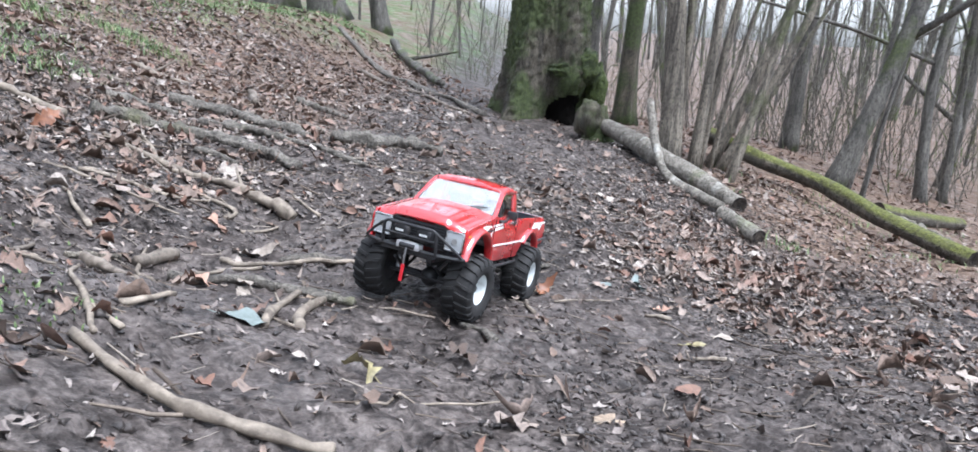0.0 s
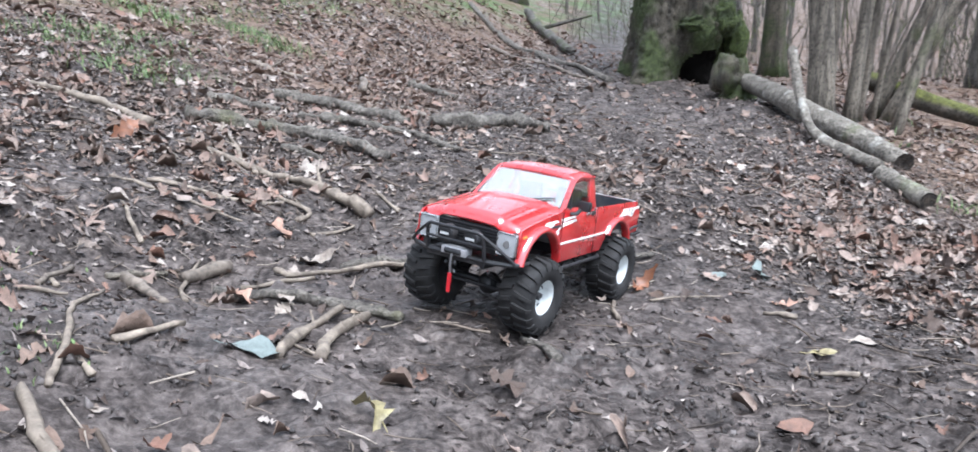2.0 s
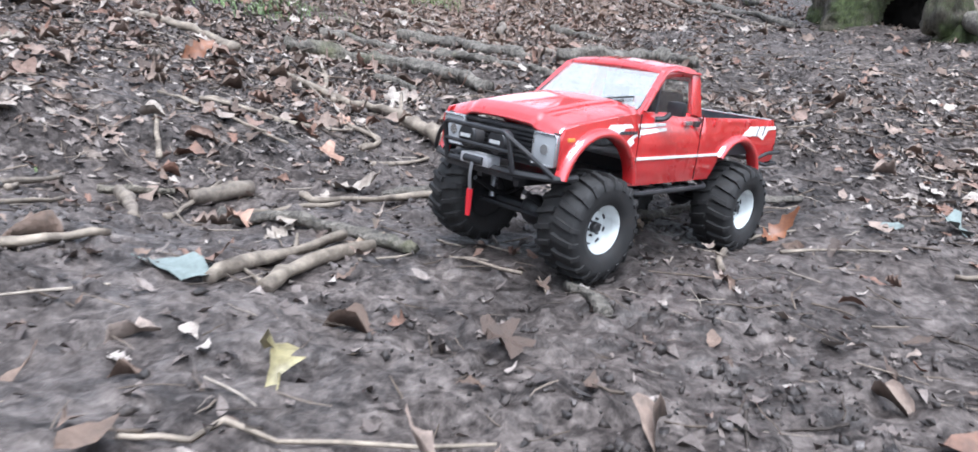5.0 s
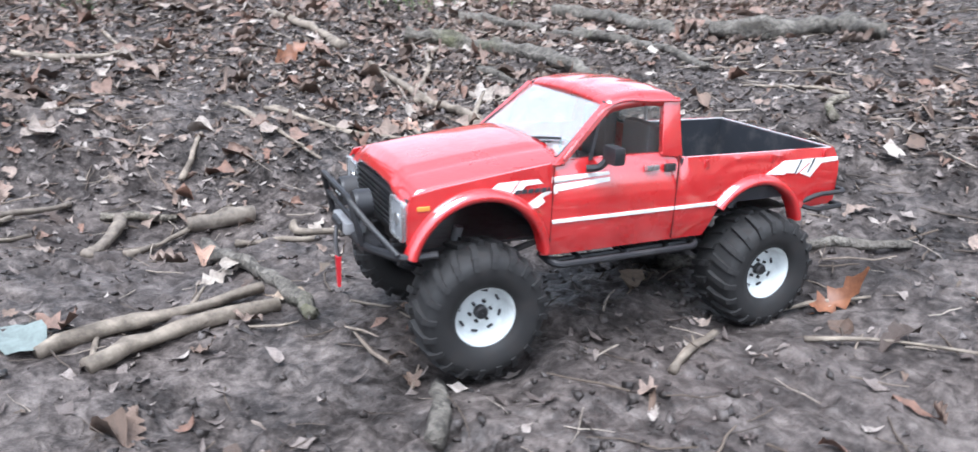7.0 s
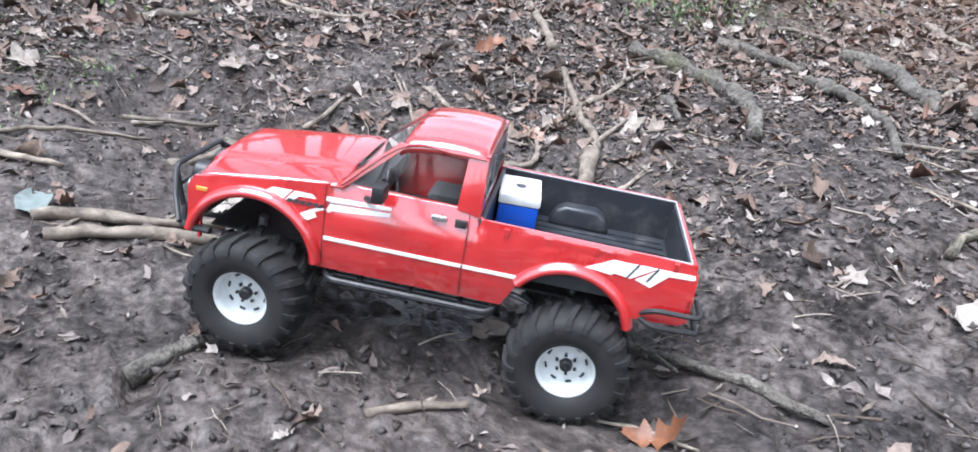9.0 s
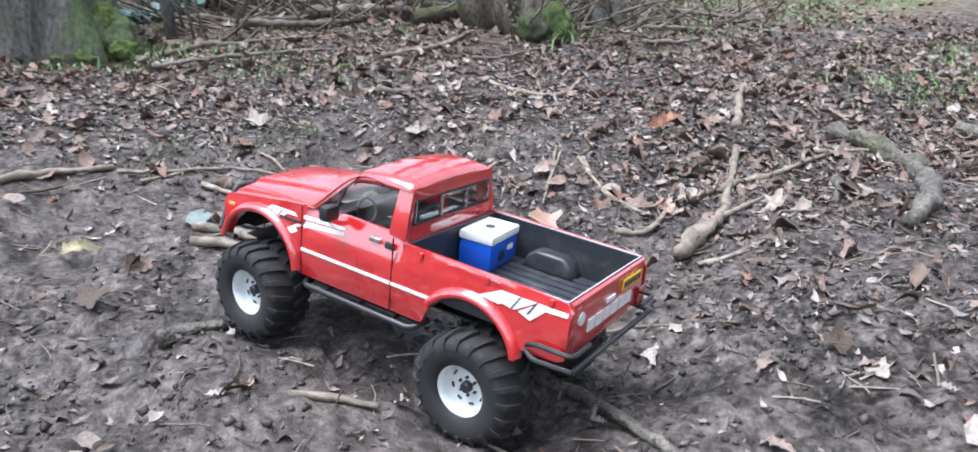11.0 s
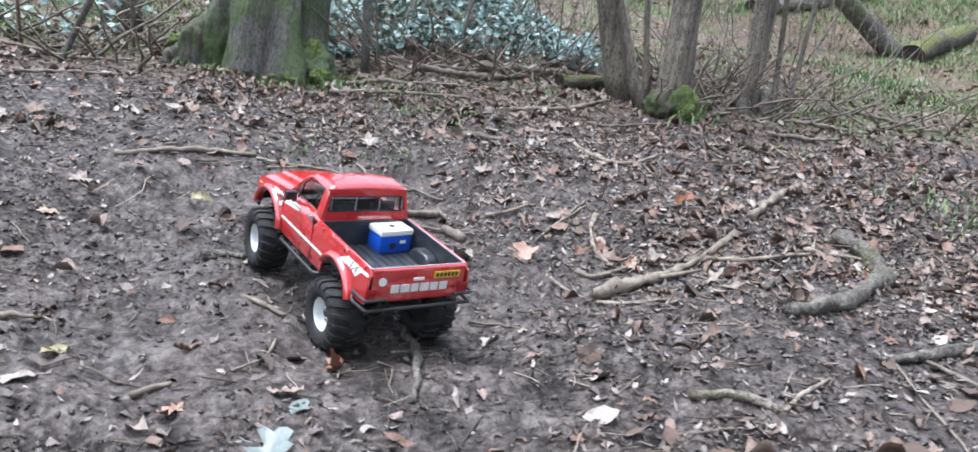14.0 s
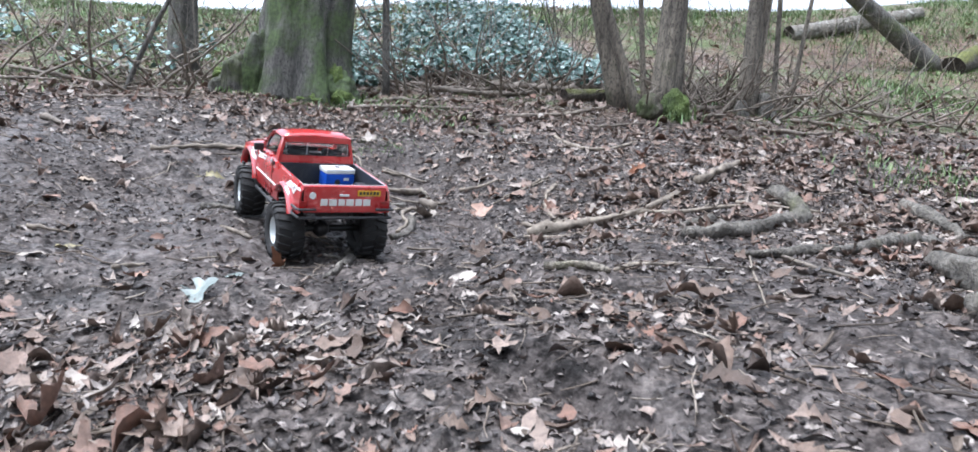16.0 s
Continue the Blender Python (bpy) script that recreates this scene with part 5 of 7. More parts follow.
log([(-2.90, 0.66), (-2.96, 0.85), (-3.02, 1.06)], 0.032, 0.028, "mossy log lying behind the coppice", MOSSLOG)
log([(-4.60, 3.95), (-4.75, 4.3), (-4.95, 4.75)], 0.085, 0.08, "thick mossy log on the grassy bank", MOSSLOG)
log([(-5.6, 3.2), (-5.9, 4.6)], 0.07, 0.06, "old log along the top of the bank", LOG)
TREES += 1
q = np.array(standing(spline([(-4.75, 3.98, float(plan_height(-4.75, 3.98)) - 0.03), (-4.85, 3.55, 2.0), (-5.0, 2.9, 2.55), (-5.1, 2.2, 3.2)], 14)))
v, f = tube_arrays(q, np.linspace(0.075, 0.05, 14), 12, 0.1, 9)
tagged(new("leaning_dead_trunk", mesh_of("leaning_dead_trunk", v, f, TRUNK)), "grey dead trunk leaning over the bank", "log", "fallen logs")
for pts, r in (([(-2.75, 1.2), (-2.9, 1.45), (-3.0, 1.75)], 0.012), ([(-2.9, 1.15), (-2.86, 1.4), (-2.95, 1.65)], 0.009), ([(-3.0, 0.35), (-3.05, 0.6), (-3.15, 0.85)], 0.02),
               ([(-2.95, 0.1), (-2.9, 0.3), (-2.98, 0.55)], 0.013), ([(-3.1, 0.0), (-3.0, 0.25), (-3.1, 0.5)], 0.009), ([(-2.62, 1.2), (-2.72, 1.36)], 0.007),
               ([(-3.2, 1.2), (-3.3, 1.6), (-3.2, 2.0)], 0.015), ([(-3.5, 1.5), (-3.4, 2.2)], 0.012), ([(-2.5, -1.9), (-2.6, -1.5), (-2.65, -1.3)], 0.008),
               ([(-2.55, -0.25), (-2.62, 0.0), (-2.6, 0.25)], 0.007), ([(-2.4, 0.6), (-2.45, 0.9)], 0.006), ([(-2.45, 1.35), (-2.5, 1.7)], 0.009),
               ([(-3.35, 0.75), (-3.1, 1.25), (-2.95, 1.5)], 0.014), ([(-3.4, 1.25), (-3.05, 1.32), (-2.8, 1.3)], 0.010), ([(-2.68, 1.62), (-2.62, 1.95)], 0.010), ([(-3.0, 2.1), (-2.8, 2.5)], 0.011),
               ([(-3.6, -1.6), (-3.3, -1.3), (-3.2, -1.0)], 0.010), ([(-2.75, -1.5), (-2.68, -1.15), (-2.66, -0.85)], 0.007), ([(-2.5, 0.35), (-2.58, 0.62), (-2.7, 0.8)], 0.008),
               ([(-2.7, -0.2), (-2.78, 0.05), (-2.75, 0.3)], 0.008), ([(-2.35, -1.1), (-2.42, -0.85)], 0.006)):
    stick(pts, r, r * 0.6, "dead branch in the brash below the trees", "dead_branch", STICK, "brash below the trees", 0.25, -0.6, fork=(0.5, 0.8, 0.2))


def tangle(name, label, boxes, count, lo, hi, r, mat, seed, up=1.0, kind="stuff"):
    """Many thin bare stems that cannot be counted."""
    rng = np.random.default_rng(seed)
    heap = Heap()
    for x0, x1, y0, y1, share in boxes:
        for _ in range(int(count * share)):
            x, y = here(rng.uniform(x0, x1), rng.uniform(y0, y1))
            ln = rng.uniform(lo, hi)
            a = rng.uniform(0, 6.28)
            t = rng.normal() * 0.25 + (1 - up)
            d = np.array([math.cos(a) * math.sin(t), math.sin(a) * math.sin(t), math.cos(t)])
            s = np.linspace(0, 1, 5)
            q = np.array([x, y, float(lie(x, y)) - 0.03]) + s[:, None] * d * ln
            q[1:] += np.cumsum(rng.normal(size=(4, 3)) * 0.045 * ln * (1, 1, 0.3), 0)
            rr = rng.uniform(0.6, 1.4) * r
            heap.add(*tube_arrays(q, np.linspace(rr, rr * 0.35, 5), 4, 0, 0, False))
            for _ in range(rng.integers(1, 4)):
                j = rng.integers(1, 5)
                b = rng.uniform(0, 6.28)
                w = q[j] + np.linspace(0, 1, 4)[:, None] * np.array([math.cos(b), math.sin(b), rng.uniform(0.0, 1.0)]) * ln * rng.uniform(0.12, 0.3)
                w[1:] += rng.normal(size=(3, 3)) * 0.02 * ln
                heap.add(*tube_arrays(w, np.linspace(rr * 0.4, rr * 0.12, 4), 3, 0, 0, False))
    return heap.make(name, mat, label, "undergrowth", kind)


def far_wood():
    rng = np.random.default_rng(31)
    heap = Heap()
    spots = []
    for _ in range(150):
        a, d = rng.uniform(-0.30, 0.85), rng.uniform(9, 36) ** 1.0
        spots.append((d * math.sin(a), d * math.cos(a) + 0.5))
    # unseen trunks added to the right and rear, to show in reflections
    for _ in range(60):
        a, d = rng.uniform(0.95, 2.9), rng.uniform(9, 26)
        spots.append((d * math.sin(a), d * math.cos(a)))
    for x, y in spots:
        if abs(x - 0.3) < 0.5 and y < 7.5:
            continue
        d = math.hypot(x, y)
        x, y = here(x, y)
        h = rng.uniform(6, 11)
        r = rng.uniform(0.006, 0.017) * (1 + d / 14)
        if rng.uniform() < 0.13:
            r *= 2.6
        n = 7
        s = np.linspace(0, 1, n)
        q = np.stack([x + s * h * rng.normal() * 0.06, y + s * h * rng.normal() * 0.06, float(lie(x, y)) - 0.1 + s * h], 1)
        q[1:, :2] += np.cumsum(rng.normal(size=(n - 1, 2)) * 0.06, 0)
        heap.add(*tube_arrays(q, r * (1 - 0.6 * s), 7, 0.06, 1, False))
        for _ in range(5):
            j = s[rng.integers(1, 5)] * rng.uniform(0.2, 1)
            c = np.array([np.interp(j, s, q[:, k]) for k in range(3)])
            b = rng.uniform(0, 6.28)
            w = c + np.linspace(0, 1, 5)[:, None] * np.array([math.cos(b), math.sin(b), rng.uniform(0.1, 1.0)]) * h * rng.uniform(0.06, 0.2)
            w[1:] += rng.normal(size=(4, 3)) * 0.09
            heap.add(*tube_arrays(w, np.linspace(r * 0.3, r * 0.08, 5), 4, 0, 0, False))
    heap.make("far_woodland", FAR_BARK, "bare grey winter trunks of the wood behind, with unseen ones added for reflections", "trees")


PLAN = HEAD
far_wood()
tangle("thicket", "tangle of thin grey bare stems in the wood", [(2.3, 5.5, 4.2, 8.5, 1.0), (1.2, 3.6, 5.5, 9.0, 0.6), (-1.0, 1.6, 7.5, 12.0, 0.35)], 380, 0.8, 2.8, 0.0040, PALE_BRUSH, 41, 0.8)
PLAN = SLOPE
tangle("brushwood", "thin bare brush along the top of the slope", [(-4.6, -3.2, -0.6, 1.0, 1.0), (-5.2, -3.6, -3.0, -1.0, 0.6), (-5.5, -3.8, 1.0, 3.6, 0.5)], 90, 0.25, 0.9, 0.0040, PALE_BRUSH, 43, 0.6)

tangle("brash", "dark heap of dead twigs between the coppice stems", [(-3.15, -2.70, 1.06, 1.56, 1.3), (-3.3, -2.9, -0.05, 0.8, 0.7), (-3.3, -2.7, 1.7, 2.6, 0.5), (-3.2, -2.6, -1.6, -0.8, 0.4)], 130, 0.15, 0.5, 0.006, STICK, 47, 0.0)
tangle("bramble", "thin arching bramble stems over the bank", [(-5.0, -3.0, -3.0, 1.2, 1.0), (-5.6, -3.6, 1.0, 4.5, 0.7)], 150, 0.3, 0.9, 0.0026, TWIG, 48, 0.45)


def blades(heap, x, y, count, spread, h, rng, lean=0.5, wide=1.0):
    p = np.array([0, 0.05, -0.05, 0, 0])
    g = ground_at(x + p, y + np.array([0, 0, 0, 0.05, -0.05]))
    dx, dy = rng.normal(size=count) * spread, rng.normal(size=count) * spread
    z = g[0] - 0.004 + (g[1] - g[2]) / 0.1 * dx + (g[3] - g[4]) / 0.1 * dy
    a, ln = rng.uniform(0, 6.28, count), h * rng.uniform(0.5, 1.1, count)
    w = rng.uniform(0.0009, 0.0018, count) * (1 + ln * 6) * wide
    s = np.array([0, 0.5, 1.0])
    out = (lean * ln * rng.uniform(0.3, 1.3, count))[:, None] * s ** 2
    c = np.stack([(x + dx)[:, None] + out * np.cos(a)[:, None], (y + dy)[:, None] + out * np.sin(a)[:, None], z[:, None] + ln[:, None] * s * (1 - 0.25 * s)], -1)
    o = np.stack([-np.sin(a) * w, np.cos(a) * w, 0 * w], 1)
    v = np.stack([c[:, 0] - o, c[:, 0] + o, c[:, 1] - 0.8 * o, c[:, 1] + 0.8 * o, c[:, 2]], 1)
    step = np.arange(count)[:, None] * 5 + heap.n
    heap.v.append(v.reshape(-1, 3))
    heap.f += (step + np.array([0, 1, 3, 2])).tolist() + (step + np.array([2, 3, 4])).tolist()
    heap.n += 5 * count


rng = np.random.default_rng(61)
for x, y, k, s, h, text in ((-4.158, 3.157, 600, 0.20, 0.06, "bright grass tuft on the bank"), (-3.763, 3.114, 600, 0.18, 0.05, "bright moss patch on the bank"),
                            (-4.419, 3.92, 500, 0.20, 0.06, "bright grass tuft on the bank"), (-3.533, 3.221, 600, 0.16, 0.04, "bright moss patch on the bank"), (-3.583, 1.686, 500, 0.14, 0.05, "grass tuft behind the coppice"), (-2.313, 1.157, 420, 0.09, 0.014, "low moss patch on the leafy slope"),
                            (-2.639, 0.096, 420, 0.10, 0.022, "low moss patch on the leafy slope"), (-2.016, 3.747, 420, 0.11, 0.06, "green grass tuft on the leafy bank"), (-1.814, 3.674, 380, 0.10, 0.06, "green grass tuft on the leafy bank"), (-1.485, 2.041, 260, 0.09, 0.045, "green grass tuft on the leafy bank"),
                            (-1.873, 2.346, 420, 0.11, 0.06, "green grass tuft on the leafy bank"), (-2.229, 3.383, 420, 0.12, 0.06, "green grass tuft on the leafy bank"),
                            (-2.066, -0.135, 320, 0.055, 0.011, "mossy green patch on bare mud"), (-2.056, -0.34, 320, 0.055, 0.011, "mossy green patch on bare mud"), (-2.657, -0.362, 320, 0.07, 0.03, "mossy green patch below an old tree"),
                            (-2.586, -0.02, 320, 0.10, 0.025, "mossy green patch below an old tree"), (-3.044, 1.283, 320, 0.08, 0.05, "grass tuft between coppice stems"), (-3.951, 3.041, 420, 0.14, 0.06, "bright grass tuft on the bank"),
                            (-3.293, 2.714, 420, 0.16, 0.035, "bright moss patch on the bank"), (-2.90, 1.85, 420, 0.14, 0.03, "bright moss patch on the bank"), (-2.60, 1.03, 320, 0.035, 0.05, "dense moss at the foot of a coppice stem"), (-2.58, 1.03, 150, 0.05, 0.09, "bright grass tuft at the foot of a coppice stem"),
                            (-1.85, 2.6, 260, 0.12, 0.045, "grass tuft on the leafy bank"), (-1.55, 2.30, 220, 0.10, 0.035, "thin grass on the leafy bank"), (-2.41, 4.55, 260, 0.16, 0.05, "bright grass patch high on the bank"), (-2.2, 4.1, 200, 0.14, 0.045, "bright grass patch high on the bank"),
                            (-2.73, -0.22, 120, 0.06, 0.07, "grass and fern at the foot of an old tree"), (0.93, 2.2, 60, 0.04, 0.05, "mossy grass beside a rotting log"),
                            (-2.70, -0.30, 160, 0.06, 0.035, "short mossy grass at the foot of an old tree"), (-2.70, -0.62, 160, 0.06, 0.035, "short mossy grass at the foot of an old tree"),
                            (-2.72, 1.53, 160, 0.05, 0.04, "short mossy grass round a black stump"), (-2.48, 1.80, 220, 0.10, 0.03, "low green grass patch on the slope"),
                            (-2.35, 1.25, 120, 0.09, 0.022, "thin green grass on the leafy slope"), (-2.45, 0.30, 160, 0.12, 0.022, "thin green grass on the leafy slope")):
    heap = Heap()
    PLAN = HEAD if (y > 2 and x > -3) or x > 0 else SLOPE
    blades(heap, *here(x, y), k, s, h, rng, 0.7, 1.6 if x < -2.2 else 1.0)
    heap.make("grass_tuft", GRASS, text, "grass")
sward = Heap()
PLAN = SLOPE
for _ in range(5200):
    x, y = -2.45 - 4.1 * rng.uniform() ** 0.8, rng.uniform(-3.4, 5.6)
    if wave(np.array([x]), np.array([y]), 1.3, 12)[0] < 0.20 - 0.05 * (-2.5 - x) - 0.5 * (y < -0.7):
        continue
    blades(sward, *here(x, y), 16, 0.08, 0.032 + 0.008 * (-2.5 - x), rng, 1.3, 1.5)
PLAN = HEAD
for _ in range(2200):
    x, y = rng.uniform(-4.5, -1.5), rng.uniform(3.6, 9)
    if x > -1.9 - 0.16 * (6.0 - y) or wave(np.array([x]), np.array([y]), 0.9, 13)[0] < -0.1 - 0.5 * (-1.8 - x):
        continue
    blades(sward, *here(x, y), 18, 0.12, 0.045, rng, 1.3, 1.6)
for _ in range(60):
    blades(sward, *here(rng.uniform(0.95, 2.6), rng.uniform(2.2, 3.6)), 10, 0.06, 0.045, rng, 0.8)
sward.make("bank_grass", GRASS, "short green winter grass on the bank", "grass")

ivy = Heap()
PLAN = SLOPE
shapes = [leaf_mesh("beech", rng, 0.4) for _ in range(5)]
for _ in range(8000):
    x, y = rng.uniform(-4.4, -3.15), rng.uniform(-0.55, 1.05)
    top = 0.46 * math.exp(-((y - 0.2) / 0.75) ** 4) * math.exp(-((x + 3.75) / 0.62) ** 4) * (0.62 + 0.9 * wave(np.array([x]), np.array([y]), 3.4, 15)[0])
    if top < 0.03:
        continue
    x, y = here(x, y)
    v, f = shapes[rng.integers(5)]
    n = np.array([rng.normal() * 0.5 + 0.5, rng.normal() * 0.5, 1.0])
    ivy.add(lay(v * (1, 1.3, 1), x, y, float(lie(x, y)) + top * rng.uniform(0.15, 1.0) ** 0.6, n / np.linalg.norm(n), rng.uniform(0, 6.28), rng.uniform(0.018, 0.042), rng.normal() * 0.3), f)
for _ in range(4200):
    x, y = rng.uniform(-4.6, -2.75), rng.uniform(-3.4, -0.95)
    if wave(np.array([x]), np.array([y]), 2.2, 16)[0] < -0.1:
        continue
    x, y = here(x, y)
    v, f = shapes[rng.integers(5)]
    n = np.array([rng.normal() * 0.5 + 0.5, rng.normal() * 0.5, 1.0])
    ivy.add(lay(v * (1, 1.3, 1), x, y, float(lie(x, y)) + rng.uniform(0.02, 0.2), n / np.linalg.norm(n), rng.uniform(0, 6.28), rng.uniform(0.018, 0.04), rng.normal() * 0.3), f)
ivy.make("ivy_bank", IVY, "dark glossy bluish-green ivy and bramble on the bank", "ivy")


# ------------------------------------------------------------------ the radio-controlled pick-up truck
def paint_material():
    m, nt, b = shade("red_gloss_paint", 0.32, coat=1.0)
    b.inputs["Coat IOR"].default_value = 2.2
    at = place(nt)
    n = grain(nt, 30, 5, 0.6, at)
    dirt = ramp(nt, grain(nt, 55, 6, 0.7, at), (0.62, 0.0), (0.74, 1.0))
    col = ramp(nt, n, (0.3, (0.43, 0.009, 0.011)), (0.7, (0.53, 0.015, 0.017)))
    nt.links.new(blend(nt, sums(nt, "MULTIPLY", dirt, 0.35), col, (0.20, 0.10, 0.07)), b.inputs["Base Color"])
    nt.links.new(ramp(nt, n, (0.3, 0.22), (0.75, 0.42)), b.inputs["Roughness"])
    bumped(nt, b, grain(nt, 17, 5, 0.6, at), 0.4, 0.004)
    return m


def grimy(name, base, rough, metal=0.0, amount=0.4, mud=(0.10, 0.085, 0.075), coat=0.0, scale=45):
    m, nt, b = shade(name, rough, metal, coat=coat)
    at = place(nt)
    d = ramp(nt, grain(nt, scale, 6, 0.7, at), (0.50, 0.0), (0.68, 1.0))
    nt.links.new(blend(nt, sums(nt, "MULTIPLY", d, amount), base, mud), b.inputs["Base Color"])
    nt.links.new(ramp(nt, d, (0.0, rough), (1.0, min(1, rough + 0.3))), b.inputs["Roughness"])
    return m


def glass_material(name, through_it, ior):
    m = bpy.data.materials.new(name)
    m.use_nodes = True
    nt = m.node_tree
    b = nt.nodes["Principled BSDF"]
    b.inputs["Base Color"].default_value = (0.88, 0.90, 0.90, 1)
    b.inputs["Transmission Weight"].default_value, b.inputs["IOR"].default_value = through_it, ior
    b.inputs["Coat Weight"].default_value, b.inputs["Coat IOR"].default_value = 1.0, ior
    nt.links.new(ramp(nt, grain(nt, 40, 6, 0.7, place(nt)), (0.60, 0.02), (0.90, 0.15)), b.inputs["Roughness"])
    return m


PAINT = paint_material()
BLACK = grimy("black_plastic", (0.018, 0.018, 0.02), 0.42, amount=0.25)
BEDLINER = grimy("black_bed_liner", (0.030, 0.033, 0.039), 0.34, amount=0.45, mud=(0.13, 0.12, 0.115))
RUBBER = grimy("muddy_rubber", (0.014, 0.0135, 0.0135), 0.75, amount=0.7, mud=(0.034, 0.029, 0.027), scale=70)
WHITE = grimy("white_wheel_paint", (0.60, 0.63, 0.62), 0.35, amount=0.22, coat=0.3)
DECAL = grimy("white_decal", (0.74, 0.73, 0.70), 0.4, amount=0.35, mud=(0.35, 0.27, 0.22), scale=80)
CHROME = grimy("dull_chrome", (0.62, 0.62, 0.62), 0.25, 0.9, 0.2)
STEEL = grimy("steel", (0.30, 0.30, 0.31), 0.4, 0.8, 0.3)
WINCH = grimy("cast_alloy", (0.50, 0.50, 0.51), 0.35, 0.5, 0.25)
LENS = shade("headlamp_lens", 0.22, color=(0.34, 0.35, 0.36), coat=0.5)[0]
AMBER = shade("amber_lens", 0.25, color=(0.75, 0.30, 0.06), coat=0.5)[0]
REDLENS = shade("red_lens", 0.2, color=(0.30, 0.01, 0.01), coat=0.8)[0]
DARKMARK = shade("dark_decal", 0.5, color=(0.03, 0.03, 0.035))[0]
SEAM = shade("dark_red_seam", 0.5, color=(0.10, 0.008, 0.008))[0]
# pale grey that paints the highlight on the bed rails
EDGE_GLINT = shade("painted_edge_glint", 0.5, color=(0.42, 0.42, 0.42))[0]
YELLOW = shade("yellow_plate", 0.45, color=(0.68, 0.42, 0.03))[0]
BLUE = grimy("blue_cooler_plastic", (0.012, 0.085, 0.52), 0.35, amount=0.1, coat=0.3)
COOLWHITE = grimy("white_cooler_plastic", (0.78, 0.78, 0.76), 0.4, amount=0.12)
REDHOOK = shade("red_strap", 0.5, color=(0.55, 0.02, 0.03))[0]
GLASS = glass_material("clear_window", 1.0, 1.30)
SCREEN = glass_material("windscreen_glass", 0.85, 1.75)
SEAT = grimy("grey_seat", (0.06, 0.06, 0.065), 0.7, amount=0.2)

BODY = pose(*STAND, -4.5, -11.0, 236.0)
truck = empty("toy_pickup_truck", "muddy red toy pickup truck with white wheels, climbing a bank", "toy truck", m=BODY)


def box(x0, x1, y0, y1, z0, z1):
    bm = bmesh.new()
    bmesh.ops.create_cube(bm, size=1)
    for v in bm.verts:
        v.co = Vector(((x0 + x1) / 2 + v.co.x * (x1 - x0), (y0 + y1) / 2 + v.co.y * (y1 - y0), (z0 + z1) / 2 + v.co.z * (z1 - z0)))
    return bm


def prism(outline, y0, y1, tumble=None):
    """A side outline of (x, z) drawn out from y0 to y1; tumble(x, z): how far in it leans."""
    bm = bmesh.new()
    a = [bm.verts.new((x, y0 if not tumble else math.copysign(abs(y0) - tumble(x, z), y0), z)) for x, z in outline]
    b = [bm.verts.new((x, y1 if not tumble else math.copysign(abs(y1) - tumble(x, z), y1), z)) for x, z in outline]
    bm.faces.new(a)
    bm.faces.new(b[::-1])
    n = len(a)
    for i in range(n):
        bm.faces.new((a[i], b[i], b[(i + 1) % n], a[(i + 1) % n]))
    bmesh.ops.triangulate(bm, faces=[f for f in bm.faces if len(f.verts) > 4])
    return bm


def rod(pts, r, segs=8, n=None):
    q = spline(pts, n or max(2, 5 * (len(pts) - 1))) if len(pts) > 2 else np.array(pts, float)
    v, f = tube_arrays(q, [r] * len(q), segs)
    bm = bmesh.new()
    vs = [bm.verts.new(p) for p in v]
    for q in f:
        bm.faces.new([vs[i] for i in q])
    return bm


def polyrod(pts, r, segs=8):
    """Straight tube pieces with tight corners."""
    out = [pts[0]]
    for a, b, c in zip(pts, pts[1:], pts[2:]):
        a, b, c = (np.array(p, float) for p in (a, b, c))
        k = 2.2 * r
        out += [tuple(b + (a - b) / np.linalg.norm(a - b) * k), tuple(b + ((a - b) / np.linalg.norm(a - b) + (c - b) / np.linalg.norm(c - b)) * k * 0.35), tuple(b + (c - b) / np.linalg.norm(c - b) * k)]
    out.append(pts[-1])
    v, f = tube_arrays(out, [r] * len(out), segs)
    bm = bmesh.new()
    vs = [bm.verts.new(p) for p in v]
    for q in f:
        bm.faces.new([vs[i] for i in q])
    return bm


def arc(cx, cz, r, a0, a1, n, sx=1.0):
    return [(cx + sx * r * math.cos(radians(a0 + (a1 - a0) * i / n)), cz + r * math.sin(radians(a0 + (a1 - a0) * i / n))) for i in range(n + 1)]


def lean_in(x, z):
    return (0.004 if x > 0.08 else 0.010 if x > -0.05 else 0.003) * max(0.0, z - 0.135) / 0.03 + 0.012 * max(0.0, 0.105 - z) / 0.02 * 0.3


FA, RA = (0.1415, 0.087), (-0.1345, 0.080)  # centres of the wheel arches
TOP = [(-0.2345, 0.150), (-0.2285, 0.1580), (-0.200, 0.1590), (-0.0470, 0.1605), (-0.0460, 0.1645), (0.070, 0.1655), (0.125, 0.1590), (0.175, 0.1525), (0.196, 0.1485), (0.2005, 0.140)]
SILL = [(-0.2345, 0.108), (-0.228, 0.104), (-0.190, 0.102), (-0.082, 0.0875), (0.080, 0.0875), (0.195, 0.104), (0.2005, 0.112)]


def along(line, x):
    return float(np.interp(x, [p[0] for p in line], [p[1] for p in line]))


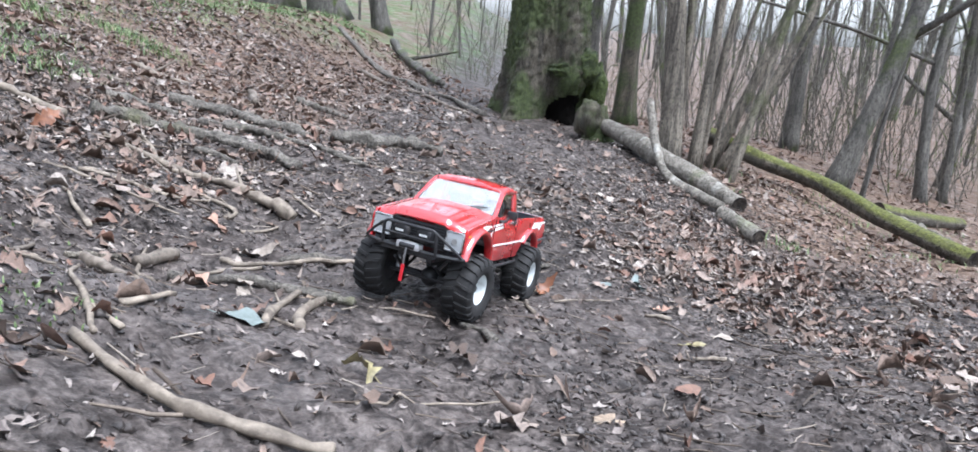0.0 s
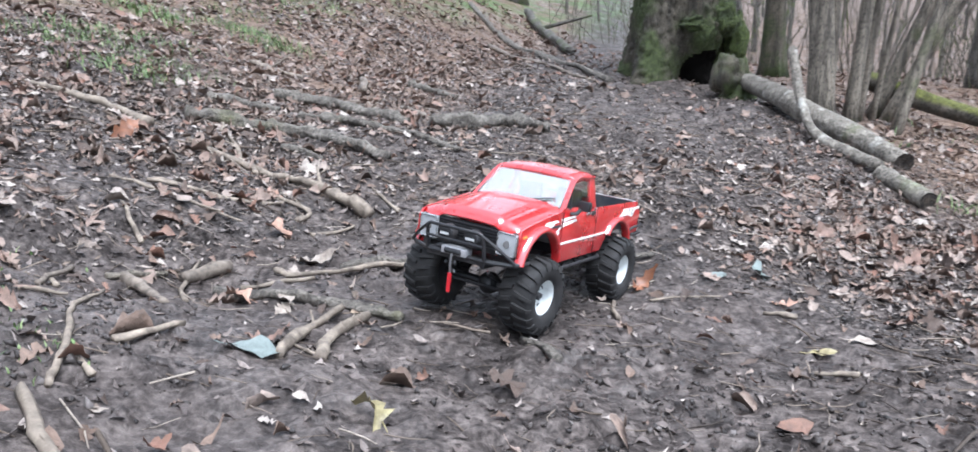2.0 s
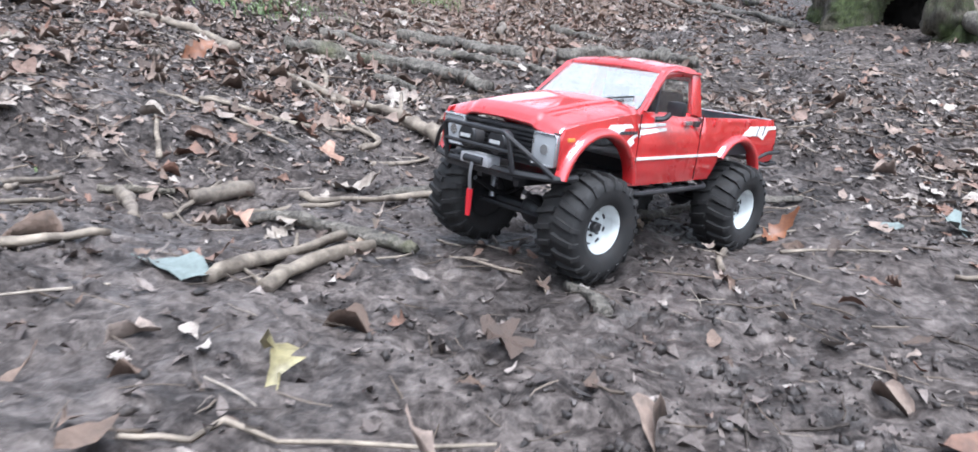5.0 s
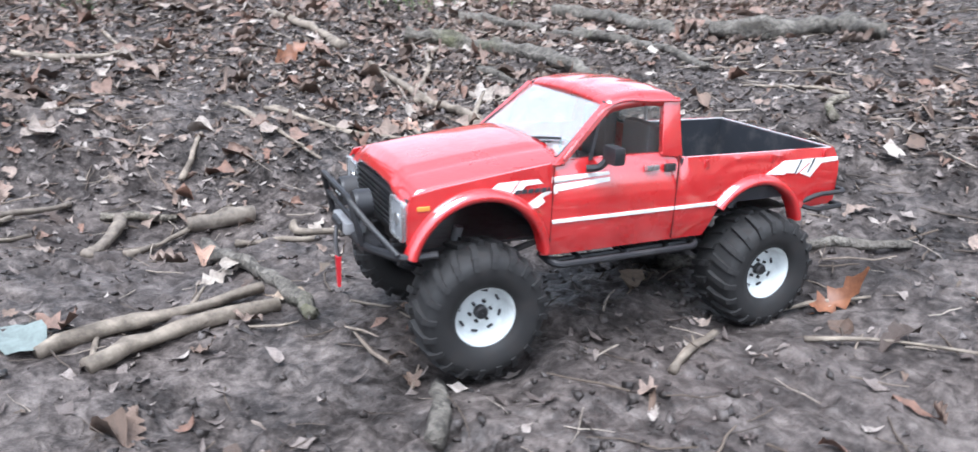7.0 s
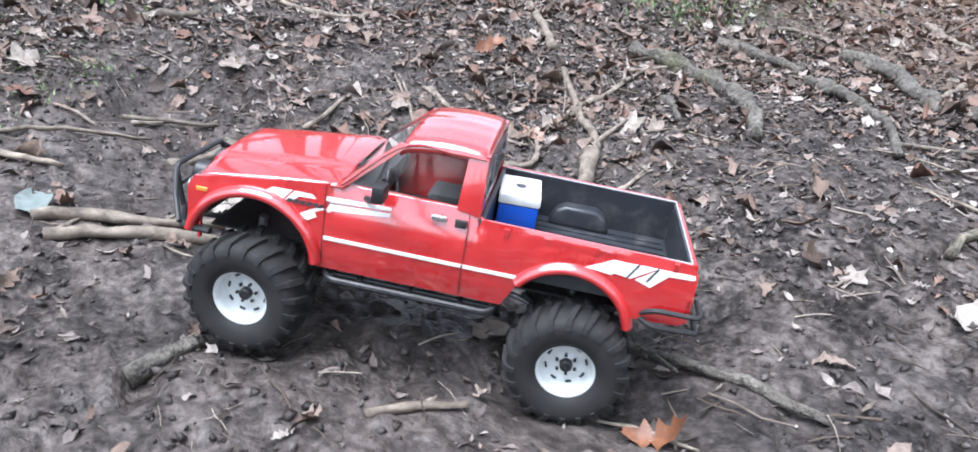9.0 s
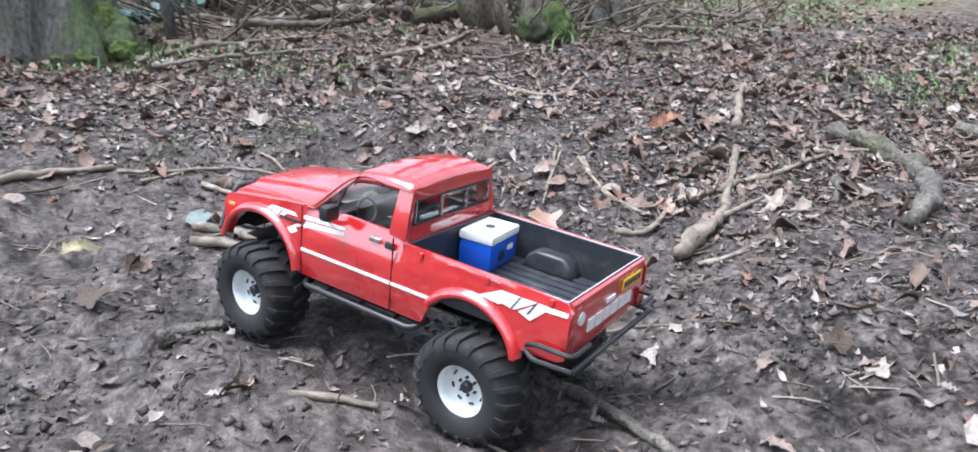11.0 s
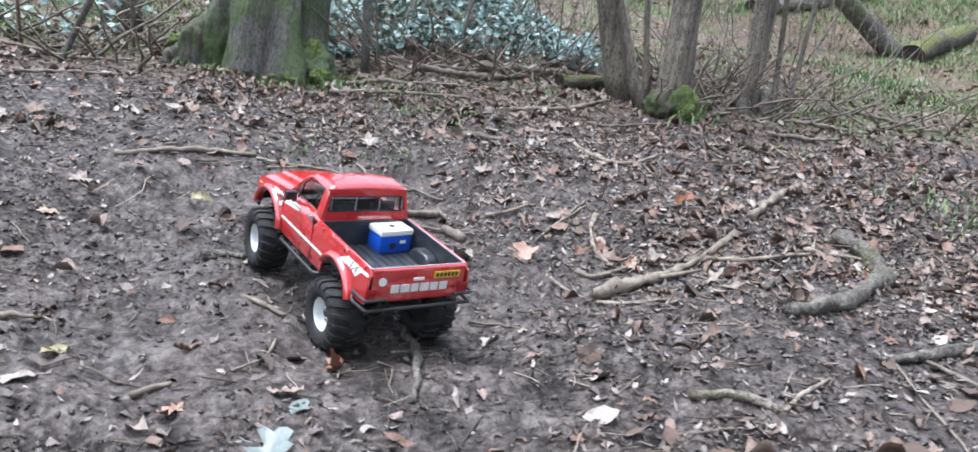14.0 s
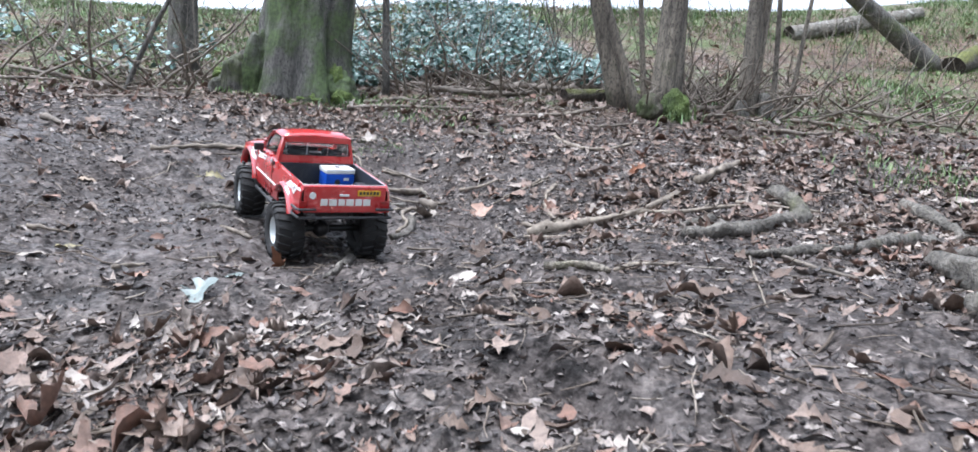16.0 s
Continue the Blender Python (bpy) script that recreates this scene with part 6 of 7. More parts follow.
def flank(s):
    """The painted side from tail to nose, cut out round both wheels."""
    xs = sorted(set([round(x, 5) for x in np.linspace(-0.2345, 0.2005, 88)] + [p[0] for p in TOP] + [-0.0468]))
    bm, rows = bmesh.new(), []
    for x in xs:
        low = along(SILL, x)
        for (cx, cz), r in ((FA, 0.056), (RA, 0.053)):
            if abs(x - cx) < r:
                low = max(low, cz + math.sqrt(r * r - (x - cx) ** 2))
        high = max(along(TOP, x), low + 0.001)
        col = []
        for k in range(9):
            z = low + (high - low) * k / 8
            # waist crease, soft shoulder and the rolled rail of the bed
            y = 0.0845 - lean_in(x, z) - 0.0012 * math.exp(-((z - 0.1510) / 0.0022) ** 2) * (x < -0.048) - 0.0016 * (x < 0.07) * max(0.0, (z - high + 0.004) / 0.004)
            col.append((x, y, z))
        rows.append([bm.verts.new((a, s * b, c)) for a, b, c in col] + [bm.verts.new((a, s * (b - 0.0032), c)) for a, b, c in col[::-1]])
    n = len(rows[0])
    for p, q in zip(rows, rows[1:]):
        for k in range(n):
            bm.faces.new((p[k], p[(k + 1) % n], q[(k + 1) % n], q[k]))
    bm.faces.new(rows[0])
    bm.faces.new(rows[-1][::-1])
    return bm


for s, word in ((1, "left"), (-1, "right")):
    part("side_panel", flank(s), PAINT, truck)
    # rounded arch flares, shut lines, trim and stripes
    for c, r, a0, a1 in ((FA, 0.0575, 174, 14), (RA, 0.0545, 166, 37)):
        bm = bmesh.new()
        prof = [(-0.0035, 0.078), (-0.0035, 0.0895), (-0.0010, 0.0920), (0.0025, 0.0912), (0.0058, 0.0850), (0.005, 0.080)]
        rows = []
        for i in range(25):
            a = radians(a0 + (a1 - a0) * i / 24)
            rows.append([bm.verts.new((c[0] + (r + d) * math.cos(a), s * y, c[1] + (r + d) * math.sin(a))) for d, y in prof])
        for p, q in zip(rows, rows[1:]):
            for i in range(len(prof) - 1):
                bm.faces.new((p[i], p[i + 1], q[i + 1], q[i]))
        part("wheel_arch_flare", bm, PAINT, truck, smooth_shade=True)
    y = 0.0850
    for x0, x1 in ((-0.0415, 0.0785), (-0.0995, -0.0430)):
        part("side_trim", box(x0, x1, s * y - 0.0006, s * y + 0.0008, 0.1160, 0.1188), DECAL, truck, "thin white side trim strip")

    def mark(pts, mat, nm, lab="", proud=0.0):
        bm = prism(pts, s * (y + 0.0002 + proud), s * (y - 0.0012), lambda x, z: lean_in(x, z))
        part(nm, bm, mat, truck, lab)

    mark([(0.1350, 0.1470), (0.1265, 0.1528), (0.1090, 0.1533), (0.1170, 0.1440)], DECAL, "stripe", "white slanted stripe")
    mark([(0.1150, 0.1440), (0.1072, 0.1532), (0.0240, 0.1537), (0.0240, 0.1514), (0.1030, 0.1492), (0.1060, 0.1462)], DECAL, "stripe", "white stripe along the door")
    mark([(0.0850, 0.1425), (0.0800, 0.1470), (0.0240, 0.1492), (0.0240, 0.1462), (0.0740, 0.1420)], DECAL, "stripe", "white stripe along the door")
    mark([(0.1050, 0.1330), (0.0865, 0.1428), (0.0735, 0.1415), (0.0930, 0.1305)], DECAL, "stripe", "white slanted stripe")
    for k in range(6):
        mark([(0.1120 - 0.0058 * k, 0.1462), (0.1132 - 0.0058 * k, 0.1432), (0.1088 - 0.0058 * k, 0.1432), (0.1078 - 0.0058 * k, 0.1462)], DARKMARK, "decal_bar", proud=0.0004)
    for k, (a, b) in enumerate(((-0.1650, -0.1850), (-0.1870, -0.2010))):
        mark([(a + 0.022, 0.1395), (a, 0.1500), (b, 0.1500), (b + 0.020, 0.1375)], DECAL, "stripe", "worn white slanted stripe")
    mark([(-0.1850, 0.1375), (-0.2030, 0.1500), (-0.2320, 0.1500), (-0.2320, 0.1465), (-0.2110, 0.1455), (-0.1980, 0.1330)], DECAL, "stripe", "worn white slanted stripe")
    for a in (-0.1858, -0.2020):
        dz = -0.0045
        mark([(a + 0.0085, 0.1425 + dz), (a + 0.0010, 0.1502), (a - 0.0006, 0.1502), (a + 0.0068, 0.1425 + dz)], DARKMARK, "decal_bar", proud=0.0003)
    part("shut_line", box(-0.0429, -0.0423, s * 0.0835, s * 0.0852, 0.090, 0.164), SEAM, truck)
    part("shut_line", box(0.0792, 0.0797, s * 0.0835, s * 0.0851, 0.090, 0.1645), SEAM, truck)
    part("door_handle", box(-0.0240, -0.0110, s * 0.0790, s * 0.0832, 0.1520, 0.1565), CHROME, truck, "chrome door handle", bevel=0.0008)
    part("door_lock", box(-0.0410, -0.0310, s * 0.0790, s * 0.0832, 0.1500, 0.1565), BLACK, truck, "black door catch", bevel=0.0008)
    part("side_marker", box(0.1830, 0.1930, s * 0.0815, s * 0.0852, 0.1370, 0.1405), AMBER, truck, "amber side marker lamp", bevel=0.0006)
    for x in (-0.075, -0.150, -0.215):
        part("rail_hook", box(x - 0.002, x + 0.002, s * 0.079, s * 0.0835, 0.1500, 0.1575), PAINT, truck, bevel=0.0006)
    # rock slider of two tubes with struts
    slider = part("rock_slider", polyrod([(0.078, s * 0.066, 0.084), (0.074, s * 0.086, 0.0795), (-0.072, s * 0.086, 0.0795), (-0.078, s * 0.066, 0.084)], 0.0030), BLACK, truck)
    part("slider_tube", rod([(0.07, s * 0.072, 0.0785), (-0.07, s * 0.072, 0.0785)], 0.0026), BLACK, slider)
    for x in (0.045, 0.0, -0.045):
        part("slider_strut", rod([(x, s * 0.03, 0.083), (x, s * 0.086, 0.0795)], 0.0022), BLACK, slider)

# the one door mirror
mirror = part("door_mirror", box(0.026, 0.037, 0.085, 0.104, 0.164, 0.179), BLACK, truck, "black door mirror", bevel=0.003)
part("mirror_stem", rod([(0.046, 0.079, 0.158), (0.039, 0.086, 0.160), (0.034, 0.090, 0.167)], 0.0030), BLACK, mirror)


def sheet(fn, u, v, thick=0.0025):
    """A curved panel: fn(u, v) gives a place; thick: its depth downwards."""
    bm = bmesh.new()
    top = [[bm.verts.new(fn(a, b)) for b in v] for a in u]
    low = [[bm.verts.new(Vector(fn(a, b)) - Vector((0, 0, thick))) for b in v] for a in u]
    for i in range(len(u) - 1):
        for j in range(len(v) - 1):
            bm.faces.new((top[i][j], top[i][j + 1], top[i + 1][j + 1], top[i + 1][j]))
            bm.faces.new((low[i][j], low[i + 1][j], low[i + 1][j + 1], low[i][j + 1]))
    for i in range(len(u) - 1):
        for j, flip in ((0, 1), (len(v) - 1, 0)):
            q = (top[i][j], top[i + 1][j], low[i + 1][j], low[i][j])
            bm.faces.new(q if flip else q[::-1])
    for j in range(len(v) - 1):
        for i, flip in ((0, 0), (len(u) - 1, 1)):
            q = (top[i][j], top[i][j + 1], low[i][j + 1], low[i][j])
            bm.faces.new(q if flip else q[::-1])
    return bm


def hood_at(u, v):
    x = 0.0665 + 0.134 * u
    y = v * 0.0785
    z = 0.1690 - 0.0155 * u ** 1.35 - 0.0105 * max(0, u - 0.93) / 0.07
    z += 0.0050 * (1 - v * v) - 0.0050 * max(0, abs(v) - 0.5) ** 2 / 0.25
    z += 0.0022 * smooth(abs(v), 0.62, 0.55) * smooth(u, 0.02, 0.1) - 0.0012 * math.exp(-((abs(v) - 0.66) / 0.02) ** 2)
    return (x, y, float(z))


part("hood", sheet(hood_at, np.linspace(0, 1, 26), np.linspace(-1, 1, 41)), PAINT, truck, smooth_shade=True)


def roof_at(u, v):
    x = 0.0245 - 0.0735 * u
    y = v * 0.0680
    e = max(0, abs(v) - 0.86) / 0.14
    f = max(0, 0.10 - u) / 0.10 + max(0, u - 0.92) / 0.08
    return (x, y, 0.2098 + 0.0022 * u + 0.0042 * (1 - v * v) + 0.0035 * math.sin(math.pi * u) - 0.0052 * e * e - 0.0035 * f * f + 0.0003 * math.cos(v * 14) * (1 - abs(v)))


cab = part("roof", sheet(roof_at, np.linspace(0, 1, 22), np.linspace(-1, 1, 31), 0.005), PAINT, truck, smooth_shade=True)


def beam(a, b, wide, deep):
    """A square bar from a to b; wide along x, deep along y."""
    bm = bmesh.new()
    v = []
    for p in (a, b):
        v += [bm.verts.new((p[0] + i * wide / 2, p[1] + j * deep / 2, p[2])) for i, j in ((-1, -1), (1, -1), (1, 1), (-1, 1))]
    for i in range(4):
        bm.faces.new((v[i], v[(i + 1) % 4], v[4 + (i + 1) % 4], v[4 + i]))
    bm.faces.new(v[:4][::-1])
    bm.faces.new(v[4:])
    return bm


for s in (1, -1):
    part("windscreen_pillar", beam((0.070, s * 0.0755, 0.1640), (0.0215, s * 0.0660, 0.2075), 0.0085, 0.0060), PAINT, cab, bevel=0.0012)
    part("rear_pillar", prism([(-0.0300, 0.163), (-0.0325, 0.209), (-0.0495, 0.2085), (-0.0510, 0.160)], s * 0.0778, s * 0.0715, lambda x, z: 0.0105 * (z - 0.160) / 0.05), PAINT, cab, bevel=0.0012)
    part("quarter_pillar", beam((0.0420, s * 0.0765, 0.1640), (0.0330, s * 0.0705, 0.1935), 0.0026, 0.0022), BLACK, cab)
    part("drip_rail", rod([(0.068, s * 0.0785, 0.1665), (0.0215, s * 0.0695, 0.2065), (-0.02, s * 0.0693, 0.2085), (-0.048, s * 0.0690, 0.2080)], 0.0012, 6), PAINT, cab)
    part("side_window", prism([(0.0640, 0.1650), (0.0230, 0.2045), (-0.0310, 0.2070), (-0.0300, 0.1650)], s * 0.0750, s * 0.0742, lambda x, z: 0.0085 * (z - 0.165) / 0.04), GLASS, cab, "scratched side window").visible_shadow = False
part("rear_cab_wall", box(-0.0500, -0.0465, -0.0725, 0.0725, 0.108, 0.1735), PAINT, cab, bevel=0.001)
part("rear_header", prism([(-0.0462, 0.1985), (-0.0460, 0.2100), (-0.0495, 0.2100), (-0.0498, 0.1985)], -0.0670, 0.0670), PAINT, cab)
frame_r = part("rear_window_frame", beam((-0.0500, 0.0, 0.1735), (-0.0500, 0.0, 0.1752), 0.0024, 0.128), BLACK, cab)
part("frame_rail", beam((-0.0500, 0.0, 0.1975), (-0.0500, 0.0, 0.1990), 0.0024, 0.124), BLACK, frame_r)
for y in (-0.063, -0.021, 0.021, 0.063):
    part("frame_bar", beam((-0.0500, y, 0.1735), (-0.0498, y * 0.98, 0.1990), 0.0022, 0.0018), CHROME, frame_r)
part("rear_window", box(-0.0490, -0.0484, -0.063, 0.063, 0.1740, 0.1985), GLASS, cab, "scratched rear window").visible_shadow = False
bm = bmesh.new()
ws = [bm.verts.new(p) for p in ((0.0705, -0.0725, 0.1665), (0.0705, 0.0725, 0.1665), (0.0225, 0.0640, 0.2075), (0.0225, -0.0640, 0.2075))]
ws2 = [bm.verts.new(v.co + Vector((-0.0012, 0, -0.0010))) for v in ws]
bm.faces.new(ws)
bm.faces.new(ws2[::-1])
for i in range(4):
    bm.faces.new((ws[i], ws2[i], ws2[(i + 1) % 4], ws[(i + 1) % 4]))
part("windscreen", bm, SCREEN, cab, "windscreen reflecting bare branches").visible_shadow = False
part("windscreen_seal", polyrod([(0.0705, -0.0725, 0.1668), (0.0705, 0.0725, 0.1668), (0.0227, 0.0640, 0.2078), (0.0227, -0.0640, 0.2078), (0.0705, -0.0725, 0.1668)], 0.0011, 6), BLACK, cab)
wiper = part("wiper", rod([(0.0755, 0.012, 0.1680), (0.0700, 0.030, 0.1705), (0.0640, 0.048, 0.1745)], 0.0010, 6), BLACK, cab, "black wiper arm")
part("wiper_blade", rod([(0.0665, 0.020, 0.1725), (0.0600, 0.058, 0.1790)], 0.0012, 6), BLACK, wiper)
part("cabin_floor", box(-0.046, 0.068, -0.074, 0.074, 0.098, 0.112), BLACK, cab)
part("dashboard", box(0.045, 0.068, -0.072, 0.072, 0.140, 0.160), BLACK, cab, bevel=0.003)
part("steering_wheel", rod([(0.036 + 0.004 * math.cos(a), 0.034 + 0.014 * math.sin(a), 0.160 + 0.012 * math.cos(a)) for a in np.linspace(0, 6.283, 13)], 0.0015, 6), BLACK, cab)
for y in (0.034, -0.034):
    part("seat_base", box(-0.030, 0.012, y - 0.022, y + 0.022, 0.112, 0.140), SEAT, cab, bevel=0.005)
    part("seat_back", box(-0.044, -0.030, y - 0.021, y + 0.021, 0.130, 0.185), SEAT, cab, bevel=0.005)

# load bed with its black liner
bed = part("bed_floor", box(-0.226, -0.050, -0.076, 0.076, 0.1135, 0.1165), BEDLINER, truck, "ribbed black bed liner")
for y in np.linspace(-0.062, 0.062, 10):
    part("floor_rib", box(-0.222, -0.054, y - 0.0035, y + 0.0035, 0.1163, 0.1180), BEDLINER, bed, bevel=0.0005)
for s in (1, -1):
    part("bed_wall", prism([(-0.050, 0.1150), (-0.050, 0.1592), (-0.2275, 0.1575), (-0.2275, 0.1150)], s * 0.0803, s * 0.0772, lean_in), BEDLINER, bed)
    bm = prism([(-0.105, 0.1165), (-0.112, 0.1325), (-0.121, 0.1375), (-0.152, 0.1375), (-0.161, 0.1325), (-0.168, 0.1165)], s * 0.0765, s * 0.0560)
    part("wheel_box", bm, BEDLINER, bed, bevel=0.0035, smooth_shade=True)
part("bed_front_wall", box(-0.0545, -0.0510, -0.0775, 0.0775, 0.1150, 0.1585), BEDLINER, bed)
part("bed_rear_wall", box(-0.2285, -0.2258, -0.0765, 0.0765, 0.1150, 0.1570), BEDLINER, bed)
# thin pale line laid along the bed rim as its highlight
part("bed_edge_glint", polyrod([(-0.0520, 0.0775, 0.1592), (-0.2280, 0.0775, 0.1580), (-0.2280, -0.0775, 0.1580), (-0.0520, -0.0775, 0.1592)], 0.0008, 6), EDGE_GLINT, bed, "painted highlight along the top edge of the bed")
part("bed_drain_cap", rod([(-0.195, 0.000, 0.1178), (-0.195, 0.000, 0.1196)], 0.0085, 16), BLACK, bed)
part("steel_plate", box(-0.095, -0.058, 0.050, 0.070, 0.1180, 0.1215), STEEL, bed, "bare metal plate in the bed")
tail = part("tailgate", prism([(-0.2290, 0.1085), (-0.2290, 0.1570), (-0.2310, 0.1585), (-0.2335, 0.1560), (-0.2345, 0.1085)], -0.0770, 0.0770), PAINT, truck, bevel=0.0010)
widths = (0.0125, 0.0145, 0.0120, 0.0145, 0.0125, 0.0135)
yy = 0.046
for i, w in enumerate(widths):
    part("logo_block", box(-0.2356, -0.2342, yy - w, yy, 0.1215, 0.1335), DECAL, tail, "white plain logo block", bevel=0.0)
    yy -= w + 0.0028
part("tailgate_handle", box(-0.2362, -0.2340, -0.006, 0.012, 0.1385, 0.1430), COOLWHITE, tail, "white tailgate handle", bevel=0.0008)
part("round_sticker", rod([(-0.2342, 0.061, 0.1395), (-0.2352, 0.061, 0.1395)], 0.0062, 18), COOLWHITE, tail, "round white sticker")
plate = part("number_plate", box(-0.2356, -0.2342, -0.066, -0.022, 0.1400, 0.1500), YELLOW, tail, "yellow number plate")
for i in range(6):
    part("plate_bar", box(-0.2360, -0.2352, -0.0625 + i * 0.0066, -0.0625 + i * 0.0066 + 0.0042, 0.1422, 0.1478), DARKMARK, plate)
for s in (1, -1):
    part("tail_lamp", box(-0.2352, -0.2290, s * 0.0690, s * 0.0845, 0.1105, 0.1290), REDLENS, truck, "dark red tail lamp", bevel=0.0012)
    corner = part("rear_bumper_hoop", polyrod([(-0.1965, s * 0.0830, 0.1085), (-0.2060, s * 0.0900, 0.1165), (-0.2440, s * 0.0900, 0.1165), (-0.2440, s * 0.0560, 0.1165)], 0.0024), BLACK, truck)
    part("hoop_leg", polyrod([(-0.1965, s * 0.0830, 0.1040), (-0.2060, s * 0.0900, 0.1010), (-0.2440, s * 0.0860, 0.1010)], 0.0024), BLACK, corner)
part("rear_bumper", rod([(-0.2440, -0.086, 0.1010), (-0.2440, 0.086, 0.1010)], 0.0027), BLACK, truck)

def turned(prof, n=36, close=False):
    """A profile of (y, r) spun about the y axis."""
    bm = bmesh.new()
    rows = [[bm.verts.new((r * math.cos(2 * math.pi * i / n), y, r * math.sin(2 * math.pi * i / n))) for y, r in prof] for i in range(n)]
    for i in range(n):
        p, q = rows[i], rows[(i + 1) % n]
        for j in range(len(prof) - 1):
            bm.faces.new((p[j], p[j + 1], q[j + 1], q[j]))
    bmesh.ops.remove_doubles(bm, verts=bm.verts, dist=1e-5)
    return bm


# nose: grille, lamps, winch bumper
nose = part("grille", box(0.1925, 0.1985, -0.0780, 0.0780, 0.1080, 0.1440), BLACK, truck)
for i in range(7):
    z = 0.1140 + i * 0.0044
    part("grille_slat", box(0.1975, 0.2015, -0.0480, 0.0480, z, z + 0.0020), BLACK, nose)
for s in (1, -1):
    lamp = part("headlamp", box(0.1950, 0.2020, s * 0.0500, s * 0.0790, 0.1120, 0.1420), LENS, truck, "clear square headlamp", bevel=0.0015)
    part("lamp_bezel", polyrod([(0.2022, s * 0.0500, 0.1120), (0.2022, s * 0.0790, 0.1120), (0.2022, s * 0.0790, 0.1420), (0.2022, s * 0.0500, 0.1420), (0.2022, s * 0.0500, 0.1125)], 0.0011, 6), CHROME, lamp)
    part("lamp_bulb", rod([(0.2015, s * 0.0645, 0.1270), (0.2028, s * 0.0645, 0.1270)], 0.0050, 14), CHROME, lamp)
bull = part("front_bumper", polyrod([(0.178, 0.0880, 0.1030), (0.205, 0.0860, 0.1020), (0.2230, 0.0480, 0.1015), (0.2230, -0.0480, 0.1015), (0.205, -0.0860, 0.1020), (0.178, -0.0880, 0.1030)], 0.0033), BLACK, truck, "black tube winch bumper")
part("bumper_plate", box(0.2080, 0.2240, -0.0480, 0.0480, 0.0940, 0.1010), BLACK, bull, bevel=0.0015)
part("bull_bar", polyrod([(0.2240, 0.0470, 0.1015), (0.2330, 0.0450, 0.1395), (0.2330, -0.0450, 0.1395), (0.2240, -0.0470, 0.1015)], 0.0026), BLACK, bull)
part("cross_tube", rod([(0.2295, 0.0455, 0.1215), (0.2295, -0.0455, 0.1215)], 0.0020), BLACK, bull)
for s in (1, -1):
    part("brace", polyrod([(0.2325, s * 0.0440, 0.1370), (0.2230, s * 0.0640, 0.1230), (0.2080, s * 0.0850, 0.1045)], 0.0023), BLACK, bull)
    part("bumper_stay", rod([(0.1850, s * 0.0400, 0.0960), (0.2090, s * 0.0520, 0.1000)], 0.0026), BLACK, bull)
    spot = part("spot_lamp", rod([(0.2110, s * 0.0210, 0.1270), (0.2225, s * 0.0210, 0.1270)], 0.0125, 22), BLACK, bull, "black round spot lamp")
    part("lamp_cover", turned([(0.0, 0.0122), (0.0022, 0.0112), (0.0034, 0.0070), (0.0036, 0.0003)], 22), BLACK, spot, "black spot lamp cover").matrix_basis = Matrix.Translation((0.2222, s * 0.0210, 0.1270)) @ Matrix.Rotation(-math.pi / 2, 4, "Z")
    part("cover_label", box(0.2252, 0.2262, s * 0.0210 - 0.0070, s * 0.0210 + 0.0070, 0.1255, 0.1290), COOLWHITE, spot, "white bar on a lamp cover")
winch = part("winch", box(0.2130, 0.2310, -0.0200, 0.0200, 0.1014, 0.1120), WINCH, bull, "grey steel winch", bevel=0.002)
part("winch_drum", rod([(0.2300, -0.0130, 0.1065), (0.2300, 0.0130, 0.1065)], 0.0042, 14), BLACK, winch)
part("winch_hook", rod([(0.2330, 0.0, 0.1040), (0.2340, 0.0, 0.0900), (0.2320, 0.0, 0.0760)], 0.0018, 6), STEEL, winch)
part("pull_strap", prism([(0.2302, 0.0770), (0.2345, 0.0770), (0.2335, 0.0500), (0.2310, 0.0500)], -0.0022, 0.0022), REDHOOK, winch, "red pull strap")

# chassis, axles and springs
frame_c = part("chassis_rail", box(-0.200, 0.195, 0.0230, 0.0300, 0.0830, 0.0960), BLACK, truck)
part("chassis_rail", box(-0.200, 0.195, -0.0300, -0.0230, 0.0830, 0.0960), BLACK, truck)
for x in (-0.19, -0.07, 0.06, 0.18):
    part("cross_member", box(x - 0.005, x + 0.005, -0.030, 0.030, 0.0850, 0.0940), BLACK, truck)
part("gearbox", box(-0.015, 0.030, -0.018, 0.018, 0.0690, 0.0900), BLACK, truck, bevel=0.003)
part("skid_plate", box(-0.020, 0.035, -0.028, 0.028, 0.0660, 0.0690), STEEL, truck, bevel=0.001)
part("inner_floor", box(-0.200, 0.190, -0.062, 0.062, 0.0965, 0.0985), BLACK, truck)
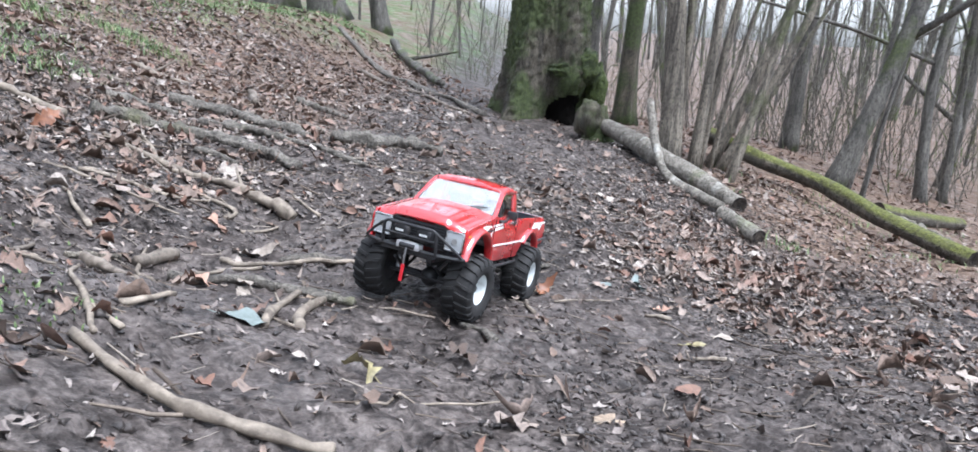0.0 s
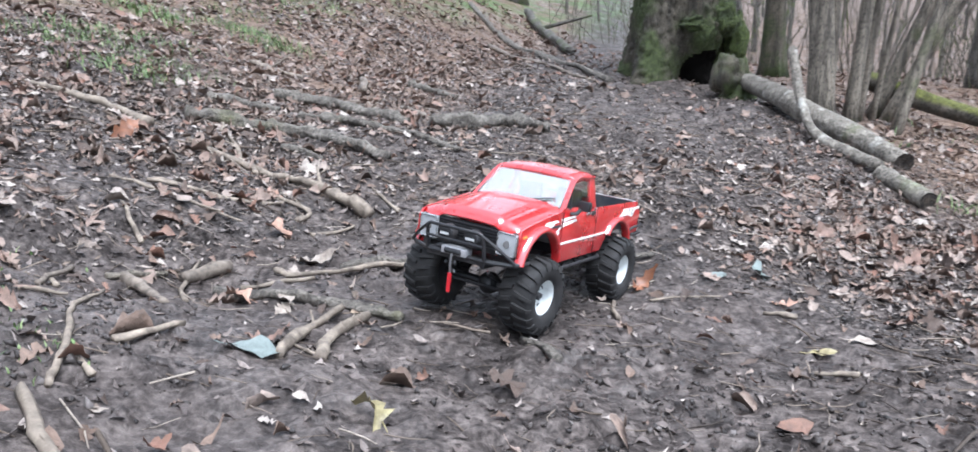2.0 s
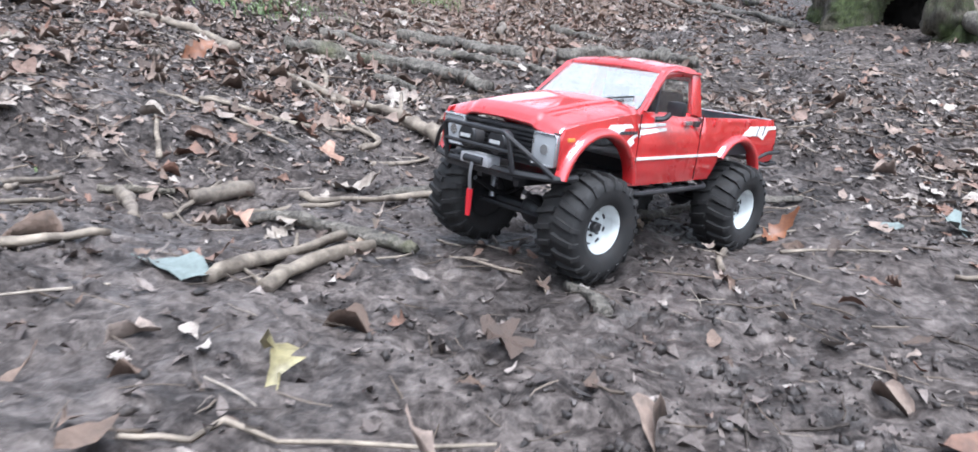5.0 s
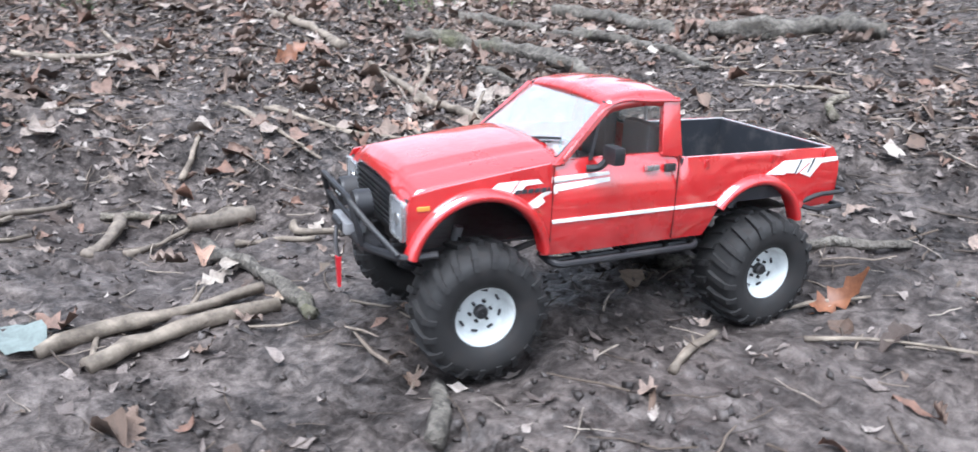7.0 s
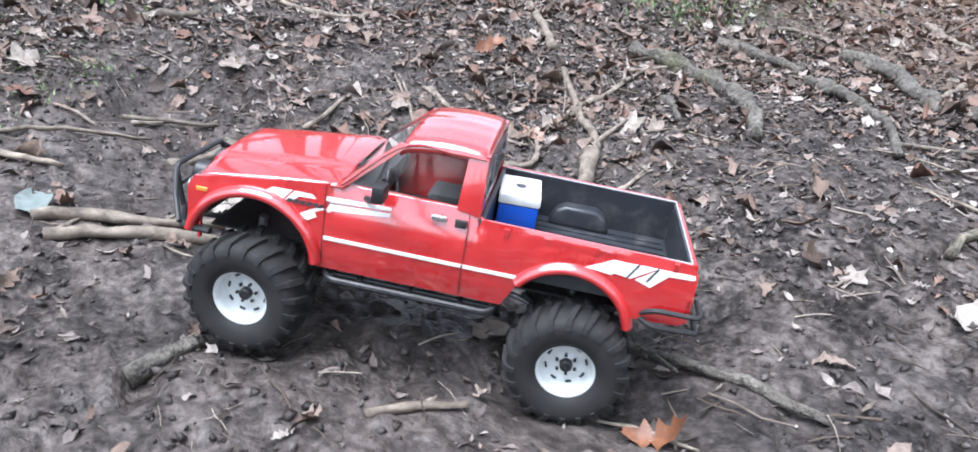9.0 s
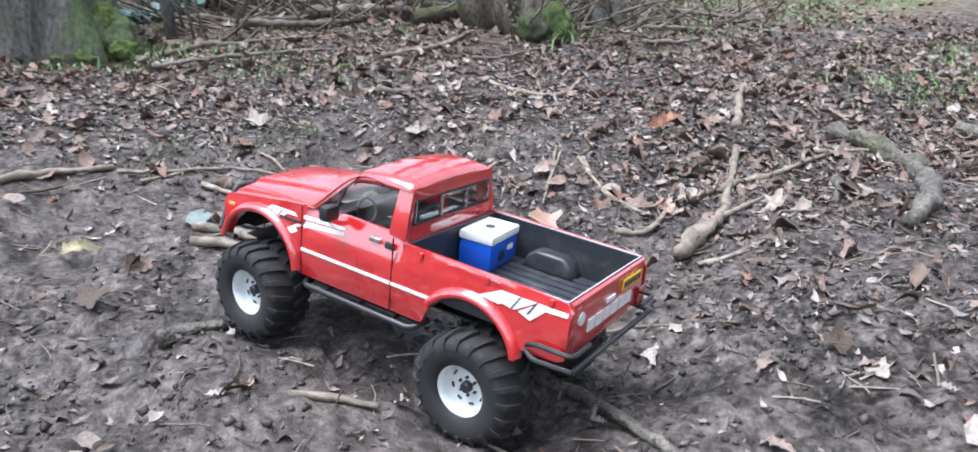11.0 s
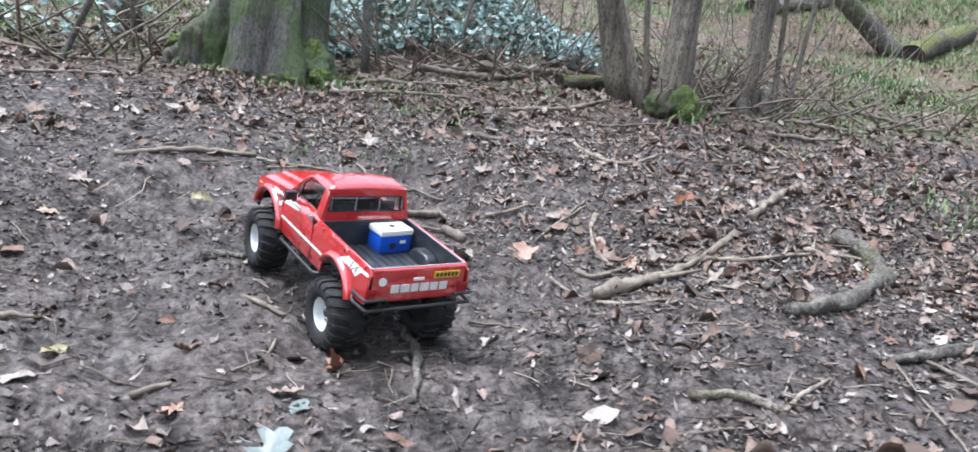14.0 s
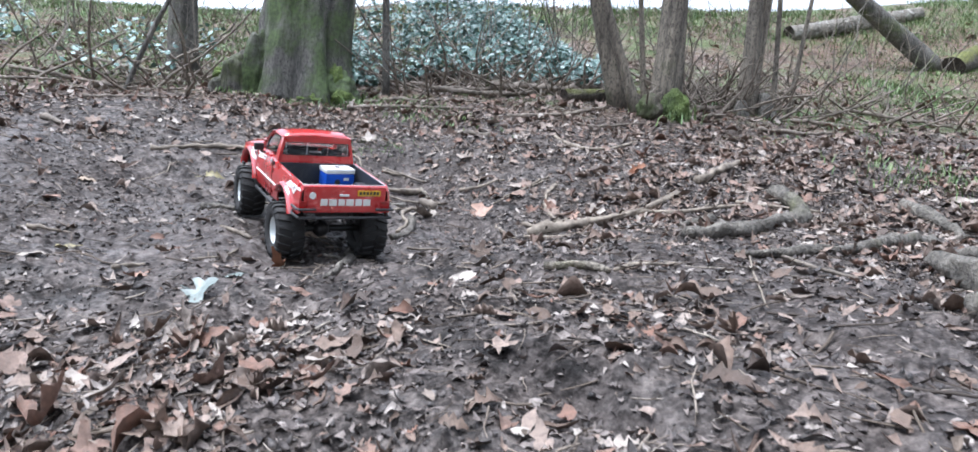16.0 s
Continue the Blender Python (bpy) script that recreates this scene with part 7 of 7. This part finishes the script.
for x in (0.1435, -0.1435):
    axle = part("axle", rod([(x, -0.066, 0.0515), (x, 0.066, 0.0515)], 0.0062, 10), BLACK, truck)
    bm = bmesh.new()
    bmesh.ops.create_icosphere(bm, subdivisions=3, radius=0.0165, matrix=Matrix.Translation((x, 0.012, 0.0515)))
    part("differential", bm, BLACK, axle, smooth_shade=True)
    part("drive_shaft", rod([(x * 0.88, 0.010, 0.054), (x * 0.15, 0.0, 0.074)], 0.0030, 8), STEEL, axle)
    for s in (1, -1):
        part("leaf_spring", rod([(x + 0.048, s * 0.036, 0.0790), (x, s * 0.036, 0.0590), (x - 0.048, s * 0.036, 0.0790)], 0.0028, 6), BLACK, axle)
        shock = part("shock_absorber", rod([(x + 0.010, s * 0.045, 0.0540), (x + 0.002, s * 0.050, 0.1100)], 0.0042, 10), STEEL, axle, "grey shock absorber")
        part("shock_spring", rod([(x + 0.010 - 0.008 * k / 40, s * (0.045 + 0.005 * k / 40) + 0.0058 * math.sin(k * 0.95), 0.062 + 0.044 * k / 40 + 0.0) for k in range(41)], 0.0011, 5, 121), BLACK, shock)
    part("steering_link", rod([(x + 0.018, -0.055, 0.0500), (x + 0.018, 0.055, 0.0500)], 0.0022, 6), BLACK, axle)


def tyre_bm():
    """A fat off-road tyre about the y axis, with rounded shoulders."""
    bm = bmesh.new()
    prof = [(-0.0190, 0.0255), (-0.0215, 0.0315), (-0.0228, 0.0390), (-0.0215, 0.0450), (-0.0180, 0.0480), (-0.0100, 0.0492), (0, 0.0494),
            (0.0100, 0.0492), (0.0180, 0.0480), (0.0215, 0.0450), (0.0228, 0.0390), (0.0215, 0.0315), (0.0190, 0.0255), (0.0150, 0.0250), (-0.0150, 0.0250)]
    prof = [(y * 1.16, r * 1.05 if r > 0.03 else r) for y, r in prof]
    n, rows = 48, []
    for i in range(n):
        a = 2 * math.pi * i / n
        rows.append([bm.verts.new((r * math.cos(a), y, r * math.sin(a))) for y, r in prof])
    for i in range(n):
        p, q = rows[i], rows[(i + 1) % n]
        for j in range(len(prof)):
            k = (j + 1) % len(prof)
            bm.faces.new((p[j], p[k], q[k], q[j]))
    return bm


def lug_mesh():
    """One tread lug that wraps the shoulder."""
    bm = bmesh.new()
    rows = []
    for y, r, dx in ((0.0015, 0.0488, -0.0040), (0.0105, 0.0487, -0.0010), (0.0178, 0.0476, 0.0018), (0.0218, 0.0445, 0.0030), (0.0228, 0.0405, 0.0030)):
        h = 0.0040 if y < 0.02 else 0.0014
        w = 0.0031 if y < 0.02 else 0.0026
        out = Vector((0, 0.0, 1)) if y < 0.015 else Vector((0, 0.75, 0.66)) if y < 0.0225 else Vector((0, 1, 0.1))
        c = Vector((dx, y * 1.16, r * 1.05))
        rows.append([bm.verts.new(c + Vector((-w, 0, 0)) - out * 0.002), bm.verts.new(c + Vector((-w * 0.8, 0, 0)) + out * h), bm.verts.new(c + Vector((w * 0.8, 0, 0)) + out * h), bm.verts.new(c + Vector((w, 0, 0)) - out * 0.002)])
    for p, q in zip(rows, rows[1:]):
        for i in range(3):
            bm.faces.new((p[i], p[i + 1], q[i + 1], q[i]))
    bm.faces.new(rows[0])
    bm.faces.new(rows[-1][::-1])
    bmesh.ops.recalc_face_normals(bm, faces=bm.faces)
    me = bpy.data.meshes.new("tread_lug")
    bm.to_mesh(me)
    bm.free()
    me.materials.append(RUBBER)
    return me


def build_wheel():
    tyre = part("wheel", tyre_bm(), RUBBER, truck, "fat muddy black off-road tyre on a white wheel", smooth_shade=True)
    lug = lug_mesh()
    for k in range(20):
        for mirrored in (0, 1):
            ob = link("tread_lug", lug, tyre)
            turn = Matrix.Rotation(2 * math.pi * (k + 0.5 * mirrored) / 20, 4, "Y")
            ob.matrix_local = turn @ Matrix.Diagonal((1, -1 if mirrored else 1, 1, 1))
    part("rim", turned([(0.0195, 0.0262), (0.0208, 0.0254), (0.0200, 0.0238), (0.0120, 0.0226), (0.0072, 0.0212), (0.0060, 0.0190), (0.0068, 0.0150), (0.0060, 0.0105), (0.0075, 0.0090), (0.0075, 0.0005)]), WHITE, tyre, "white steel dish rim", smooth_shade=True)
    part("rim_back", turned([(-0.0180, 0.0285), (-0.0180, 0.0060), (-0.0100, 0.0005)]), BLACK, tyre)
    part("hub_cap", turned([(0.0070, 0.0058), (0.0125, 0.0054), (0.0138, 0.0042), (0.0138, 0.0003)], 18), BLACK, tyre, "black hub cap")
    for k in range(6):
        a = 2 * math.pi * k / 6
        bm = turned([(0.0065, 0.0015), (0.0098, 0.0014), (0.0100, 0.0001)], 8)
        bmesh.ops.translate(bm, verts=bm.verts, vec=(0.0088 * math.cos(a), 0, 0.0088 * math.sin(a)))
        part("wheel_nut", bm, BLACK, tyre)
    for k in range(8):
        a = 2 * math.pi * (k + 0.5) / 8
        bm = box(-0.0010, 0.0010, 0.0060, 0.0076, -0.0026, 0.0026)
        bmesh.ops.transform(bm, verts=bm.verts, matrix=Matrix.Rotation(-a, 4, "Y") @ Matrix.Translation((0.0175, 0, 0)))
        part("rim_slot", bm, DARKMARK, tyre)
    return tyre


def turn_of(x, y, z, steer, spin, flip):
    return Matrix.Translation((x, y, z)) @ Matrix.Rotation(radians(steer), 4, "Z") @ Matrix.Rotation(math.pi if flip else 0, 4, "Z") @ Matrix.Rotation(radians(spin), 4, "Y")


wheel = build_wheel()
wheel.matrix_basis = turn_of(0.1415, 0.0815, 0.0515, -3, 10, False)
for x, y, z, steer, spin, flip in ((-0.1455, 0.0815, 0.0490, 0, 40, False), (0.1415, -0.0815, 0.0515, -3, 75, True), (-0.1455, -0.0815, 0.0490, 0, 20, True)):
    copy_thing(wheel, turn_of(x, y, z, steer, spin, flip))

# cool box riding in the bed
cooler = empty("cool_box", "small blue toy cool box with a white lid", "cool box", m=BODY @ Matrix.Translation((-0.0745, -0.036, 0.1181)) @ Matrix.Rotation(radians(4), 4, "Z"))
part("tub", box(-0.019, 0.019, -0.0295, 0.0295, 0.0, 0.0285), BLUE, cooler, bevel=0.0022)
lid = part("lid", box(-0.0200, 0.0200, -0.0305, 0.0305, 0.0287, 0.0385), COOLWHITE, cooler, "white lid", bevel=0.0026)
part("lid_recess", rod([(0.0, 0.0, 0.0382), (0.0, 0.0, 0.0392)], 0.0052, 16), SEAT, lid)
part("sticker", rod([(-0.0192, 0.006, 0.0125), (-0.0200, 0.006, 0.0125)], 0.0058, 14), DARKMARK, cooler, "dark round sticker")
part("label", box(-0.0199, -0.0191, -0.0180, -0.0070, 0.0155, 0.0210), COOLWHITE, cooler, "white label")
